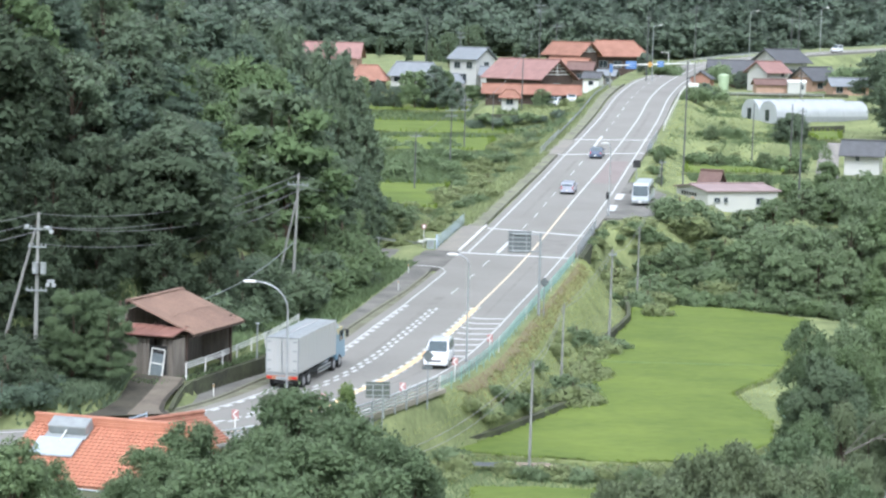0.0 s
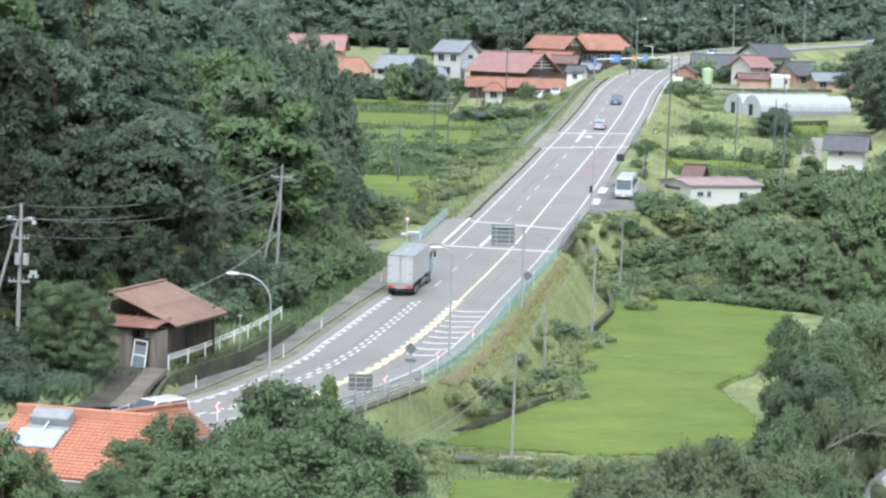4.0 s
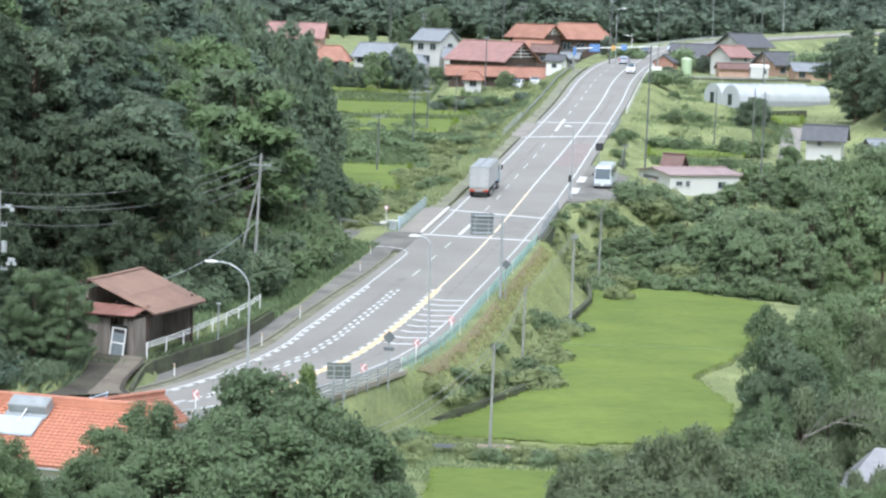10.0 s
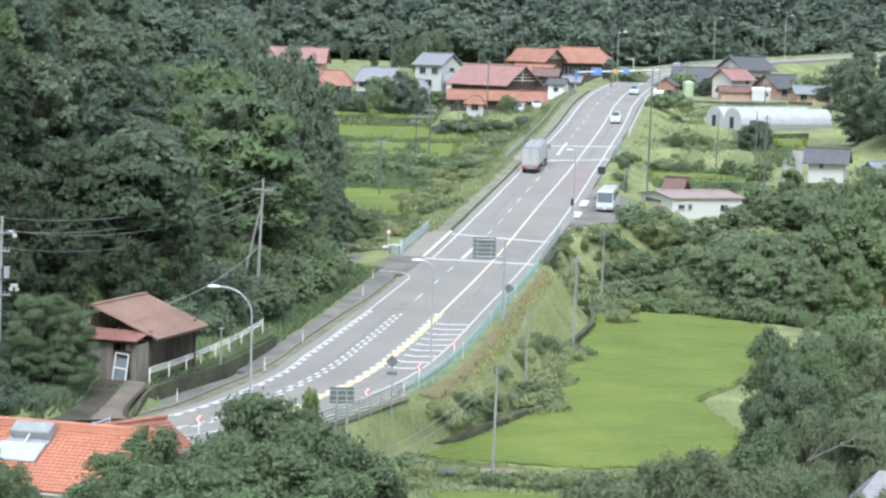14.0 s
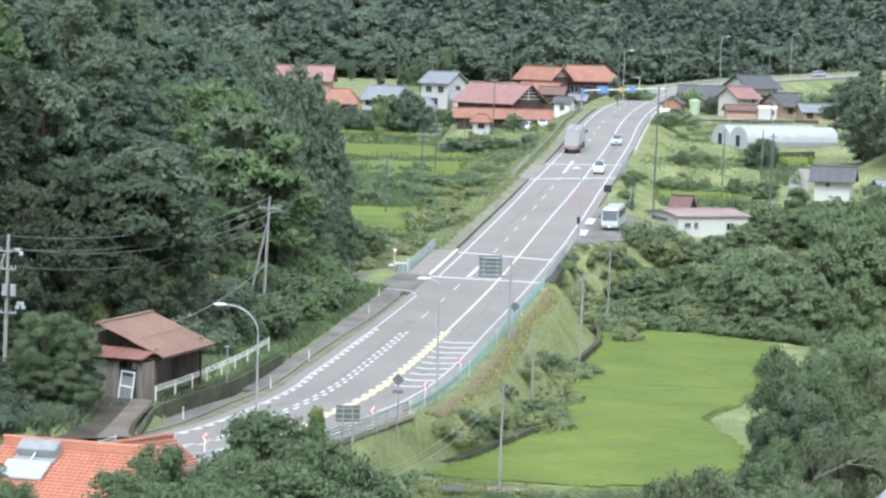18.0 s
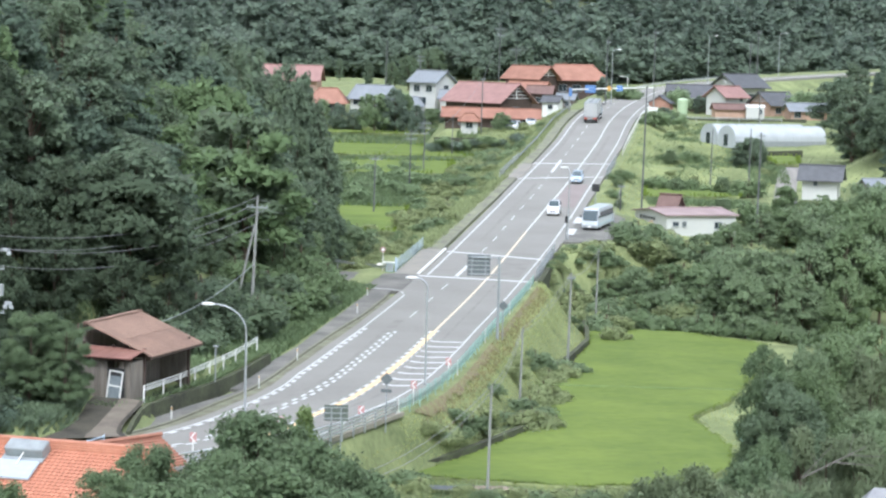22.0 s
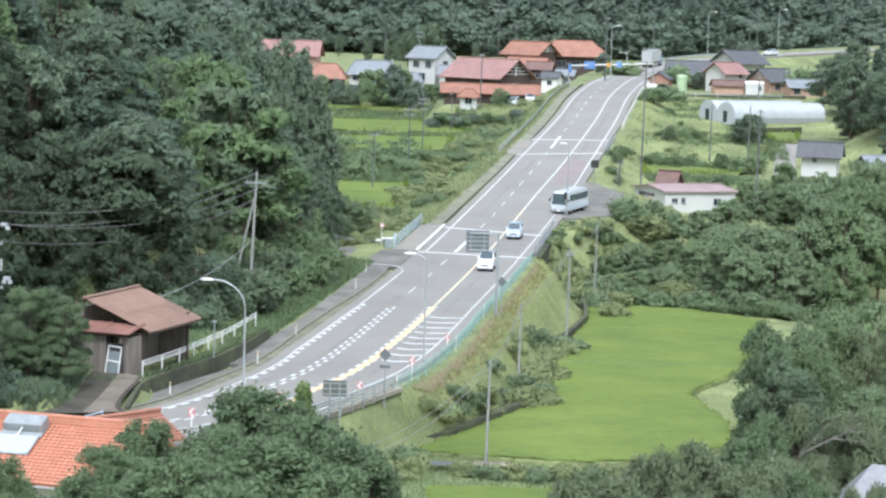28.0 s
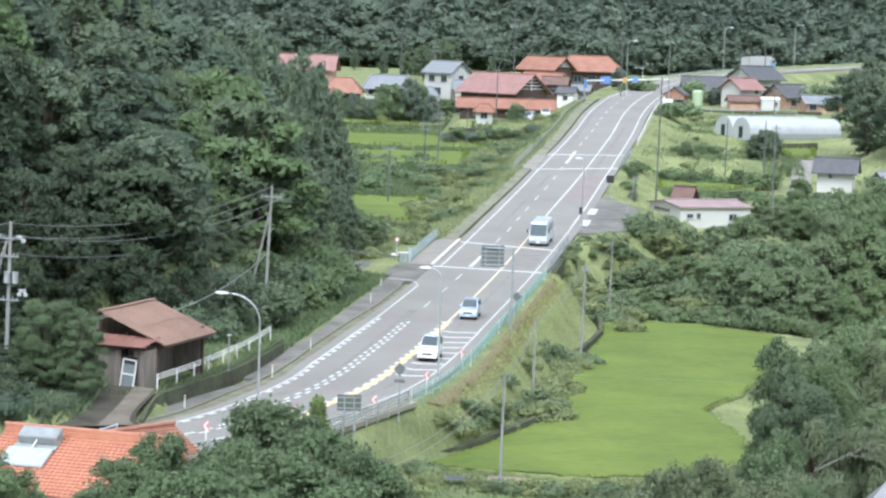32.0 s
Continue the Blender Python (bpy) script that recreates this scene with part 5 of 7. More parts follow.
for i, (x, y, top) in enumerate([(-12.2, 251, 20.4), (-14.2, 253, 22), (-16.4, 257, 22.5), (-18.2, 251, 23.5), (-20.4, 246, 24), (-11.6, 247, 15.5), (-13, 245, 18), (-15.2, 249, 19.8), (-11, 246.5, 12.5), (-17.2, 245, 21), (-9.3, 249, 8.6), (-8.4, 245, 6.4), (-10.2, 252, 10.4), (-22.4, 250, 25), (-19.5, 256, 24)]):
    z = lie(x, y, -.2)
    tree(["tall", "broad", "tall"][i % 3], i % 3, z, top - z.z, [LEAF_DARK, LEAF_MID, LEAF_DARK, LEAF_MID][i % 4], "tall dark leafy tree at the end of the wooded spur", group="trees of the wooded spur", wide=float(np.clip(9 / (top - z.z), .5, 1.1)), turn=i * 1.3)
for i, (x, y, top) in enumerate([(-22.3, 146, 7.2), (-23.6, 145, 7.9), (-23.6, 144.4, 4.8), (-21.3, 144.6, 6.7)]):
    z = lie(x, y, -.2)
    tree("layered", i, z, top - z.z, LEAF_FRONT, "leafy green tree reaching over the end of the barn", group="trees beside the barn", wide=.8, turn=i * 1.3, fine=True)
for i, (x, y, top) in enumerate([(47.7, 250, 6.8), (44.8, 246, 4.4), (51.1, 248, 6.1), (50.8, 240, 3.7), (47.3, 262, 8.1), (52.6, 262, 7.6), (49, 243, 5), (51.3, 262, 9.4), (55, 265, 10.6), (51.4, 252, 8.6), (48.8, 255, 7.4), (53.6, 250, 9.4)]):
    z = lie(x, y, -.2)
    tree("bamboo", i % 2, z, max(4, top - z.z), [LEAF_PALE, LEAF_LIGHT][i % 2], "arching feathery green bamboo clump in the gully", "bamboo", "bamboo clumps", wide=float(np.clip(9 / (top - z.z), .8, 1.2)), turn=i * 2.1)
for i, (x, y, top) in enumerate([(34.4, 238.6, 4.0), (37.2, 238, 4.8), (40, 238.6, 3.9), (35.8, 235.5, 2.6), (39, 235, 2.4)]):
    z = lie(x, y, -.2)
    tree("broad", i % 3, z, top - z.z, LEAF_PALE, "broad light green tree with a domed crown in the gully", group="trees in the gully", wide=float(np.clip(8 / (top - z.z), .9, 1.5)), turn=i * 1.9)
scatter([(53, 350, 5.2), (54.2, 352, 4.8), (52, 351.5, 4.2), (53.4, 348, 3.4)], ["broad"], [LEAF_DARK], "dark leafy tree beside the gravel track", "trees by the track")
scatter([(x, 397.2 + rng.uniform(-.8, .8), rng.uniform(1.2, 2.2)) for x in np.arange(5, 22, 1.9)], ["bush"], [LEAF_HAZED, LEAF_GULLY], "leafy shrub before the garden wall", "garden shrubs")
scatter([(x, float(np.interp(x, [22, 30, 37, 44], [241, 236.6, 231.6, 228])) + rng.uniform(-.8, .8), rng.uniform(1.6, 3)) for x in np.arange(22, 45, 1.5)], ["bush"], [LEAF_PALE, LEAF_GULLY, LEAF_LIGHT], "leafy green bush along the far edge of the paddy", "bushes in the gully")
scatter([(-39.5, 190, 11), (-37.5, 183, 11), (-42, 198, 12)], ["broad", "tall"], [LEAF_DARK], "dense dark green broadleaf tree on the wooded hillside", "trees of the wooded spur")
# half of these take the leaf darkened for shade
scatter([(-25.4, 141.2, 1.8), (-24.8, 139.2, 1.5), (-26.2, 143.2, 2.2), (-24.3, 142.8, 1.2), (-26.8, 139.8, 2.4), (-25.6, 137.6, 1.6), (-27.4, 141.8, 2.6), (-26.6, 136.4, 2)], ["bush"], [LEAF_SHADED, LEAF_CEDAR], "dark leafy bush beside the driveway", "bushes beside the barn")
scatter([(*road_point(s, u)[0].xy, h) for s, u, h in zip(rng.uniform(146, 176, 26), rng.uniform(7, 14, 26), rng.uniform(1.2, 2.6, 26))], ["bush"], [LEAF_WEED, LEAF_PALE, LEAF_WEED], "leafy green bush below the bridge end", "bushes below the bridge")
for i, (x, y, top) in enumerate([(-34.6, 184, 15.5), (-32.6, 176, 14.5), (-37, 192, 17), (-36.4, 186, 16.5), (-30.6, 168, 12)]):
    z = lie(x, y, -.2)
    tree(["broad", "tall"][i % 2], i % 3, z, max(6, top - z.z), [LEAF_DARK, LEAF_MID][i % 2], "dense dark green broadleaf tree on the wooded hillside", group="trees of the wooded spur", wide=1.15, turn=i * 1.1)


g = np.random.default_rng(3)
spots = [(float(np.interp(y, ROAD_LINE[:, 1], ROAD_LINE[:, 0])) + u, y, h * min(1.8, .6 + .16 * (u - 5))) for y, u, h in zip(g.uniform(240, 259, 150), g.uniform(0, 1, 150) ** 1.5 * 10 + 5.2, g.uniform(.5, 1.1, 150))]
side = [(*road_point(s, u)[0].xy, h) for s, u, h in zip(g.uniform(153, 174, 46), g.uniform(-21, -11.8, 46), g.uniform(.5, 1.3, 46))]
low_growth("side_scrub", side, LEAF_WEED, "pale green weeds and brambles beside the bridge railing")
low_growth("bridge_scrub", spots[::2], LEAF_GULLY, "rank green scrub below the end of the bridge")
low_growth("bridge_scrub", spots[1::2], LEAF_WEED, "pale green scrub below the end of the bridge")


# ---- paddies ----
def inside(poly, x, y):
    hit = np.zeros(np.shape(x), bool)
    for (x0, y0), (x1, y1) in zip(poly, poly[1:] + poly[:1]):
        cross = ((y0 > y) != (y1 > y)) & (x < (x1 - x0) * (y - y0) / (y1 - y0 + 1e-9) + x0)
        hit ^= cross
    return hit


def tufts(name, x, y, z, size, material, label, category, lean=.35, wide=.4):
    """Many upright blades, each a narrow quad."""
    n = len(x)
    a = rng.uniform(0, 6.28, n)
    h = size * rng.uniform(.6, 1.4, n)
    d = np.stack([np.cos(a), np.sin(a), np.zeros(n)], 1) * (h * wide * .5)[:, None]
    base = np.stack([x, y, z], 1)
    tip = base + np.stack([rng.normal(0, lean, n) * h, rng.normal(0, lean, n) * h, h], 1)
    v = np.stack([base - d, base + d, tip + d * .35, tip - d * .35], 1)
    return tagged(link_mesh(name, loose_mesh(name, v), material), label, category, kind="stuff")


def paddy(name, poly, z, density, label, bund=.26, size=.34):
    """A flooded field under rice: a slab with an even green top, blades on it, and an earth bund round it."""
    top = z + .12
    v = [(x, y, top) for x, y in poly] + [(x, y, z - 2.5) for x, y in poly]
    n = len(poly)
    faces = [list(range(n)), list(range(2 * n - 1, n - 1, -1))] + [(i + n, (i + 1) % n + n, (i + 1) % n, i) for i in range(n)]
    bm = bm_new()
    vs = [bm.verts.new(p) for p in v]
    for f in faces:
        bm.faces.new([vs[i] for i in f])
    bmesh.ops.recalc_face_normals(bm, faces=bm.faces)
    root = part(name, bm, RICE)
    tagged(root, label, "rice field", kind="structure")
    p = np.array(poly)
    lo, hi = p.min(0), p.max(0)
    step = .5 if hi[1] < 260 else .9
    gx, gy = np.meshgrid(np.arange(lo[0], hi[0] + step, step), np.arange(lo[1], hi[1] + step, step), indexing="ij")
    gz = top + .02 + rng.uniform(0, .07, gx.shape) + .05 * np.sin(gx * .9 + gy * .13) * np.sin(gy * .35)
    m = gx.shape[1]
    i = np.arange(gx.size).reshape(gx.shape)[:-1, :-1]
    ok = inside(poly, gx[:-1, :-1] + step / 2, gy[:-1, :-1] + step / 2)
    i = i[ok]
    me = mesh_from("rice_canopy", np.stack([gx, gy, gz], -1).reshape(-1, 3), np.stack([i, i + m, i + m + 1, i + 1], 1).tolist())
    me.shade_smooth()
    tagged(link_mesh("rice_canopy", me, RICE), "even bright green canopy of rice", "rice", kind="stuff")
    edge = []
    for (x0, y0), (x1, y1) in zip(poly, poly[1:] + poly[:1]):
        k = int(math.hypot(x1 - x0, y1 - y0) * density)
        a = rng.uniform(0, 1, k)
        edge.append(np.stack([x0 + (x1 - x0) * a + rng.normal(0, .2, k), y0 + (y1 - y0) * a + rng.normal(0, .2, k)], 1))
    edge = np.concatenate(edge)
    tufts("rice_plants", edge[:, 0], edge[:, 1], np.full(len(edge), top - .05), size, RICE_LEAF, "bright green rice plants at the field's edge", "rice", .28, .5)
    bm = bm_new()
    for (x0, y0), (x1, y1) in zip(poly, poly[1:] + poly[:1]):
        a, b = Vector((x0, y0, z - .13)), Vector((x1, y1, z - .13))
        q = (b - a).to_track_quat("X", "Z").to_matrix().to_4x4()
        box(bm, ((b - a).length + bund, bund, .5), (a + b) / 2, q, bevel=.1)
    tagged(part(name + "_bund", bm, GROUND), "low grassy earth bund around the paddy", "bund", kind="structure")
    return root


MAIN_FIELD = [(.8, 152.2), (6, 150.8), (10.6, 149.6), (19.5, 150.5), (23.4, 158), (24.6, 166.5), (23.6, 175), (23.2, 179), (24.6, 182.4), (27.4, 187.5), (31, 200), (36.6, 226), (29, 234), (19.6, 235), (18.6, 222), (16, 209), (13.8, 196), (13, 188), (12.2, 179.5), (10.2, 171.6), (7.3, 165), (4.4, 158.6)]
paddy("paddy", MAIN_FIELD, -4.15, 9, "bright green rice paddy below the road", size=.16)
paddy("paddy", [(2.2, 140.5), (10.4, 140.6), (14, 131), (14, 122), (1, 122)], -4.15, 10, "bright green rice paddy before the hedge", size=.16)
paddy("paddy", [(-12.6, 319), (.6, 320), (-1, 277), (-10.5, 279)], 1.95, 3.5, "bright green paddy on the valley floor", size=.45)
paddy("paddy", [(-15.2, 372), (8, 379), (6.4, 343), (-13.5, 341)], 5.55, 2.4, "bright green terraced paddy", size=.5)
paddy("paddy", [(-16.6, 423), (2, 424), (8, 400), (11.5, 384), (-15, 382)], 6.15, 2.2, "bright green terraced paddy below the houses", size=.5)
paddy("paddy", [(-16, 443), (4, 443), (4, 430), (-16, 429)], 7.95, 2, "narrow green terraced paddy", size=.5)
paddy("paddy", [(35.2, 331.6), (50, 336.5), (46.5, 315.6), (32.8, 311)], 4.9, 3, "bright green paddy behind the white building", size=.45)
paddy("paddy", [(59, 375), (65, 377), (61, 351), (57.2, 349)], 7.95, 2.5, "bright green paddy beside the track", size=.45)
TRACK = smooth_line([(47, 284, 3.6), (50.3, 298, 4.4), (53, 315, 5), (55.6, 331, 6), (58.8, 346, 7.4), (66, 362, 8.2)], 1.5)
v = [(x + dx * 1.6, y, float(ground_height(x + dx * 1.6, y)) + .12) for x, y, z in TRACK for dx in (-1, -.35, .35, 1)]
tagged(link_mesh("farm_track", mesh_from("farm_track", v, [(4 * i + k, 4 * i + k + 1, 4 * i + k + 5, 4 * i + k + 4) for i in range(len(TRACK) - 1) for k in range(3)]), mat("gravel_track", (.2, .19, .175), .95, vary=.3, scale=.6, fine=6, tint=(.24, .225, .2), stretch=(2.5, .4, 1))), "grey gravel farm track up the slope", "track", kind="structure")

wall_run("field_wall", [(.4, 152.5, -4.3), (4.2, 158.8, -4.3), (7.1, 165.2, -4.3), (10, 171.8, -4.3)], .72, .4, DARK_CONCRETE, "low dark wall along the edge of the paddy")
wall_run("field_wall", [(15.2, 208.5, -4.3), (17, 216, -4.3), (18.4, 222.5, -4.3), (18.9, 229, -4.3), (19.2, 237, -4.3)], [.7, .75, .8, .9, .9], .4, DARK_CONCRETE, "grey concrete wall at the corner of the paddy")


def tin_sheet():
    root = thing("corrugated_sheet", pose(3.2, 147.4, -3.95, 4, 3, 12), "pale bluish corrugated sheet lying by the paddy", "sheet metal")
    bm = bm_new()
    v = [[bm.verts.new((-.95 + .06 * i, y, .025 * (i % 2))) for i in range(33)] for y in (-.55, .55)]
    for i in range(32):
        bm.faces.new((v[0][i], v[0][i + 1], v[1][i + 1], v[1][i]))
    bmesh.ops.solidify(bm, geom=list(bm.faces), thickness=.01)
    part("sheet", bm, ROOF_PALE, root)
    soil = thing("soil_mound", pose(6, 147.6, -4.2), "low heap of reddish brown soil", "soil")
    bm = bm_new()
    bmesh.ops.create_icosphere(bm, subdivisions=3, radius=1)
    for v in bm.verts:
        v.co = Vector((v.co.x * 2.3, v.co.y * .8, max(-.1, v.co.z * .4) + .1 * noise.noise(v.co * 2)))
    part("mound", bm, SOIL, soil)


tin_sheet()


# ---- grass on the banks ----
def grass_patch(n, s0, s1, u0, u1, size, material, label, z_up=-.02, bare=()):
    """Tufts over a strip along the road, laid on the ground."""
    s, u = rng.uniform(s0, s1, n), rng.uniform(u0, u1, n)
    keep = np.ones(n, bool)
    for a, b, c in bare:
        keep &= ~((s > a) & (s < b) & (u < c))
    s, u = s[keep], u[keep]
    pts = np.array([road_point(a, b)[0] for a, b in zip(s, u)])
    z = ground_height(pts[:, 0], pts[:, 1])
    tufts("grass", pts[:, 0], pts[:, 1], z + z_up, size, material, label, "grass", .5, .45)


grass_patch(26000, 44, 155, 5.3, 10.5, .13, GRASS, "rough green grass on the embankment", bare=((58, 72, 6.1), (107, 112, 5.7)))


def strip_on_ground(name, s0, s1, u0, u1, up, material, label):
    """A ragged patch that lies on the bank."""
    at = np.arange(s0, s1, .5)
    v = []
    for s in at:
        jag = .12 * math.sin(s * .9) + .1 * math.sin(s * 2.3 + 1) + rng.uniform(-.15, .15)
        for k in np.linspace(0, 1, 5):
            q = road_point(s, u0 + (u1 + jag - u0) * k)[0]
            v.append((q.x, q.y, float(ground_height(q.x, q.y)) + up))
    f = [(5 * i + k, 5 * i + k + 1, 5 * i + k + 6, 5 * i + k + 5) for i in range(len(at) - 1) for k in range(4)]
    return tagged(link_mesh(name, mesh_from(name, v, f), material), label, "ground cover", kind="structure")


DRY_BANK = mat("dry_cut_grass", (.2, .13, .095), .95, vary=.12, scale=1.6, fine=5, bump=.5, tint=(.18, .2, .085))
strip_on_ground("dry_bank", 75, 108, 5.3, 5.9, .13, DRY_BANK, "reddish brown cut grass below the mesh fence")
strip_on_ground("dry_bank", 113, 147, 5.4, 5.8, .13, DRY_BANK, "reddish brown cut grass below the mesh fence")
grass_patch(3200, 75, 147, 5.4, 6.7, .14, DRY, "reddish brown cut grass below the mesh fence", z_up=.06)
grass_patch(1300, 55, 136, -8.4, -6.6, .16, GRASS, "weeds on the verge")
grass_patch(9000, 84, 140, -16, -10, .4, LEAF_LIGHT, "long green grass at the foot of the wood")
s_, u_ = rng.uniform(57, 91, 6000), rng.uniform(-14.5, -8.2, 6000)
q = np.array([road_point(a, min(b, -float(np.interp(a, [57, 60, 65, 70, 77.5, 85, 92], [7.8, 8.1, 8.6, 8.9, 9.7, 10.1, 10.2]))), 1.03)[0] for a, b in zip(s_, u_)])
tufts("grass", q[:, 0], q[:, 1], q[:, 2], .3, LEAF_LIGHT, "green grass and weeds behind the pipe fence", "grass", .5, .45)
grass_patch(26000, 170, 345, -24, -9.5, .34, LEAF_WEED, "tall rough grass and weeds on the bank")
grass_patch(4000, 172, 345, -9.9, -9.0, .35, LEAF_WEED, "weeds along the footway")
grass_patch(22000, 150, 345, 5.6, 22, .17, GRASS, "tall rough grass and weeds below the road", bare=((180, 218, 11.6),))
x, y = rng.uniform(-30, 80, 30000), rng.uniform(255, 470, 30000)
keep = ~((x < 12) & (y > 272) & (y < 446)) & (np.abs(x - np.interp(y, ROAD_LINE[:, 1], ROAD_LINE[:, 0])) > 13) & ~((np.abs(x - np.interp(y, TRACK[:, 1], TRACK[:, 0])) < 2.4) & (y > 280) & (y < 365))
tufts("grass", x[keep], y[keep], ground_height(x[keep], y[keep]) - .03, .2, MEADOW, "rough meadow grass and weeds in the valley", "grass", .5, .6)
# a darker green than GRASS, putting the trees' shade into the tufts
x, y = rng.uniform(-32, -14, 16000), rng.uniform(139, 172, 16000)
keep = (x < np.interp(y, ROAD_LINE[:, 1], ROAD_LINE[:, 0]) - 9.5) & ~((x > -24) & (y > 136) & (y < 160)) & ~((x > -21.5) & (y < 150))
tufts("grass", x[keep], y[keep], ground_height(x[keep], y[keep]) - .02, .4, LEAF_LIGHT, "green grass round the shed", "grass", .5, .45)
x, y = rng.uniform(20, 33, 5000), rng.uniform(148, 198, 5000)
keep = ~inside(MAIN_FIELD, x, y) & (ground_height(x, y) < -4)
tufts("grass", x[keep], y[keep], ground_height(x[keep], y[keep]) - .02, .16, GRASS, "rough grass at the corner of the paddy", "grass", .5, .4)
x, y = rng.uniform(-6, 24, 9000), rng.uniform(138, 154, 9000)
keep = ~inside(MAIN_FIELD, x, y) & (ground_height(x, y) < -3.6) & ~inside([(2.2, 140.5), (10.4, 140.6), (14, 131), (14, 122), (1, 122)], x, y)
tufts("grass", x[keep], y[keep], ground_height(x[keep], y[keep]) - .02, .22, LEAF_LIGHT, "rough green grass between the paddies", "grass", .5, .4)
x, y = rng.uniform(-31, -20.4, 9000), rng.uniform(136, 150, 9000)
keep = x < np.interp(y, [138, 139.5, 142, 144.4, 146.5, 148.6], [-22.3, -21.7, -20.8, -20.4, -20.3, -20.1])
tufts("grass", x[keep], y[keep], ground_height(x[keep], y[keep]) - .02, .42, LEAF_MID, "green grass on the bank beside the driveway", "grass", .5, .5)


g = np.random.default_rng(21)
spots = [(a, b, h) for a, b, h in zip(g.uniform(36, 60, 90), g.uniform(322, 425, 90), g.uniform(.5, 1.3, 90)) if abs(a - np.interp(b, TRACK[:, 1], TRACK[:, 0])) > 3.5 and a - np.interp(b, ROAD_LINE[:, 1], ROAD_LINE[:, 0]) > 7 and not (50 < a and 378 < b < 400)]
low_growth("meadow_scrub", spots[::2], LEAF_WEED, "low pale weedy scrub in the meadow")
low_growth("meadow_scrub", spots[1::2], LEAF_LIGHT, "low green weedy scrub in the meadow")
x, y = [], []
for cx, cy, r in zip(g.uniform(36, 62, 60), g.uniform(318, 430, 60), g.uniform(1, 4, 60)):
    k = int(60 * r)
    x.append(cx + g.normal(0, r * .6, k)), y.append(cy + g.normal(0, r, k))
x, y = np.concatenate(x), np.concatenate(y)
keep = (np.abs(x - np.interp(y, TRACK[:, 1], TRACK[:, 0])) > 2.5) & (x - np.interp(y, ROAD_LINE[:, 1], ROAD_LINE[:, 0]) > 6.5)
x, y = x[keep], y[keep]
tufts("weeds", x, y, ground_height(x, y) - .03, .28, LEAF_LIGHT, "patches of dark green weeds in the meadow", "weeds", .5, .55)

# ---- the bund across the paddy and the path round its corner ----
bund = tagged(part("cross_bund", box(bm_new(), (17.6, .35, .3), (20.4, 194.2, -4.06), Matrix.Rotation(-.03, 4, "Z"), bevel=.08), mat("pale_grassy_bund", (.13, .18, .06), .95, vary=.2, scale=1, fine=8)), "low grassy bund across the paddy", "bund", kind="structure")
v = [(x + dx, y, -4.35 + .03 * math.sin(y)) for x, y in ((29, 190), (26.4, 184.5), (24.8, 180), (24.3, 174), (24.2, 166), (23, 157)) for dx in (-.1, 1.2, 2.6)]
tagged(link_mesh("field_path", mesh_from("field_path", v, [(3 * i + k, 3 * i + k + 1, 3 * i + k + 4, 3 * i + k + 3) for i in range(5) for k in range(2)]), mat("pale_grass_path", (.17, .2, .08), .95, vary=.2, scale=.8, fine=6)), "pale grassy path round the corner of the paddy", "path", kind="structure")
rail_fence("net_fence", [(26.2, 174, -4.4), (25.8, 167, -4.4), (24.4, 158, -4.4)], .8, .03, (.15, .3, .45, .6, .75), .03, GREEN_NET, "low green net fence beside the path", every=1.6)

for x0, x1, y0, y1 in ((-16, 9, 336.5, 341), (-15, 12, 379.4, 382), (-16, 6, 425, 429), (-16, 2, 319.5, 336), (-14, 0, 272, 277.5), (9, 13, 384, 400), (33, 47, 306, 311), (52, 58, 340, 350)):
    k = int((x1 - x0) * (y1 - y0) * 22)
    x, y = rng.uniform(x0, x1, k), rng.uniform(y0, y1, k)
    tufts("bank_weeds", x, y, ground_height(x, y) - .05, .45, LEAF_LIGHT, "dark green weeds on the terrace bank", "weeds", .5, .5)

# ---- buildings ----
def roof_shape(bm, w, d, z, rise, over=.5, thick=.16, hip=0.0):
    """A gabled roof (ridge along x), or a hipped one where hip is the ridge's setback."""
    a, b = w / 2 + over, d / 2 + over
    drop = rise * over / (d / 2)
    e, r = a - hip, z + rise
    for up in (0, -thick):
        pts = [(-a, -b, z - drop + up), (a, -b, z - drop + up), (a, b, z - drop + up), (-a, b, z - drop + up), (-e, 0, r + up), (e, 0, r + up)]
        v = [bm.verts.new(p) for p in pts]
        for f in ((0, 1, 5, 4), (2, 3, 4, 5)) + (((1, 2, 5), (3, 0, 4)) if hip else ()):
            bm.faces.new([v[i] for i in f])
        if up == 0:
            top = v
    rim = [0, 1, 2, 3] if hip else [0, 1, 5, 2, 3, 4]
    for i in range(len(rim)):
        j = (i + 1) % len(rim)
        bm.faces.new([top[rim[i]], v[rim[i]], v[rim[j]], top[rim[j]]])
    bmesh.ops.recalc_face_normals(bm, faces=bm.faces)
    return bm


def window(parent, w, h, at, turn, shutters=0, frame_mat=None):
    """A window with frame, pane and sill, set in a wall whose outside is towards -y after the turn."""
    bm = bm_new()
    for x in (-w / 2, w / 2, 0):
        box(bm, (.06, .09, h), (x, 0, 0))
    for z in (-h / 2, h / 2):
        box(bm, (w + .06, .1, .06), (0, 0, z))
    win = part("window", bm, frame_mat or STEEL_DULL, parent)
    win.matrix_basis = Matrix.Translation(at) @ Matrix.Rotation(turn, 4, "Z")
    part("pane", box(bm_new(), (w - .05, .03, h - .05), (0, .012, 0)), GLASS, win)
    part("sill", box(bm_new(), (w + .16, .16, .05), (0, -.05, -h / 2 - .05)), frame_mat or STEEL_DULL, win)
    return win


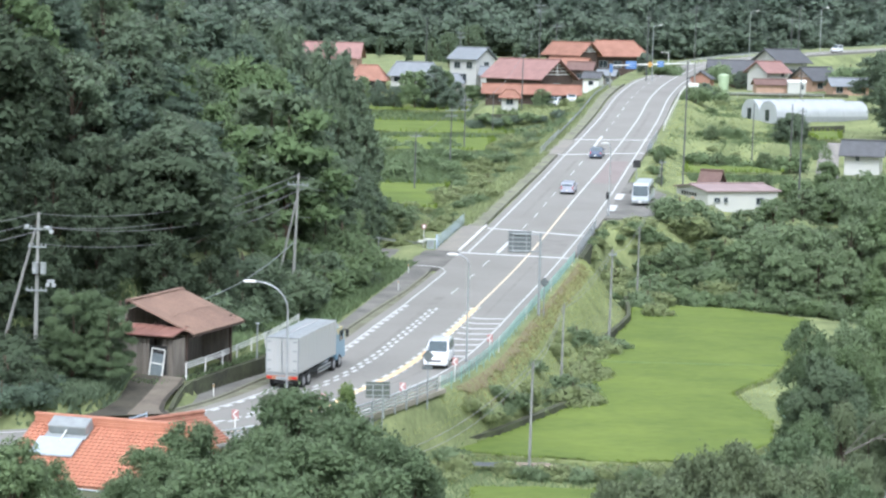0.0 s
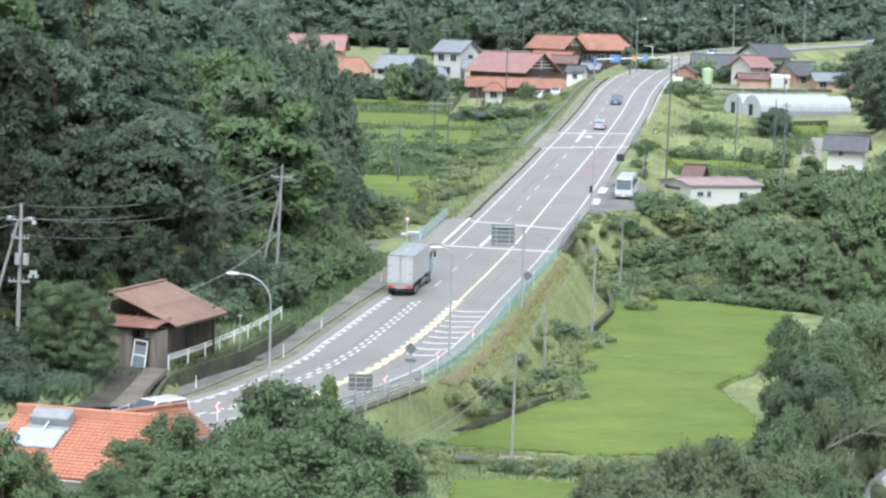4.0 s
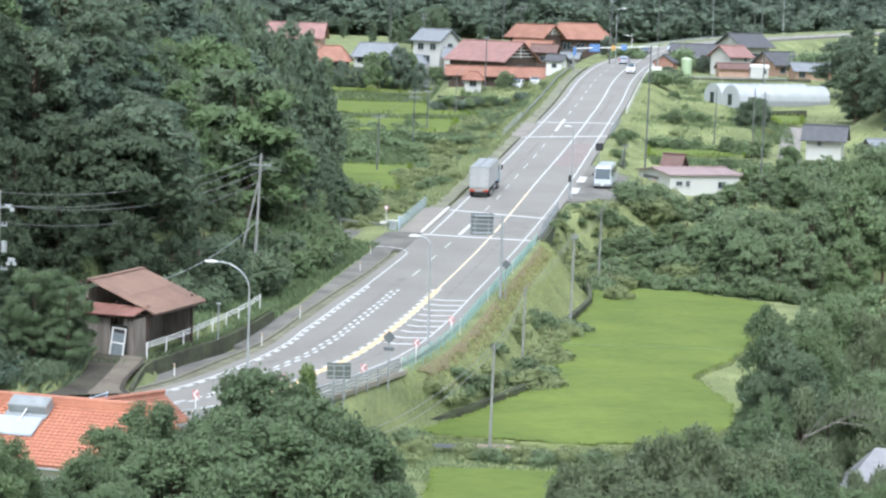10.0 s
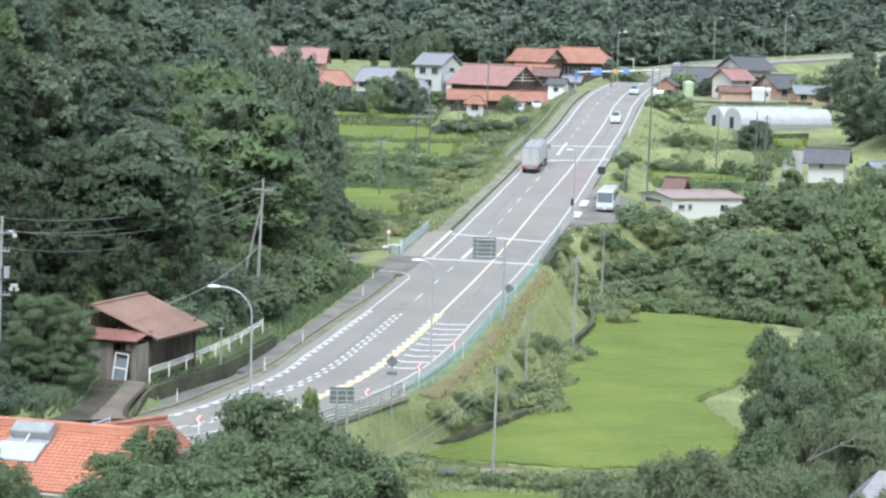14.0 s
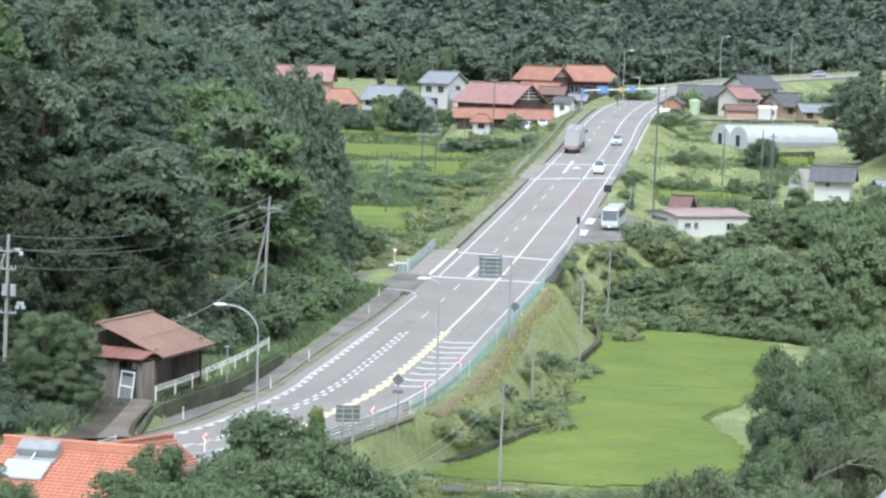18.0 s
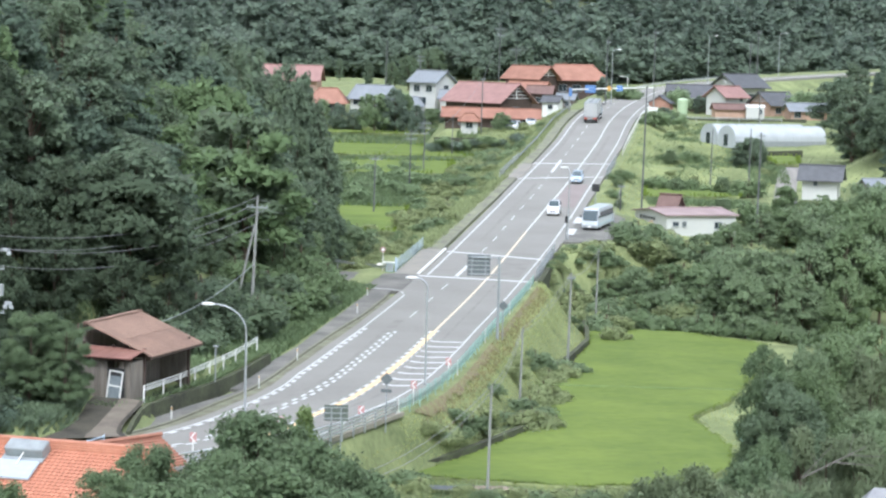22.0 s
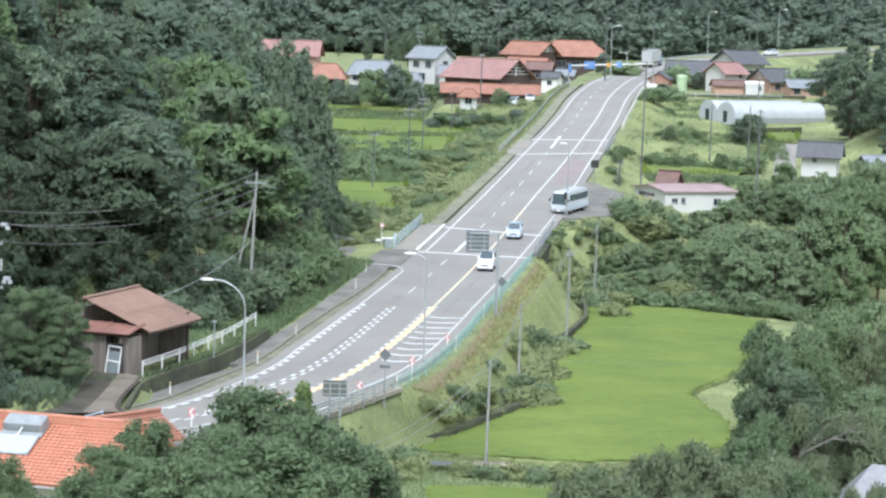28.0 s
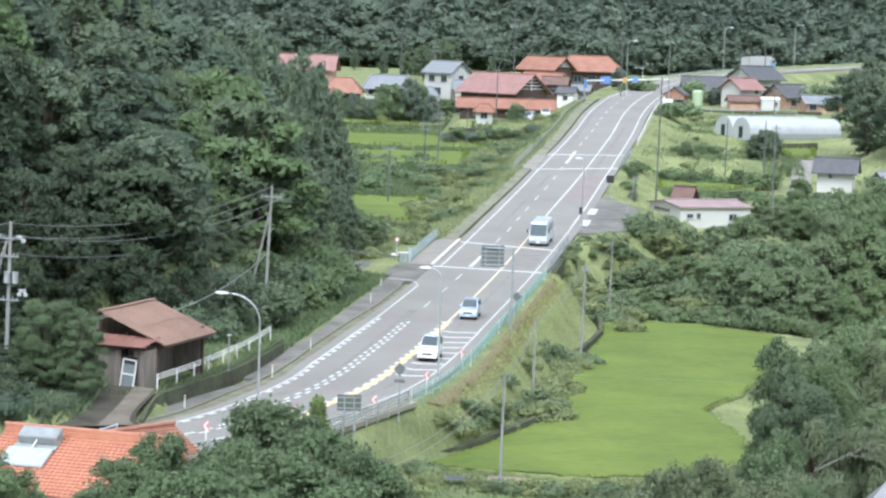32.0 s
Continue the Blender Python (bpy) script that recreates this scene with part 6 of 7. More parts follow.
def house(name, at, rz, w, d, h, rise, walls, roof, label, hip=0.0, over=.6, wins=(), ridge=None, gable=None, group=""):
    """A house whose long side faces -y before it is turned. wins: side (s, n, e, w), offset, height of the middle, width, height."""
    root = thing(name, pose(*at, 0, 0, rz), label, "shed" if "shed" in name else "house", group)
    bm = bm_new()
    outline = [(-d / 2, -.8), (d / 2, -.8), (d / 2, h), (0, h + (0 if hip else rise * .97)), (-d / 2, h)]
    prism(bm, outline if not hip else [(-d / 2, -.8), (d / 2, -.8), (d / 2, h), (-d / 2, h)], -w / 2, w / 2)
    part("wall", bm, walls, root)
    r = part("roof", roof_shape(bm_new(), w, d, h + .05, rise, over, .16, hip), roof, root)
    bm = bm_new()
    e = w / 2 + over - hip
    box(bm, (2 * e + .1, .34, .22), (0, 0, h + rise + .08), bevel=.05)
    if hip:
        drop = rise * over / (d / 2)
        for sx in (-1, 1):
            for sy in (-1, 1):
                rod(bm, (sx * e, 0, h + rise + .1), (sx * (w / 2 + over), sy * (d / 2 + over), h - drop + .1), .14, .14, 6)
    part("ridge_cap", bm, ridge or roof, r)
    if gable:
        for sx in (-1, 1):
            bm = bm_new()
            for k in range(4):
                z = h + rise * (.12 + .2 * k)
                half = d / 2 * (1 - (z - h) / rise) * .94
                box(bm, (.1, 2 * half, .12), (sx * (w / 2 + .06), 0, z))
            box(bm, (.1, .14, rise * .8), (sx * (w / 2 + .08), 0, h + rise * .42))
            part("gable_timber", bm, gable, root)
    for side, off, z, ww, hh in wins:
        where = {"s": ((off, -d / 2 - .03, z), 0), "n": ((off, d / 2 + .03, z), math.pi), "e": ((w / 2 + .03, off, z), math.pi / 2), "w": ((-w / 2 - .03, off, z), -math.pi / 2)}[side]
        window(root, ww, hh, *where)
    return root


ROW = [("s", -3, 1.6, 1.7, 1.4), ("s", 0, 1.6, 1.7, 1.4), ("s", 3, 1.6, 1.7, 1.4)]
house("farmhouse", (15.4, 426, 10.2), -43, 13.4, 9, 4.9, 3.0, WOOD_DARK, ROOF_PINK, "large timber farmhouse with a faded red tiled roof", over=.9, wins=ROW + [("e", 0, 3, 1.6, 1.2), ("s", 5.6, 1.6, 1.7, 1.4)], gable=PALE)
house("long_house", (15.4, 412, 10.1), -3, 16.5, 4.5, 2.4, 1.2, WOOD_DARK, ROOF_RED, "low dark timber house with a long orange-red roof", over=.8, wins=[("s", -5, 1.3, 1.6, 1.2), ("s", 3, 1.2, 2.4, 1.8), ("s", 6.4, 1.2, 1.4, 1.6)])
house("gate_house", (11.2, 401, 9.9), -3, 2.9, 2.6, 2.2, .9, WHITE, ROOF_RED, "small white gatehouse with a red hipped roof", hip=1.2, wins=[("s", 0, 1.3, 1.2, 1.3)])
house("farmhouse", (25.9, 476, 14.3), -40, 8.6, 6.2, 4.6, 2.1, WOOD_DARK, ROOF_RED, "farmhouse under a broad red tiled roof", over=.9, wins=ROW, gable=PALE)
house("annex", (25.2, 470, 14.2), -40, 8.8, 3, 2.6, 1.0, WOOD_DARK, ROOF_RED, "lower red tiled front roof of the back farmhouse", over=.8, wins=ROW[:2])
house("farmhouse", (35.2, 482, 15), 6, 12, 8, 3.8, 2.6, WOOD_DARK, ROOF_RED, "red tiled farmhouse at the foot of the wood", hip=3, over=.9, wins=ROW)
house("town_house", (5, 452, 12.4), -38, 6.5, 6, 5.4, 1.9, WHITE, ROOF_PALE, "two-storey white house with a pale grey tiled roof", over=.6, wins=[("e", .3, 3.9, 1.5, 1.3), ("s", -1.4, 3.9, 1.4, 1.2), ("s", 1.6, 3.9, 1.4, 1.2), ("s", 0, 1.4, 1.8, 1.5)])
house("annex", (9.3, 447, 12.4), -10, 4.6, 4.4, 2.4, 1.3, WHITE, ROOF_PALE, "low white annex with a pale grey roof", wins=[("s", 0, 1.3, 1.5, 1.2)])
house("house", (-6.4, 456, 11.8), -4, 9, 6, 2.5, 2.2, WHITE, ROOF_PALE, "low house with a pale blue-grey roof", hip=1.6, over=.7, wins=ROW[:2])
house("house", (.3, 447, 11.2), 4, 5, 4.5, 2, 1.4, WHITE, ROOF_PALE, "small white house with a grey roof", hip=1.2, over=.6, wins=[("s", 0, 1, 1.6, 1)])
house("house", (-23.5, 472, 14.6), -6, 11, 7, 2.8, 2.5, CLAY_WALL, ROOF_PINK, "low house with a faded red roof by the wood", over=.8, wins=ROW)
house("house", (-15.4, 451, 11.2), -3, 6.4, 5, 2.4, 2.2, WOOD_DARK, ROOF_RED, "small dark house with a red hipped roof", hip=2.2, over=.8, wins=[("s", 0, 1.3, 1.8, 1.3)])
house("house", (57.6, 457, 13), -4, 9.5, 7, 3, 2.2, WOOD_DARK, ROOF_GREY, "dark house with a broad grey tiled roof", over=.9, wins=ROW)
house("storehouse", (62.6, 446, 12.4), 40, 6, 5, 4.2, 1.7, WHITE, ROOF_PINK, "white plastered storehouse with a faded red roof", over=.7, gable=None, wins=[("s", 1.5, 3.4, .9, .8)])
house("lean_to", (62.6, 439.6, 12.2), 8, 6.8, 2.6, 2, .8, CLAY_WALL, ROOF_BROWN, "clay-walled lean-to with a brown roof", over=.4)
house("house", (68.6, 470, 14.2), 40, 8.6, 6.4, 4.2, 2.1, WHITE, ROOF_GREY, "white house with a grey gabled roof", over=1, gable=PALE, wins=ROW[:2])
house("wooden_shed", (49.3, 441, 12.3), 70, 3.2, 4, 2.7, 1.2, BRICK_WALL, ROOF_GREY, "small reddish boarded shed", over=.35)
house("house", (72.5, 450, 12.4), 38, 7.5, 5.6, 2.9, 2, CLAY_WALL, ROOF_GREY, "clay-coloured house with a grey tiled roof", over=.8, wins=[("s", -1.5, 1.4, 1.5, 1.1), ("s", 2, 1.4, 1.5, 1.1)], gable=PALE)
house("house", (77, 439, 12.3), 6, 7, 5, 2, 1.2, CLAY_WALL, ROOF_PALE, "low clay-coloured house with a pale roof", over=.6, wins=[("s", -2.2, 1.1, 1.3, 1.2)])
house("white_cabin", (67, 437.5, 12.2), -4, 3.4, 2.2, 2.4, .25, WHITE, PALE, "white prefabricated storage cabin", over=.1, wins=[("s", 1, 1.5, .6, .8)])
house("white_house", (56.7, 308.5, 6.15), -16, 4.7, 4.4, 2.35, 1.45, WHITE, ROOF_GREY, "white house with a grey tiled roof behind the trees", over=.75, wins=[("s", -.6, 1.7, .5, 1.0), ("e", 0, 1.6, 1, .9)])
house("storage_shed", (65.6, 314, 5.7), 6, 4, 4, 1.6, .7, WOOD_OLD, ROOF_PALE, "low shed with a pale sheet roof behind the trees", over=.4, wins=[("s", 0, 1, 1, .7)])
house("restaurant", (36.06, 290.4, 1.7), 20, 9.8, 9, 2.75, .5, WHITE, ROOF_MAROON, "low white roadside building with a faded maroon sheet roof", over=.35, wins=[("s", -3.6, 1.6, .8, .5), ("s", -2.4, 1.6, .5, .6), ("s", 2.4, 1.4, 1, .8)])
house("wooden_hut", (35.1, 298.6, 3.1), -35, 2.3, 2.3, 1.3, 1.7, WOOD_DARK, ROOF_BROWN, "dark hut with a steep brown roof", over=.5)
house("shed", (26.6, 452, 13.2), -12, 4.6, 4, 2.9, 1.2, WOOD_DARK, ROOF_BROWN, "dark shed with a brown sheet roof behind the farmhouse", over=.5, wins=[("s", 0, 1.4, 1.2, .9)])
house("shed", (28.2, 440, 12.4), -20, 3.2, 3, 2.3, .9, PALE, ROOF_GREY, "small pale shed with a grey roof by the road", over=.4, wins=[("s", 0, 1.2, .9, .8)])
house("shed", (31.4, 447, 12.9), -16, 3.4, 3, 2.2, .9, WOOD_OLD, ROOF_PALE, "weathered shed with a pale grey roof by the road", over=.4, wins=[("s", .4, 1.2, .8, .8)])

# ---- vehicles: each looks along +y, its middle over the origin ----
def wheel(parent, x, y, r, w=.22):
    bm = bm_new()
    bmesh.ops.create_cone(bm, cap_ends=True, segments=20, radius1=r, radius2=r, depth=w, matrix=Matrix.Rotation(math.pi / 2, 4, "Y"))
    t = part("wheel", bm, RUBBER, parent)
    t.location = (x, y, r)
    sx = 1 if x > 0 else -1
    bm = bm_new()
    bmesh.ops.create_cone(bm, cap_ends=True, segments=16, radius1=r * .62, radius2=r * .5, depth=.03, matrix=Matrix.Translation((sx * (w / 2 + .012), 0, 0)) @ Matrix.Rotation(sx * math.pi / 2, 4, "Y"))
    part("rim", bm, RIM, t)
    return t


def shell(bm, outline, wide, narrow, z0, z1):
    """A body drawn out across its width along a side outline; it leans in above z0 up to z1."""
    prism(bm, outline, -wide / 2, wide / 2)
    for v in bm.verts:
        k = min(1, max(0, (v.co.z - z0) / (z1 - z0)))
        v.co.x *= 1 + (narrow / wide - 1) * k
    return bm


def car(name, label, paint, length, width, height, style, wheel_r=.3):
    """style: 'van', 'mpv', 'kei' or 'sedan'."""
    root = thing(name, Matrix(), label, "van" if name in ("van", "minivan") else "car")
    f, r, h = length / 2, -length / 2, height
    if style == "sedan":
        side = [(r, .35), (r, .8), (r + .12, .92), (r + .75, .98), (r + 1.25, h), (f - 2.15, h), (f - 1.25, .98), (f - .15, .78), (f, .6), (f, .3)]
        glass_z = .98
    elif style == "kei":
        side = [(r, .35), (r, .95), (r + .1, h - .1), (r + .3, h), (f - 1.5, h), (f - .85, 1.0), (f - .12, .85), (f, .65), (f, .3)]
        glass_z = 1.02
    else:
        side = [(r, .35), (r, 1.0), (r + .08, h - .15), (r + .3, h), (f - 1.15, h), (f - .5, 1.12), (f - .06, .92), (f, .6), (f, .3)]
        glass_z = 1.15
    if style == "mpv":
        side = [(r, .35), (r, 1.0), (r + .12, h - .25), (r + .42, h), (f - 1.75, h - .02), (f - .92, 1.1), (f - .18, .86), (f, .62), (f, .28)]
        glass_z = 1.1
    bm = shell(bm_new(), side, width, width * .84, glass_z - .1, h)
    bmesh.ops.bevel(bm, geom=list(bm.edges), offset=.06, segments=2, affect="EDGES")
    part("body", bm, paint, root, soft=False)
    n = width * .43
    rear_low = (side[3] if style == "sedan" else (r + .03, glass_z))
    slope_hi, slope_lo = (side[5], side[6]) if style == "sedan" else (side[4], side[5])

    def pane(pts, label=""):
        bm = bm_new()
        v = [bm.verts.new(p) for p in pts]
        bm.faces.new(v)
        g = bmesh.ops.extrude_face_region(bm, geom=list(bm.faces))
        nrm = (Vector(pts[1]) - Vector(pts[0])).cross(Vector(pts[2]) - Vector(pts[0])).normalized()
        bmesh.ops.translate(bm, verts=[x for x in g["geom"] if isinstance(x, bmesh.types.BMVert)], vec=nrm * .02)
        bmesh.ops.recalc_face_normals(bm, faces=bm.faces)
        return part("window_pane", bm, CAR_GLASS, root)
    (ya, za), (yb, zb) = slope_hi, slope_lo
    lo, hi = .05, .94
    at = lambda k: (yb + (ya - yb) * k + .02, zb + (za - zb) * k + .03)
    y0, z0 = at(lo)
    y1, z1 = at(hi)
    pane([(-n * .98, y0, z0), (n * .98, y0, z0), (n * .88, y1, z1), (-n * .88, y1, z1)])
    if style == "sedan":
        ra, rb = side[4], side[3]
        pane([(n * .9, rb[0] + .06, rb[1] + .06), (-n * .9, rb[0] + .06, rb[1] + .06), (-n * .85, ra[0] - .1, ra[1] - .05), (n * .85, ra[0] - .1, ra[1] - .05)])
    else:
        pane([(n * .9, r - .005, glass_z + .03), (-n * .9, r - .005, glass_z + .03), (-n * .82, r + .075, h - .2), (n * .82, r + .075, h - .2)])
    back = r + (.95 if style == "sedan" else .3)
    front = (slope_lo[0] - .35)
    for sx in (-1, 1):
        for a, b in ((back, (back + front) / 2 - .04), ((back + front) / 2 + .04, front)):
            lo_x, hi_x = sx * (width / 2 - .005), sx * (width * .43 + .025)
            top_a = a + (.35 if style == "sedan" and a == back else .06)
            top_b = b - (.42 if b == front else 0)
            pts = [(lo_x, a, glass_z + .02), (lo_x, b, glass_z + .02), (hi_x, top_b, h - .14), (hi_x, top_a, h - .14)]
            pane(pts if sx > 0 else pts[::-1])
        part("headlamp", box(bm_new(), (.3, .1, .16), (sx * width * .36, f - .04, .72), bevel=.03), CLEAR, root)
        part("tail_lamp", box(bm_new(), (.14, .06, .4 if style != "sedan" else .16), (sx * width * .42, r - .005, .85), bevel=.02), TAIL, root)
        part("door_mirror", box(bm_new(), (.17, .1, .13), (sx * (width / 2 + .08), front - .02, glass_z + .1), bevel=.03), paint, root)
        for y in (f - .75, r + .72):
            wheel(root, sx * (width / 2 - .11), y, wheel_r)
    part("bumper", box(bm_new(), (width * .97, .12, .24), (0, f + .01, .42), bevel=.04), paint, root)
    part("bumper", box(bm_new(), (width * .97, .12, .24), (0, r - .01, .42), bevel=.04), paint, root)
    part("grille", box(bm_new(), (width * (.86 if wheel_r < .3 and style == "van" else .5), .05, .26 if style == "van" else .13), (0, f + .045, .5 if style == "van" else .62), bevel=.02), BLACK, root)
    part("number_plate", box(bm_new(), (.33, .03, .165), (0, f + .075, .42)), PALE, root)
    part("number_plate", box(bm_new(), (.33, .03, .165), (0, r - .075, .5)), PALE, root)
    part("underside", box(bm_new(), (width * .9, length * .93, .16), (0, 0, .27)), BLACK, root)
    return root


def truck():
    root = thing("truck", Matrix(), "large white box truck with a light blue cab", "truck")
    part("cargo_box", box(bm_new(), (2.46, 9.4, 2.36), (0, -1.25, 2.27), bevel=.03), TRUCK_BOX, root)
    part("roof_panel", box(bm_new(), (2.4, 9.34, .02), (0, -1.25, 3.452)), STEEL_DULL, root, "grey roof panel")
    for x0 in (-.62, .62):
        part("roof_strip", box(bm_new(), (.34 if x0 < 0 else .16, 9.2, .02), (x0 * .25 if x0 < 0 else .9, -1.25, 3.475)), CAR_WHITE, root, "white strip on the roof")
    for i in range(4):
        door = part("rear_door", box(bm_new(), (.57, .05, 2.16), (-.915 + .61 * i, -5.98, 2.27), bevel=.012), TRUCK_BOX, root, "white rear door panel")
        for z in (1.35, 1.95, 2.6, 3.2):
            if i in (0, 3):
                part("hinge", box(bm_new(), (.26, .05, .09), (-.99 + .66 * i * 1.0, -6.03, z)), STEEL_DULL, door)
    for x in (-.33, .33, -.05, .05):
        part("locking_bar", rod(bm_new(), (x, -6.04, 1.2), (x, -6.04, 3.33), .022), STEEL, root)
    bm = bm_new()
    for x in (-1.22, 1.22):
        box(bm, (.07, .1, 2.4), (x, -5.97, 2.27))
    for z in (1.11, 3.45):
        box(bm, (2.5, .1, .07), (0, -5.97, z))
    part("rear_frame", bm, STEEL_DULL, root)
    for i in range(14):
        part("side_rib", box(bm_new(), (.02, .05, 2.1), (1.24, -5.5 + .65 * i, 2.35)), TRUCK_BOX, root)
    part("chassis", box(bm_new(), (.9, 10.6, .3), (0, -.5, .85)), BLACK, root)
    part("rear_bumper", box(bm_new(), (2.4, .14, .26), (0, -5.96, .82), bevel=.02), ORANGE_PAINT, root, "orange-red rear bumper")
    part("rear_sill", box(bm_new(), (2.44, .12, .16), (0, -5.94, 1.02)), STEEL_DULL, root, "dull grey sill")
    part("number_plate", box(bm_new(), (.9, .05, .22), (0, -6.05, .8)), STEEL_DULL, root)
    part("underrun_bar", box(bm_new(), (1.5, .1, .14), (.1, -5.9, .52)), BLACK, root)
    for x in (-.95, .95):
        part("tail_lamp", box(bm_new(), (.4, .06, .13), (x, -6.05, .83), bevel=.02), TAIL, root)
    for sx in (-1, 1):
        part("side_guard", box(bm_new(), (.05, 3.2, .1), (sx * 1.2, .5, .7)), STEEL, root)
        part("side_guard", box(bm_new(), (.05, 3.2, .1), (sx * 1.2, .5, .48)), STEEL, root)
        for y in (-4.6, -3.4, 2.9, 4.4):
            wheel(root, sx * 1.07, y, .48, .3)
    outline = [(3.65, .6), (3.65, 2.75), (4.0, 2.85), (5.55, 2.75), (5.85, 1.7), (5.95, .6)]
    bm = shell(bm_new(), outline, 2.42, 2.26, 1.7, 2.85)
    bmesh.ops.bevel(bm, geom=list(bm.edges), offset=.06, segments=2, affect="EDGES")
    part("cab", bm, TRUCK_BLUE, root, "light blue cab")
    part("cab_upper", box(bm_new(), (2.3, 1.7, .75), (0, 4.62, 2.42), bevel=.1), mat("pale_yellow_paint", (.55, .48, .26), .4, vary=.05, bump=0, coat=.3), root, "pale yellow upper part of the cab")
    part("wind_deflector", prism(bm_new(), [(3.7, 2.8), (4.9, 2.84), (3.8, 3.35)], -1.0, 1.0), CAR_WHITE, root)
    for sx in (-1, 1):
        part("window_pane", box(bm_new(), (.04, .95, .7), (sx * 1.17, 4.95, 2.2)), CAR_GLASS, root)
        mirror = part("door_mirror", box(bm_new(), (.22, .12, .5), (sx * 1.42, 5.75, 2.25), bevel=.04), BLACK, root)
        part("mirror_arm", rod(bm_new(), (sx * 1.1, 5.6, 2.55), (sx * 1.4, 5.75, 2.5), .03), BLACK, mirror)
    part("windscreen", box(bm_new(), (2.05, .05, .85), (0, 5.74, 2.2), Matrix.Rotation(.28, 4, "X")), CAR_GLASS, root)
    for ob in root.children_recursive:
        if ob.name.startswith("wheel"):
            ob.location.x *= .92
        elif not ob.name.startswith("rim"):
            ob.data.transform(Matrix.Diagonal((.92, 1, 1.04, 1)))
    return root


def minibus():
    root = thing("minibus", Matrix(), "white minibus with a pale blue-grey lower body", "bus")
    w, f, r = 2.05, 3.3, -3.3
    side = [(r, .4), (r, 1.3), (r + .12, 2.5), (r + .35, 2.65), (f - .75, 2.65), (f - .42, 2.5), (f - .06, 1.3), (f, 1.1), (f, .35)]
    bm = shell(bm_new(), side, w, w * .9, 1.3, 2.65)
    bmesh.ops.bevel(bm, geom=list(bm.edges), offset=.08, segments=2, affect="EDGES")
    part("body", bm, BUS_PAINT, root)
    part("lower_band", box(bm_new(), (w + .02, 6.5, .38), (0, 0, .72), bevel=.02), mat("pale_blue_grey_paint", (.5, .58, .64), .35, vary=.05, bump=0, coat=.4), root, "pale blue-grey band")
    part("windscreen", box(bm_new(), (1.8, .05, 1.25), (0, f - .175, 1.8), Matrix.Rotation(.29, 4, "X"), bevel=.02), CAR_GLASS, root)
    part("rear_window", box(bm_new(), (1.5, .05, .7), (0, r + .03, 1.9), Matrix.Rotation(-.1, 4, "X")), CAR_GLASS, root)
    for sx in (-1, 1):
        for i in range(5):
            part("window_pane", box(bm_new(), (.05, 1.0, .72), (sx * .975, -2.55 + 1.1 * i, 1.86), Matrix.Rotation(-sx * .075, 4, "Y")), CAR_GLASS, root)
        part("headlamp", box(bm_new(), (.32, .06, .2), (sx * .74, f + .0, .85), bevel=.04), CLEAR, root)
        part("tail_lamp", box(bm_new(), (.14, .05, .4), (sx * .9, r - .005, 1.0)), TAIL, root)
        m = part("door_mirror", box(bm_new(), (.16, .1, .32), (sx * 1.18, f + .02, 1.7), bevel=.03), BLACK, root)
        part("mirror_arm", rod(bm_new(), (sx * .95, f - .15, 1.95), (sx * 1.16, f, 1.85), .02), BLACK, m)
        for y in (2.1, -1.85):
            wheel(root, sx * .9, y, .37, .24)
    part("bumper", box(bm_new(), (w, .14, .3), (0, f + .02, .48), bevel=.04), STEEL_DULL, root)
    part("bumper", box(bm_new(), (w, .14, .3), (0, r - .02, .48), bevel=.04), STEEL_DULL, root)
    part("number_plate", box(bm_new(), (.4, .03, .2), (0, f + .1, .48)), PALE, root)
    part("underside", box(bm_new(), (1.8, 6.2, .2), (0, 0, .32)), BLACK, root)
    return root


TRUCK = truck()
WHITE_MINIVAN = car("minivan", "white minivan driving towards the viewer", CAR_WHITE, 4.5, 1.7, 1.85, "mpv", .33)
SILVER_CAR = car("car", "silver-blue small car driving away", CAR_SILVER, 3.9, 1.68, 1.5, "kei")
DARK_CAR = car("car", "dark blue sedan driving away", CAR_DARK, 4.5, 1.72, 1.45, "sedan")
WHITE_VAN = car("van", "white kei-size van driving towards the viewer", CAR_WHITE, 3.4, 1.48, 1.8, "mpv", .28)
BLUE_CAR = car("car", "light blue small hatchback driving towards the viewer", CAR_BLUE, 3.4, 1.5, 1.62, "kei", .28)
FAR_CAR = car("car", "small white car on the far road", CAR_WHITE, 4.2, 1.7, 1.5, "sedan")
MINIBUS = minibus()


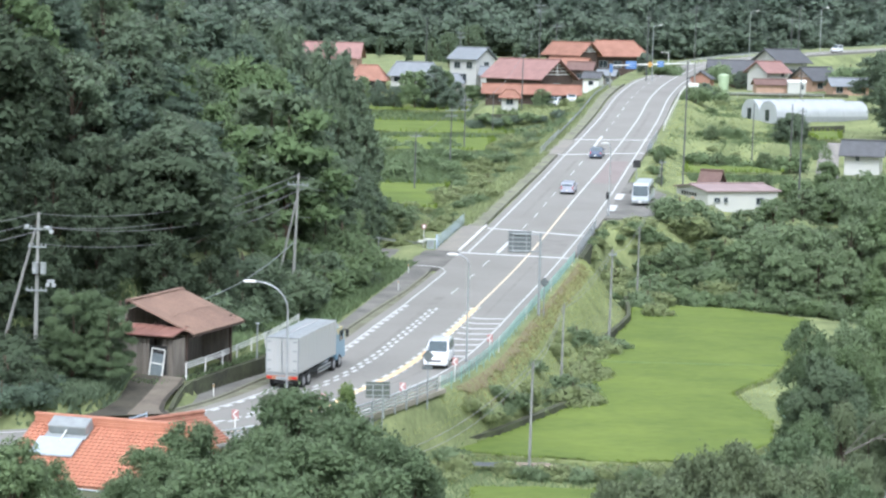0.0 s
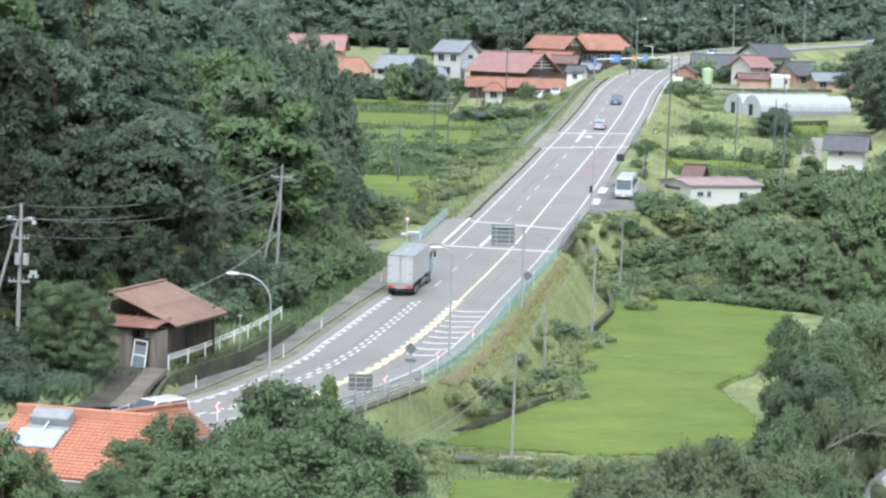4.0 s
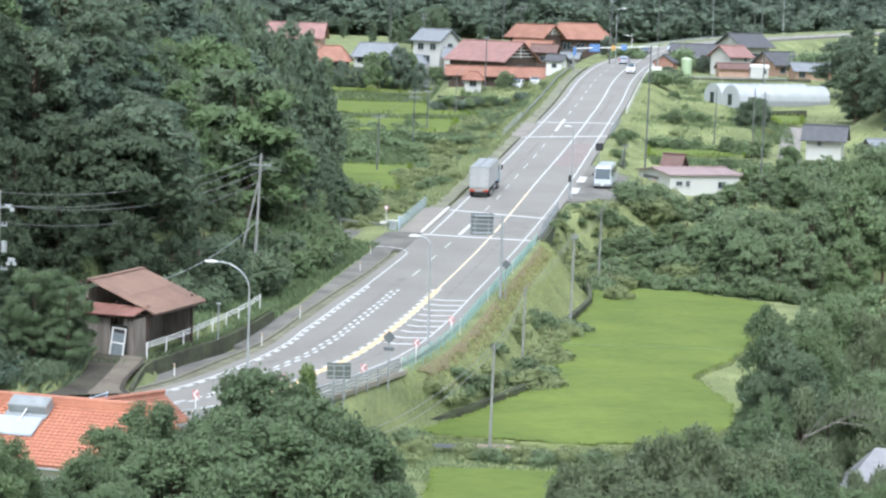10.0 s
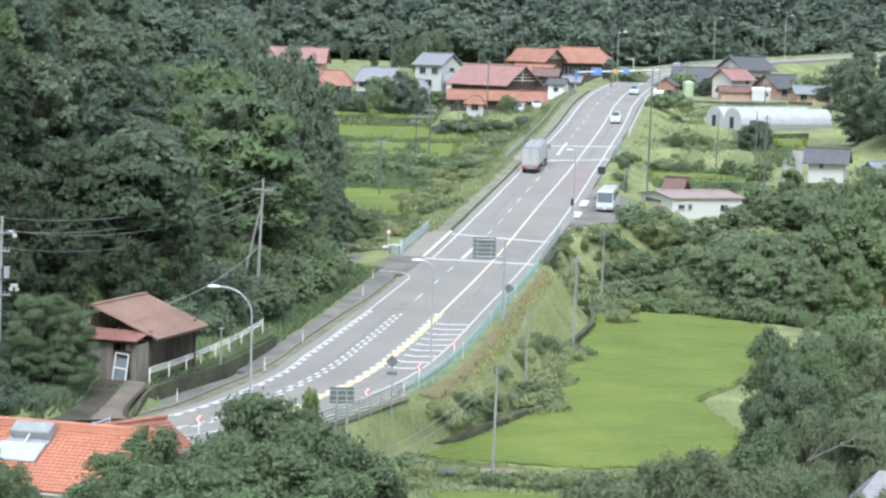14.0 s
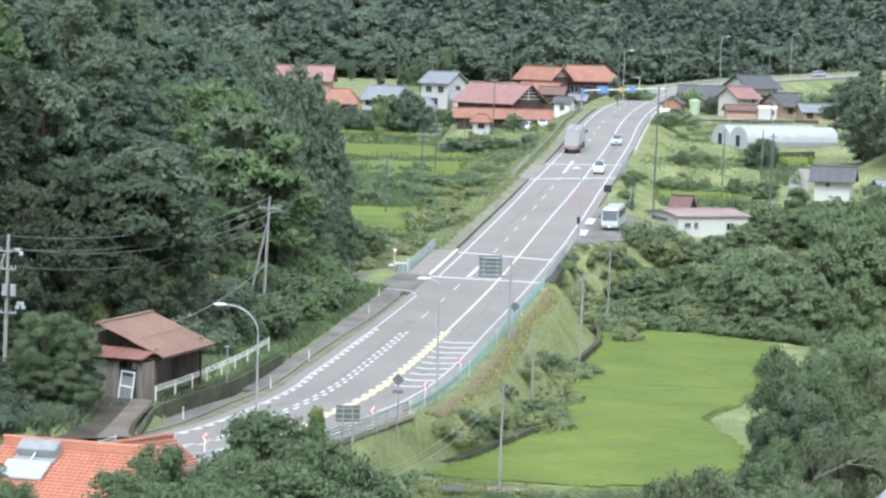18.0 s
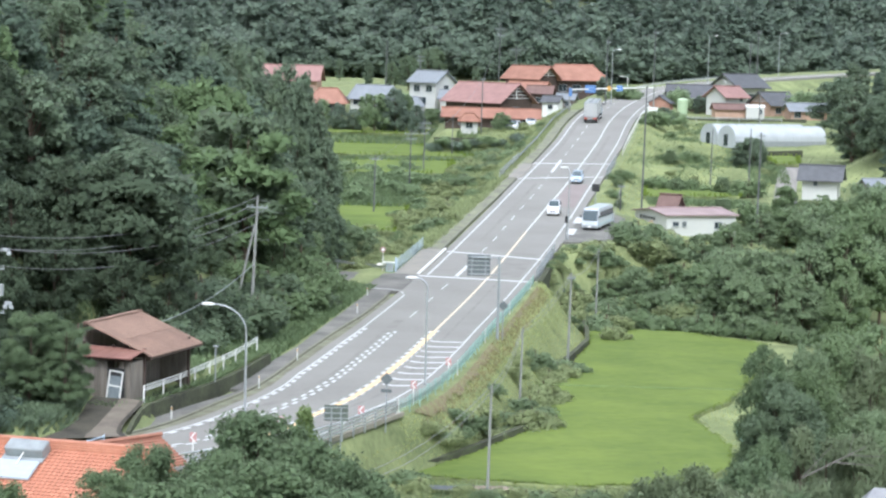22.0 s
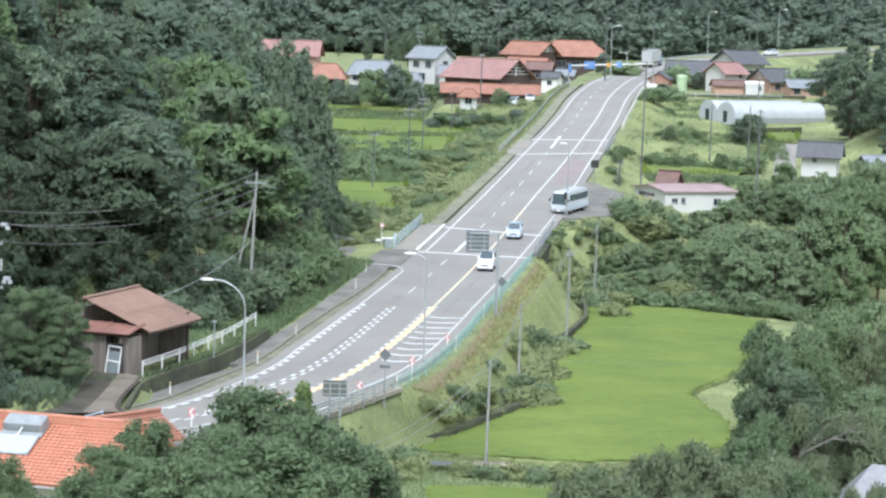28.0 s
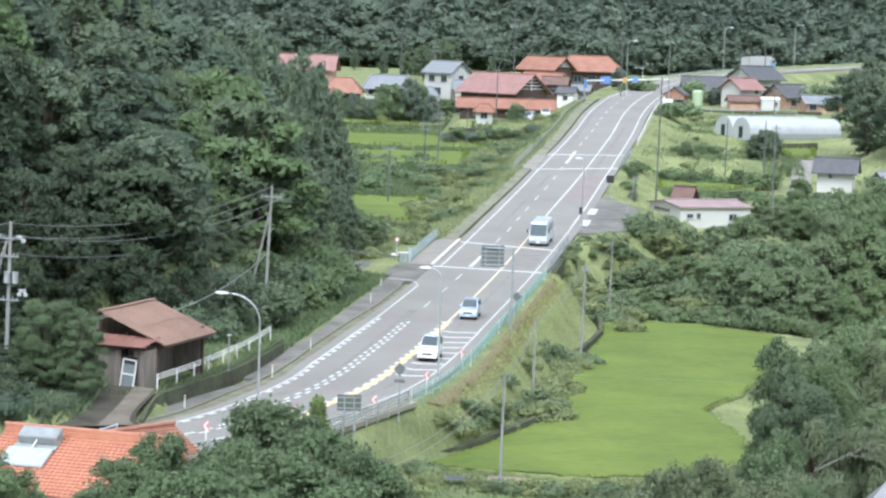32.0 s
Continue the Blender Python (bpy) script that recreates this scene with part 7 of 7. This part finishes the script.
def greenhouse(at, turn, w, h, length, label):
    """A hooped tunnel under white vinyl, its end wall with a dark doorway."""
    root = thing("greenhouse", Matrix.Translation(at) @ Matrix.Rotation(turn, 4, "Z"), label, "greenhouse", "greenhouses")
    arc = [(w / 2 * math.cos(a), h * (.38 + .62 * math.sin(a))) for a in np.linspace(0, math.pi, 15)]
    arc = [(w / 2, -.4)] + arc + [(-w / 2, -.4)]
    v = [(x, y, z) for x in np.linspace(0, length, 12) for y, z in arc]
    n = len(arc)
    f = [(i * n + k, i * n + k + 1, (i + 1) * n + k + 1, (i + 1) * n + k) for i in range(11) for k in range(n - 1)]
    me = mesh_from("cover", v, f)
    me.shade_smooth()
    link_mesh("cover", me, VINYL, root)
    for x in np.linspace(0, length, 12):
        bm = bm_new()
        for a, b in zip(arc, arc[1:]):
            rod(bm, (x, a[0] * 1.01, a[1] * 1.01), (x, b[0] * 1.01, b[1] * 1.01), .03, n=4)
        part("hoop", bm, STEEL, root)
    for x in (0.02, length - .02):
        part("end_wall", prism(bm_new(), arc, x - .02, x + .02), VINYL, root)
    part("door", box(bm_new(), (.08, 1.1, 1.9), (-.03, .2, .9)), GLASS, root)
    part("side_skirt", box(bm_new(), (length, .06, .9), (length / 2, -w / 2 - .03, .35)), STEEL_DULL, root)


greenhouse((54.2, 384, 9.3), .48, 5.0, 3.3, 19, "white vinyl tunnel greenhouse with a dark door")
greenhouse((51.8, 388.6, 9.4), .48, 5.0, 3.3, 19, "white vinyl tunnel greenhouse behind the first")


def tank():
    root = thing("storage_tank", pose(53.2, 439, 12.4), "pale green cylindrical storage tank with a domed lid", "tank")
    part("shell", rod(bm_new(), (0, 0, 0), (0, 0, 3), .98, 1.04, 20), TANK, root, soft=False)
    bm = bm_new()
    bmesh.ops.create_uvsphere(bm, u_segments=20, v_segments=10, radius=1, matrix=Matrix.Translation((0, 0, 3.02)) @ Matrix.Diagonal((1.08, 1.08, .5, 1)))
    part("lid", bm, TANK, root, soft=True)
    for z in (.6, 1.5, 2.4):
        part("hoop", rod(bm_new(), (0, 0, z), (0, 0, z + .07), 1.05, 1.06, 20), TANK, root)


tank()
wall_run("stone_wall", [(56.4, 376, 7.4), (61, 376.5, 7.5), (66, 378, 7.7)], 1.3, .5, DARK_CONCRETE, "dark stone wall below the greenhouses")
rail_fence("pipe_fence", [(46.5, 428, 12.1), (58, 429, 12.1), (71, 430, 12.1)], .6, .05, (.55, .3), .05, STEEL, "long low grey pipe rail before the houses", every=4)
wall_run("stone_wall", [(46.5, 431, 11.4), (60, 432, 11.4), (76, 432, 11.6)], 1.0, .5, DARK_CONCRETE, "dark stone terrace wall before the houses")
wall_run("stone_wall", [(5, 398.5, 8.2), (13, 398, 8.2), (22, 402, 8.6)], .6, .5, DARK_CONCRETE, "dark stone wall below the farmhouse garden")
sign = thing("notice_sign", pose(46.3, 428, 12.2, 0, 0, 5), "plain white board on a post by the houses", "sign")
part("post", rod(bm_new(), (0, 0, -.2), (0, 0, 1.4), .06), STEEL_DULL, sign)
part("board", box(bm_new(), (1.9, .06, .95), (0, -.06, 1.6), bevel=.02), PALE, sign)


# ---- the barn beside the road ----
def barn():
    root = thing("barn", pose(-19.62, 154.9, 1.02, 0, 0, -19.8), "old open wooden barn with a rusty sheet-metal roof", "barn")
    L, top, eave = 4.0, 4.85, 2.95
    for side, run in ((1, 4.9), (-1, .2)):
        bm = bm_new()
        k = (top - eave) / 4.9
        for i in range(2):
            a, b = run * i / 2, run * (i + 1) / 2 + (.12 if i == 0 else 0)
            up = .03 * (1 - i)
            v = [bm.verts.new((side * u, y, top - k * u + up + dz)) for dz in (0, -.07) for u, y in ((a, -L), (b, -L), (b, L), (a, L))]
            for f in ((0, 1, 2, 3), (7, 6, 5, 4), (0, 4, 5, 1), (1, 5, 6, 2), (2, 6, 7, 3), (3, 7, 4, 0)):
                bm.faces.new([v[j] for j in f])
        bmesh.ops.recalc_face_normals(bm, faces=bm.faces)
        roof = part("roof", bm, ROOF_RUST, root, "rusty pinkish sheet-metal roof")
        for i in range(17):
            y = -L + .1 + i * (2 * L - .2) / 16
            part("roof_seam", rod(bm_new(), (side * .05, y, top + .045), (side * (run - .03), y, top - (top - eave) / 4.9 * run + .045), .022, n=4), ROOF_RUST, roof)
        part("fascia", box(bm_new(), (.08, 2 * L, .16), (side * (run - .05), 0, top - (top - eave) / 4.9 * run - .12)), WOOD_DARK, root)
    part("ridge_cap", box(bm_new(), (.4, 2 * L + .1, .08), (0, 0, top + .05), bevel=.02), ROOF_RUST, root)
    for y in (-3.4, 3.4):
        for x in (-.4, 1.8, 4.1):
            part("post", box(bm_new(), (.18, .18, 3.6 - .3 * abs(x) * .4 + .6), (x, y, 1.5), bevel=.02), WOOD_DARK, root)
        part("tie_beam", box(bm_new(), (4.8, .16, .22), (1.9, y, 2.85)), WOOD_DARK, root)
        part("gable_boards", prism(bm_new(), [(-.05, 0), (.05, 0), (.05, .1), (-.05, .1)], -.4, 4.2), WOOD_DARK, root).location = (0, y, 2.9)
    part("plinth", box(bm_new(), (4.9, 7.2, 1.0), (1.9, -.1, -.52)), DARK_CONCRETE, root)
    part("side_beam", box(bm_new(), (.16, 7, .2), (4.1, 0, 2.6)), WOOD_DARK, root)
    part("back_wall", box(bm_new(), (.1, 6.8, 4.2), (-.45, 0, 2.1)), WOOD_OLD, root)
    part("inner_wall", box(bm_new(), (.1, 6.8, 2.7), (1.9, 0, 1.35)), WOOD_OLD, root)
    part("back_wall", box(bm_new(), (4.6, .1, 3), (1.8, 3.4, 1.4)), WOOD_OLD, root)
    board = bpy.data.meshes.new("board")
    bm = box(bm_new(), (.22, .05, 2.7), (0, 0, 1.3), bevel=.008)
    bm.to_mesh(board)
    bm.free()
    for i in range(13):
        link_mesh("board", board, WOOD_OLD, root).location = (-.7 + .24 * i, -5.25, 0)
    for i in range(3):
        link_mesh("board", board, WOOD_OLD, root).location = (3.35 + .24 * i, -5.25, -.05 * (i % 2))
    for i in range(9):
        link_mesh("board", board, WOOD_OLD, root).location = (2.2 + .22 * i, -3.45, 0)
    lean = part("lean_to_roof", box(bm_new(), (4.9, 2.4, .07), (1.75, -4.6, 3.1), Matrix.Rotation(.16, 4, "X")), mat("red_rust_sheet", (.22, .11, .085), .75, vary=.25, scale=.8, fine=7), root, "dull red sheet roof of the lean-to")
    for i in range(8):
        part("roof_seam", rod(bm_new(), (-.6 + .67 * i, -5.75, 2.95), (-.6 + .67 * i, -3.5, 3.33), .025, n=4), lean.data.materials[0], lean)
    part("beam", box(bm_new(), (4.7, .14, .18), (1.75, -5.2, 2.75)), WOOD_DARK, root)
    # a black sheet painted in place of the shade inside the doorway
    part("doorway", box(bm_new(), (1.25, .05, 2.2), (2.95, -5.29, 1.1)), BLACK, root, "black sheet standing in for the shade in the open doorway")
    door = part("door", box(bm_new(), (.95, .06, 1.95), (2.85, -5.3, 1.0), bevel=.01), mat("dull_grey_glass", (.2, .23, .24), .25, vary=.2, spec=.6), root, "framed glazed door")
    bm = bm_new()
    for x in (2.38, 3.32):
        box(bm, (.09, .08, 2.0), (x, -5.33, 1.0))
    for z in (.04, 1.0, 1.97):
        box(bm, (1.0, .08, .09), (2.85, -5.33, z))
    part("door_frame", bm, PALE, door)
    door.matrix_basis = Matrix.Translation((2.85, -5.42, 0)) @ Matrix.Rotation(.1, 4, "Y") @ Matrix.Rotation(-.08, 4, "X") @ Matrix.Translation((-2.9, 5.3, .02))
    part("side_panel", box(bm_new(), (.06, 2.1, 2.6), (4.0, -4.3, 1.3)), WOOD_OLD, root)


barn()
EARTH = mat("packed_earth", (.05, .043, .035), .95, vary=.35, scale=.8, fine=6, tint=(.065, .06, .042))


def driveway():
    """The ramp from the road up to the barn's door, with a paler worn strip on it."""
    left = [(-20, 148.6), (-20.2, 146.5), (-20.3, 144.4), (-20.7, 142), (-21.6, 139.5), (-22.2, 138)]
    right = [(-16.6, 147.6), (-16.7, 146.4), (-17, 144.6), (-17.3, 142.6), (-17.2, 140.9), (-16.6, 139.6)]
    for name, k0, k1, up, material, label in (("driveway", 0, 1, .2, EARTH, "worn dark earth driveway up to the barn"), ("driveway_strip", .52, .92, .23, mat("worn_concrete_strip", (.16, .132, .105), .95, vary=.3, scale=.9, fine=6, tint=(.15, .13, .1)), "paler worn concrete strip on the driveway")):
        v = []
        rows = [np.array(smooth_line([(*p, 0) for p in side], .1))[:, :2] for side in (left, right)]
        n = 30
        for i in range(n):
            (x0, y0), (x1, y1) = (r[int(i / (n - 1) * (len(r) - 1))] for r in rows)
            for k in np.linspace(k0, k1, 14):
                x, y = x0 + (x1 - x0) * k, y0 + (y1 - y0) * k
                v.append((x, y, max(float(ground_height(x, y)) + up, float(np.interp(y, [139, 141, 144.5, 148], [.1, .15, .7, 1.15])) + up)))
        f = [(14 * i + k, 14 * i + k + 1, 14 * i + k + 15, 14 * i + k + 14) for i in range(n - 1) for k in range(13)]
        tagged(link_mesh(name, mesh_from(name, v, f), material), label, "driveway", kind="structure")


driveway()
rail_fence("guard_rail", [(-20.8, 129.5, .1), (-19.6, 132.4, .1), (-17.8, 136.8, .1)], .8, .05, (.7, .5), .05, mat("pale_blue_guard", (.5, .58, .64), .5, .3, vary=.1), "pale blue-grey guard rail end", every=2)
lamp = thing("garden_lamp", pose(-12.9, 158.5, 1.2), "small dark post with a pale cap beside the barn", "lamp")
part("post", rod(bm_new(), (0, 0, -.2), (0, 0, 2.3), .05), STEEL_DULL, lamp)
part("cap", box(bm_new(), (.36, .2, .07), (0, 0, 2.35), bevel=.02), STEEL, lamp)


# ---- the house with the orange tiles below the viewpoint ----
def tile_mesh():
    bm = bm_new()
    n = 5
    top = []
    for j, y in enumerate((0, -.34)):
        for i in range(n):
            x = -.15 + .3 * i / (n - 1)
            top.append(bm.verts.new((x, y, .035 * math.sin(2 * math.pi * (i / (n - 1) + .1)) + (.0 if j == 0 else .075))))
    for i in range(n - 1):
        bm.faces.new((top[i], top[n + i], top[n + i + 1], top[i + 1]))
    low = [bm.verts.new(v.co - Vector((0, 0, .055))) for v in top[n:]]
    for i in range(n - 1):
        bm.faces.new((top[n + i], low[i], low[i + 1], top[n + i + 1]))
    me = bpy.data.meshes.new("tile")
    bm.to_mesh(me)
    bm.free()
    return me


def tiled_house():
    root = thing("tiled_house", pose(-17.4, 121.6, -2.5, 0, 0, -17), "house with a bright orange glazed tile roof", "house")
    w, half, rise, eave = 9.6, 4.7, 2.35, 2.85
    part("wall", prism(bm_new(), [(-half + .7, -2), (half - .7, -2), (half - .7, eave + .3), (0, eave + rise - .2), (-half + .7, eave + .3)], -w / 2 + .4, w / 2 - .4), WHITE, root)
    for x in (-2, 1, 3):
        window(root, 1.6, 1.2, (x, -half + .66, 1.4), 0)
    roof = part("roof", roof_shape(bm_new(), w - .4, 2 * half - .8, eave + .2, rise - .22, .4, .14), ROOF_ORANGE, root, "roof boarding under orange tiles")
    bm = bm_new()
    for k in range(3):
        box(bm, (w + .1, .42 - .1 * k, .13), (0, 0, eave + rise + .06 + .12 * k), bevel=.03)
    rod(bm, (-w / 2 - .1, 0, eave + rise + .42), (w / 2 + .1, 0, eave + rise + .42), .12, n=10)
    part("ridge_tiles", bm, ROOF_ORANGE, root)
    me = tile_mesh()
    slope = math.atan2(rise, half)
    length = math.hypot(rise, half)
    count, rest = 0, []
    for row in range(18):
        for col in range(32):
            for face in (-1, 1):
                d = .12 + row * .285
                x = -w / 2 + .15 + col * .3
                m = Matrix.Translation((x, face * d * math.cos(slope), eave + rise + .06 - d * math.sin(slope)))
                m = m @ (Matrix() if face < 0 else Matrix.Rotation(math.pi, 4, "Z")) @ Matrix.Rotation(slope, 4, "X") @ Matrix.Rotation(rng.normal(0, .008), 4, "Z")
                if face < 0 and count < 300 and x < 2.3 and row > 2:
                    ob = link_mesh("tile", me, ROOF_ORANGE, roof)
                    ob.matrix_basis = m
                    count += 1
                else:
                    rest.append(m)
    v0 = np.array([q.co for q in me.vertices])
    f0 = [tuple(p.vertices) for p in me.polygons]
    vs, fs = [], []
    for m in rest:
        a = np.array(m)
        fs += [tuple(i + len(vs) * len(v0) for i in f) for f in f0]
        vs.append(v0 @ a[:3, :3].T + a[:3, 3])
    tagged(link_mesh("more_tiles", mesh_from("more_tiles", np.concatenate(vs), fs), ROOF_ORANGE, roof), kind="stuff")
    up = lambda y: eave + rise + y * rise / half
    collector = part("solar_collector", box(bm_new(), (2.5, 1.5, .07), (-2.6, -2.15, up(-2.15) + .24), Matrix.Rotation(slope, 4, "X"), bevel=.015), mat("pale_blue_sheet", (.4, .45, .5), .35, vary=.08), root, "pale bluish glazed solar collector on the roof")
    part("collector_frame", box(bm_new(), (2.6, 1.6, .05), (-2.6, -2.15, up(-2.15) + .2), Matrix.Rotation(slope, 4, "X"), bevel=.015), STEEL, collector)
    drum = part("water_tank", box(bm_new(), (2.3, .95, .6), (-2.35, -.85, up(-.85) + .5), Matrix.Rotation(slope, 4, "X"), bevel=.12), STEEL_DULL, root, "grey sheet-metal tank of the solar water heater")
    part("pipe", rod(bm_new(), (-2.35, -1.2, up(-1.2) + .6), (-2.5, -1.9, up(-1.9) + .32), .04), PALE, drum)
    part("tray", box(bm_new(), (2.45, 1.1, .05), (-2.4, -1.0, up(-1.0) + .22), Matrix.Rotation(slope, 4, "X"), bevel=.01), STEEL_DULL, drum)
    part("gutter", rod(bm_new(), (-w / 2, -half - .1, eave - .12), (w / 2, -half - .1, eave - .12), .07, n=8), STEEL_DULL, root)
    wing = thing("tiled_outhouse", pose(-15.3, 127, -2.4, 0, 0, 46), "outhouse with a brownish orange tiled roof behind the house", "house")
    part("wall", prism(bm_new(), [(-2, -2), (2, -2), (2, 3.6), (0, 4.5), (-2, 3.6)], -2.1, 1.9), WHITE, wing)
    r = part("roof", roof_shape(bm_new(), 4.4, 4.2, 3.66, 1.05, .3, .12), ROOF_BRICK, wing, "brownish orange tiled roof")
    part("ridge_tiles", rod(bm_new(), (-2.6, 0, 4.82), (2.6, 0, 4.82), .13, n=8), ROOF_BRICK, r)
    for sgn in (-1, 1):
        for k in range(10):
            y = sgn * (.18 + .235 * k)
            part("tile_course", rod(bm_new(), (-2.5, y, 4.76 - abs(y) * .5), (2.5, y, 4.76 - abs(y) * .5), .045, n=5), ROOF_BRICK, r)


tiled_house()


def low_house():
    root = thing("house", pose(21.2, 90, -.95, 0, 0, -14), "house with a pale grey-white roof among the trees", "house")
    part("wall", box(bm_new(), (7, 6, 7), (0, 0, 3), bevel=.03), WHITE, root)
    part("roof", roof_shape(bm_new(), 7, 6, 6.4, 2.2, .7, .16, 2.2), mat("pale_grey_tiles", (.24, .24, .245), .6, vary=.3, scale=1, fine=9), root, "pale grey-white tiled roof")
    part("finial", box(bm_new(), (1.4, .3, .5), (0, 0, 8.75), bevel=.1), mat("tan_ridge", (.28, .21, .15), .7, vary=.1), root, "tan ridge ornament")
    window(root, 1.6, 1.2, (0, -3.04, 4.5), 0)


low_house()


# ---- writing on the white building ----
def wall_writing():
    root = thing("wall_lettering", pose(31.43, 288.7, 3.5, 0, 0, 20), "dark lettering and a faded orange picture on the white wall", "lettering")
    for i in range(6):
        part("lettering_bar", box(bm_new(), (.03, .42, .5 if i < 2 else .36), (-.06, 2.6 - .75 * i, .25)), BLACK, root)
    part("faded_patch", rod(bm_new(), (-.045, -.4, -.75), (-.075, -.4, -.75), .75, n=14), mat("faded_orange", (.7, .52, .36), .8, vary=.2, scale=2, fine=10), root, "faded orange patch")


wall_writing()
PARKED = car("car", "small white car parked before the farmhouse", CAR_WHITE, 3.4, 1.48, 1.8, "van", .28)
PARKED.matrix_basis = pose(19.4, 405.5, float(ground_height(19.4, 405.5)) + .05, 0, 0, 160)
PARKED = car("car", "white sedan parked before the farmhouse", CAR_WHITE, 4.4, 1.7, 1.45, "sedan")
PARKED.matrix_basis = pose(22.4, 408, float(ground_height(22.4, 408)) + .05, 0, 0, 175)


# ---- what moves ----
def on_road(s, u, back=False, yaw=0.0):
    """A vehicle's pose s metres along the road, u metres right of its centre line."""
    p, w = road_point(s, u, .012)
    turn = math.degrees(math.atan2(-w[0], w[1])) + (180 if back else 0) + yaw
    slope = math.degrees(math.asin(w[2])) * (-1 if back else 1)
    return pose(*p, 0, 0, turn) @ pose(0, 0, 0, slope)


def drive(vehicle, table, back=False):
    """table: seconds, metres along the road, offset."""
    t, s, u, yaw = np.array([row if len(row) == 4 else (*row, 0) for row in table], float).T
    walk(vehicle, [(k, on_road(np.interp(k, t, s), np.interp(k, t, u), back, np.interp(k, t, yaw))) for k in np.arange(0, 32.01, .5)])


def motions():
    drive(TRUCK, [(0, 73, -5.15, 10), (.5, 78, -5.1, 7), (1, 82.6, -5.3, 6), (1.5, 88.7, -5.4, 4), (3, 107.5, -5.4, 1), (6, 142, -5.35), (9, 175.5, -5.1), (13, 222, -4.95), (19, 290.5, -4.6), (23, 336, -2.6), (28, 416, -2.2), (32, 472, -2.2)])
    drive(WHITE_MINIVAN, [(0, 82, 1.8, 6), (.5, 77.2, 1.8, 8), (1.5, 68.4, 1.8, 9), (2, 63.4, 1.8, 10), (3, 56, 1.8, 9), (3.5, 51.5, 1.8, 8), (9, -4, 1.8), (11, -24, 1.8), (32, -26, 1.8)], True)
    drive(SILVER_CAR, [(0, 204.4, -1.4), (6, 297, -1.6), (9, 343, -1.6), (13, 415, -1.8), (23, 580, -1.8), (32, 606, -1.8)])
    drive(DARK_CAR, [(0, 239.5, -1.8), (6, 333, -1.7), (9, 382, -1.8), (13, 446, -1.8), (20, 560, -1.8), (24, 604, -1.8), (32, 610, -1.8)])
    drive(WHITE_VAN, [(0, 488, 1.8), (6, 401, 1.8), (9, 351, 1.8), (13, 304, 1.8), (16.5, 267, 1.7), (19, 239.3, 1.6), (23, 196.2, 1.7), (25, 172.7, 1.5), (28, 138.4, 1.4), (30, 114.7, 1.45), (32, 91.2, 1.5)], True)
    drive(BLUE_CAR, [(0, 560, 1.8), (6, 483, 1.8), (13, 359.2, 1.7), (16.5, 306.2, 1.5), (19, 275.2, 1.3), (23, 226.2, 1.3), (25, 201.7, 1.5), (28, 163.2, 1.5), (30, 139.6, 1.45), (32, 115.2, 1.5)], True)
    drive(FAR_CAR, [(0, 600, 1.8), (22, 600, 1.8), (28, 478, 1.8), (32, 418, 1.8)], True)
    rows = [(0, 197.5, 8.5, -2), (17, 197.5, 8.5, -2), (20, 197.4, 8.4, -8), (21, 197, 8.3, -11), (23, 195.6, 7.9, -15), (25, 193.2, 7.2, -16), (28, 188, 5.5, -18), (30, 181, 3.6, -14), (31, 177.2, 2.6, -6), (32, 171.8, 1.9, -1)]
    t, s, u, yaw = np.array(rows, float).T
    walk(MINIBUS, [(k, on_road(np.interp(k, t, s), np.interp(k, t, u), True, np.interp(k, t, yaw))) for k in np.arange(0, 32.01, 1.0)])


motions()
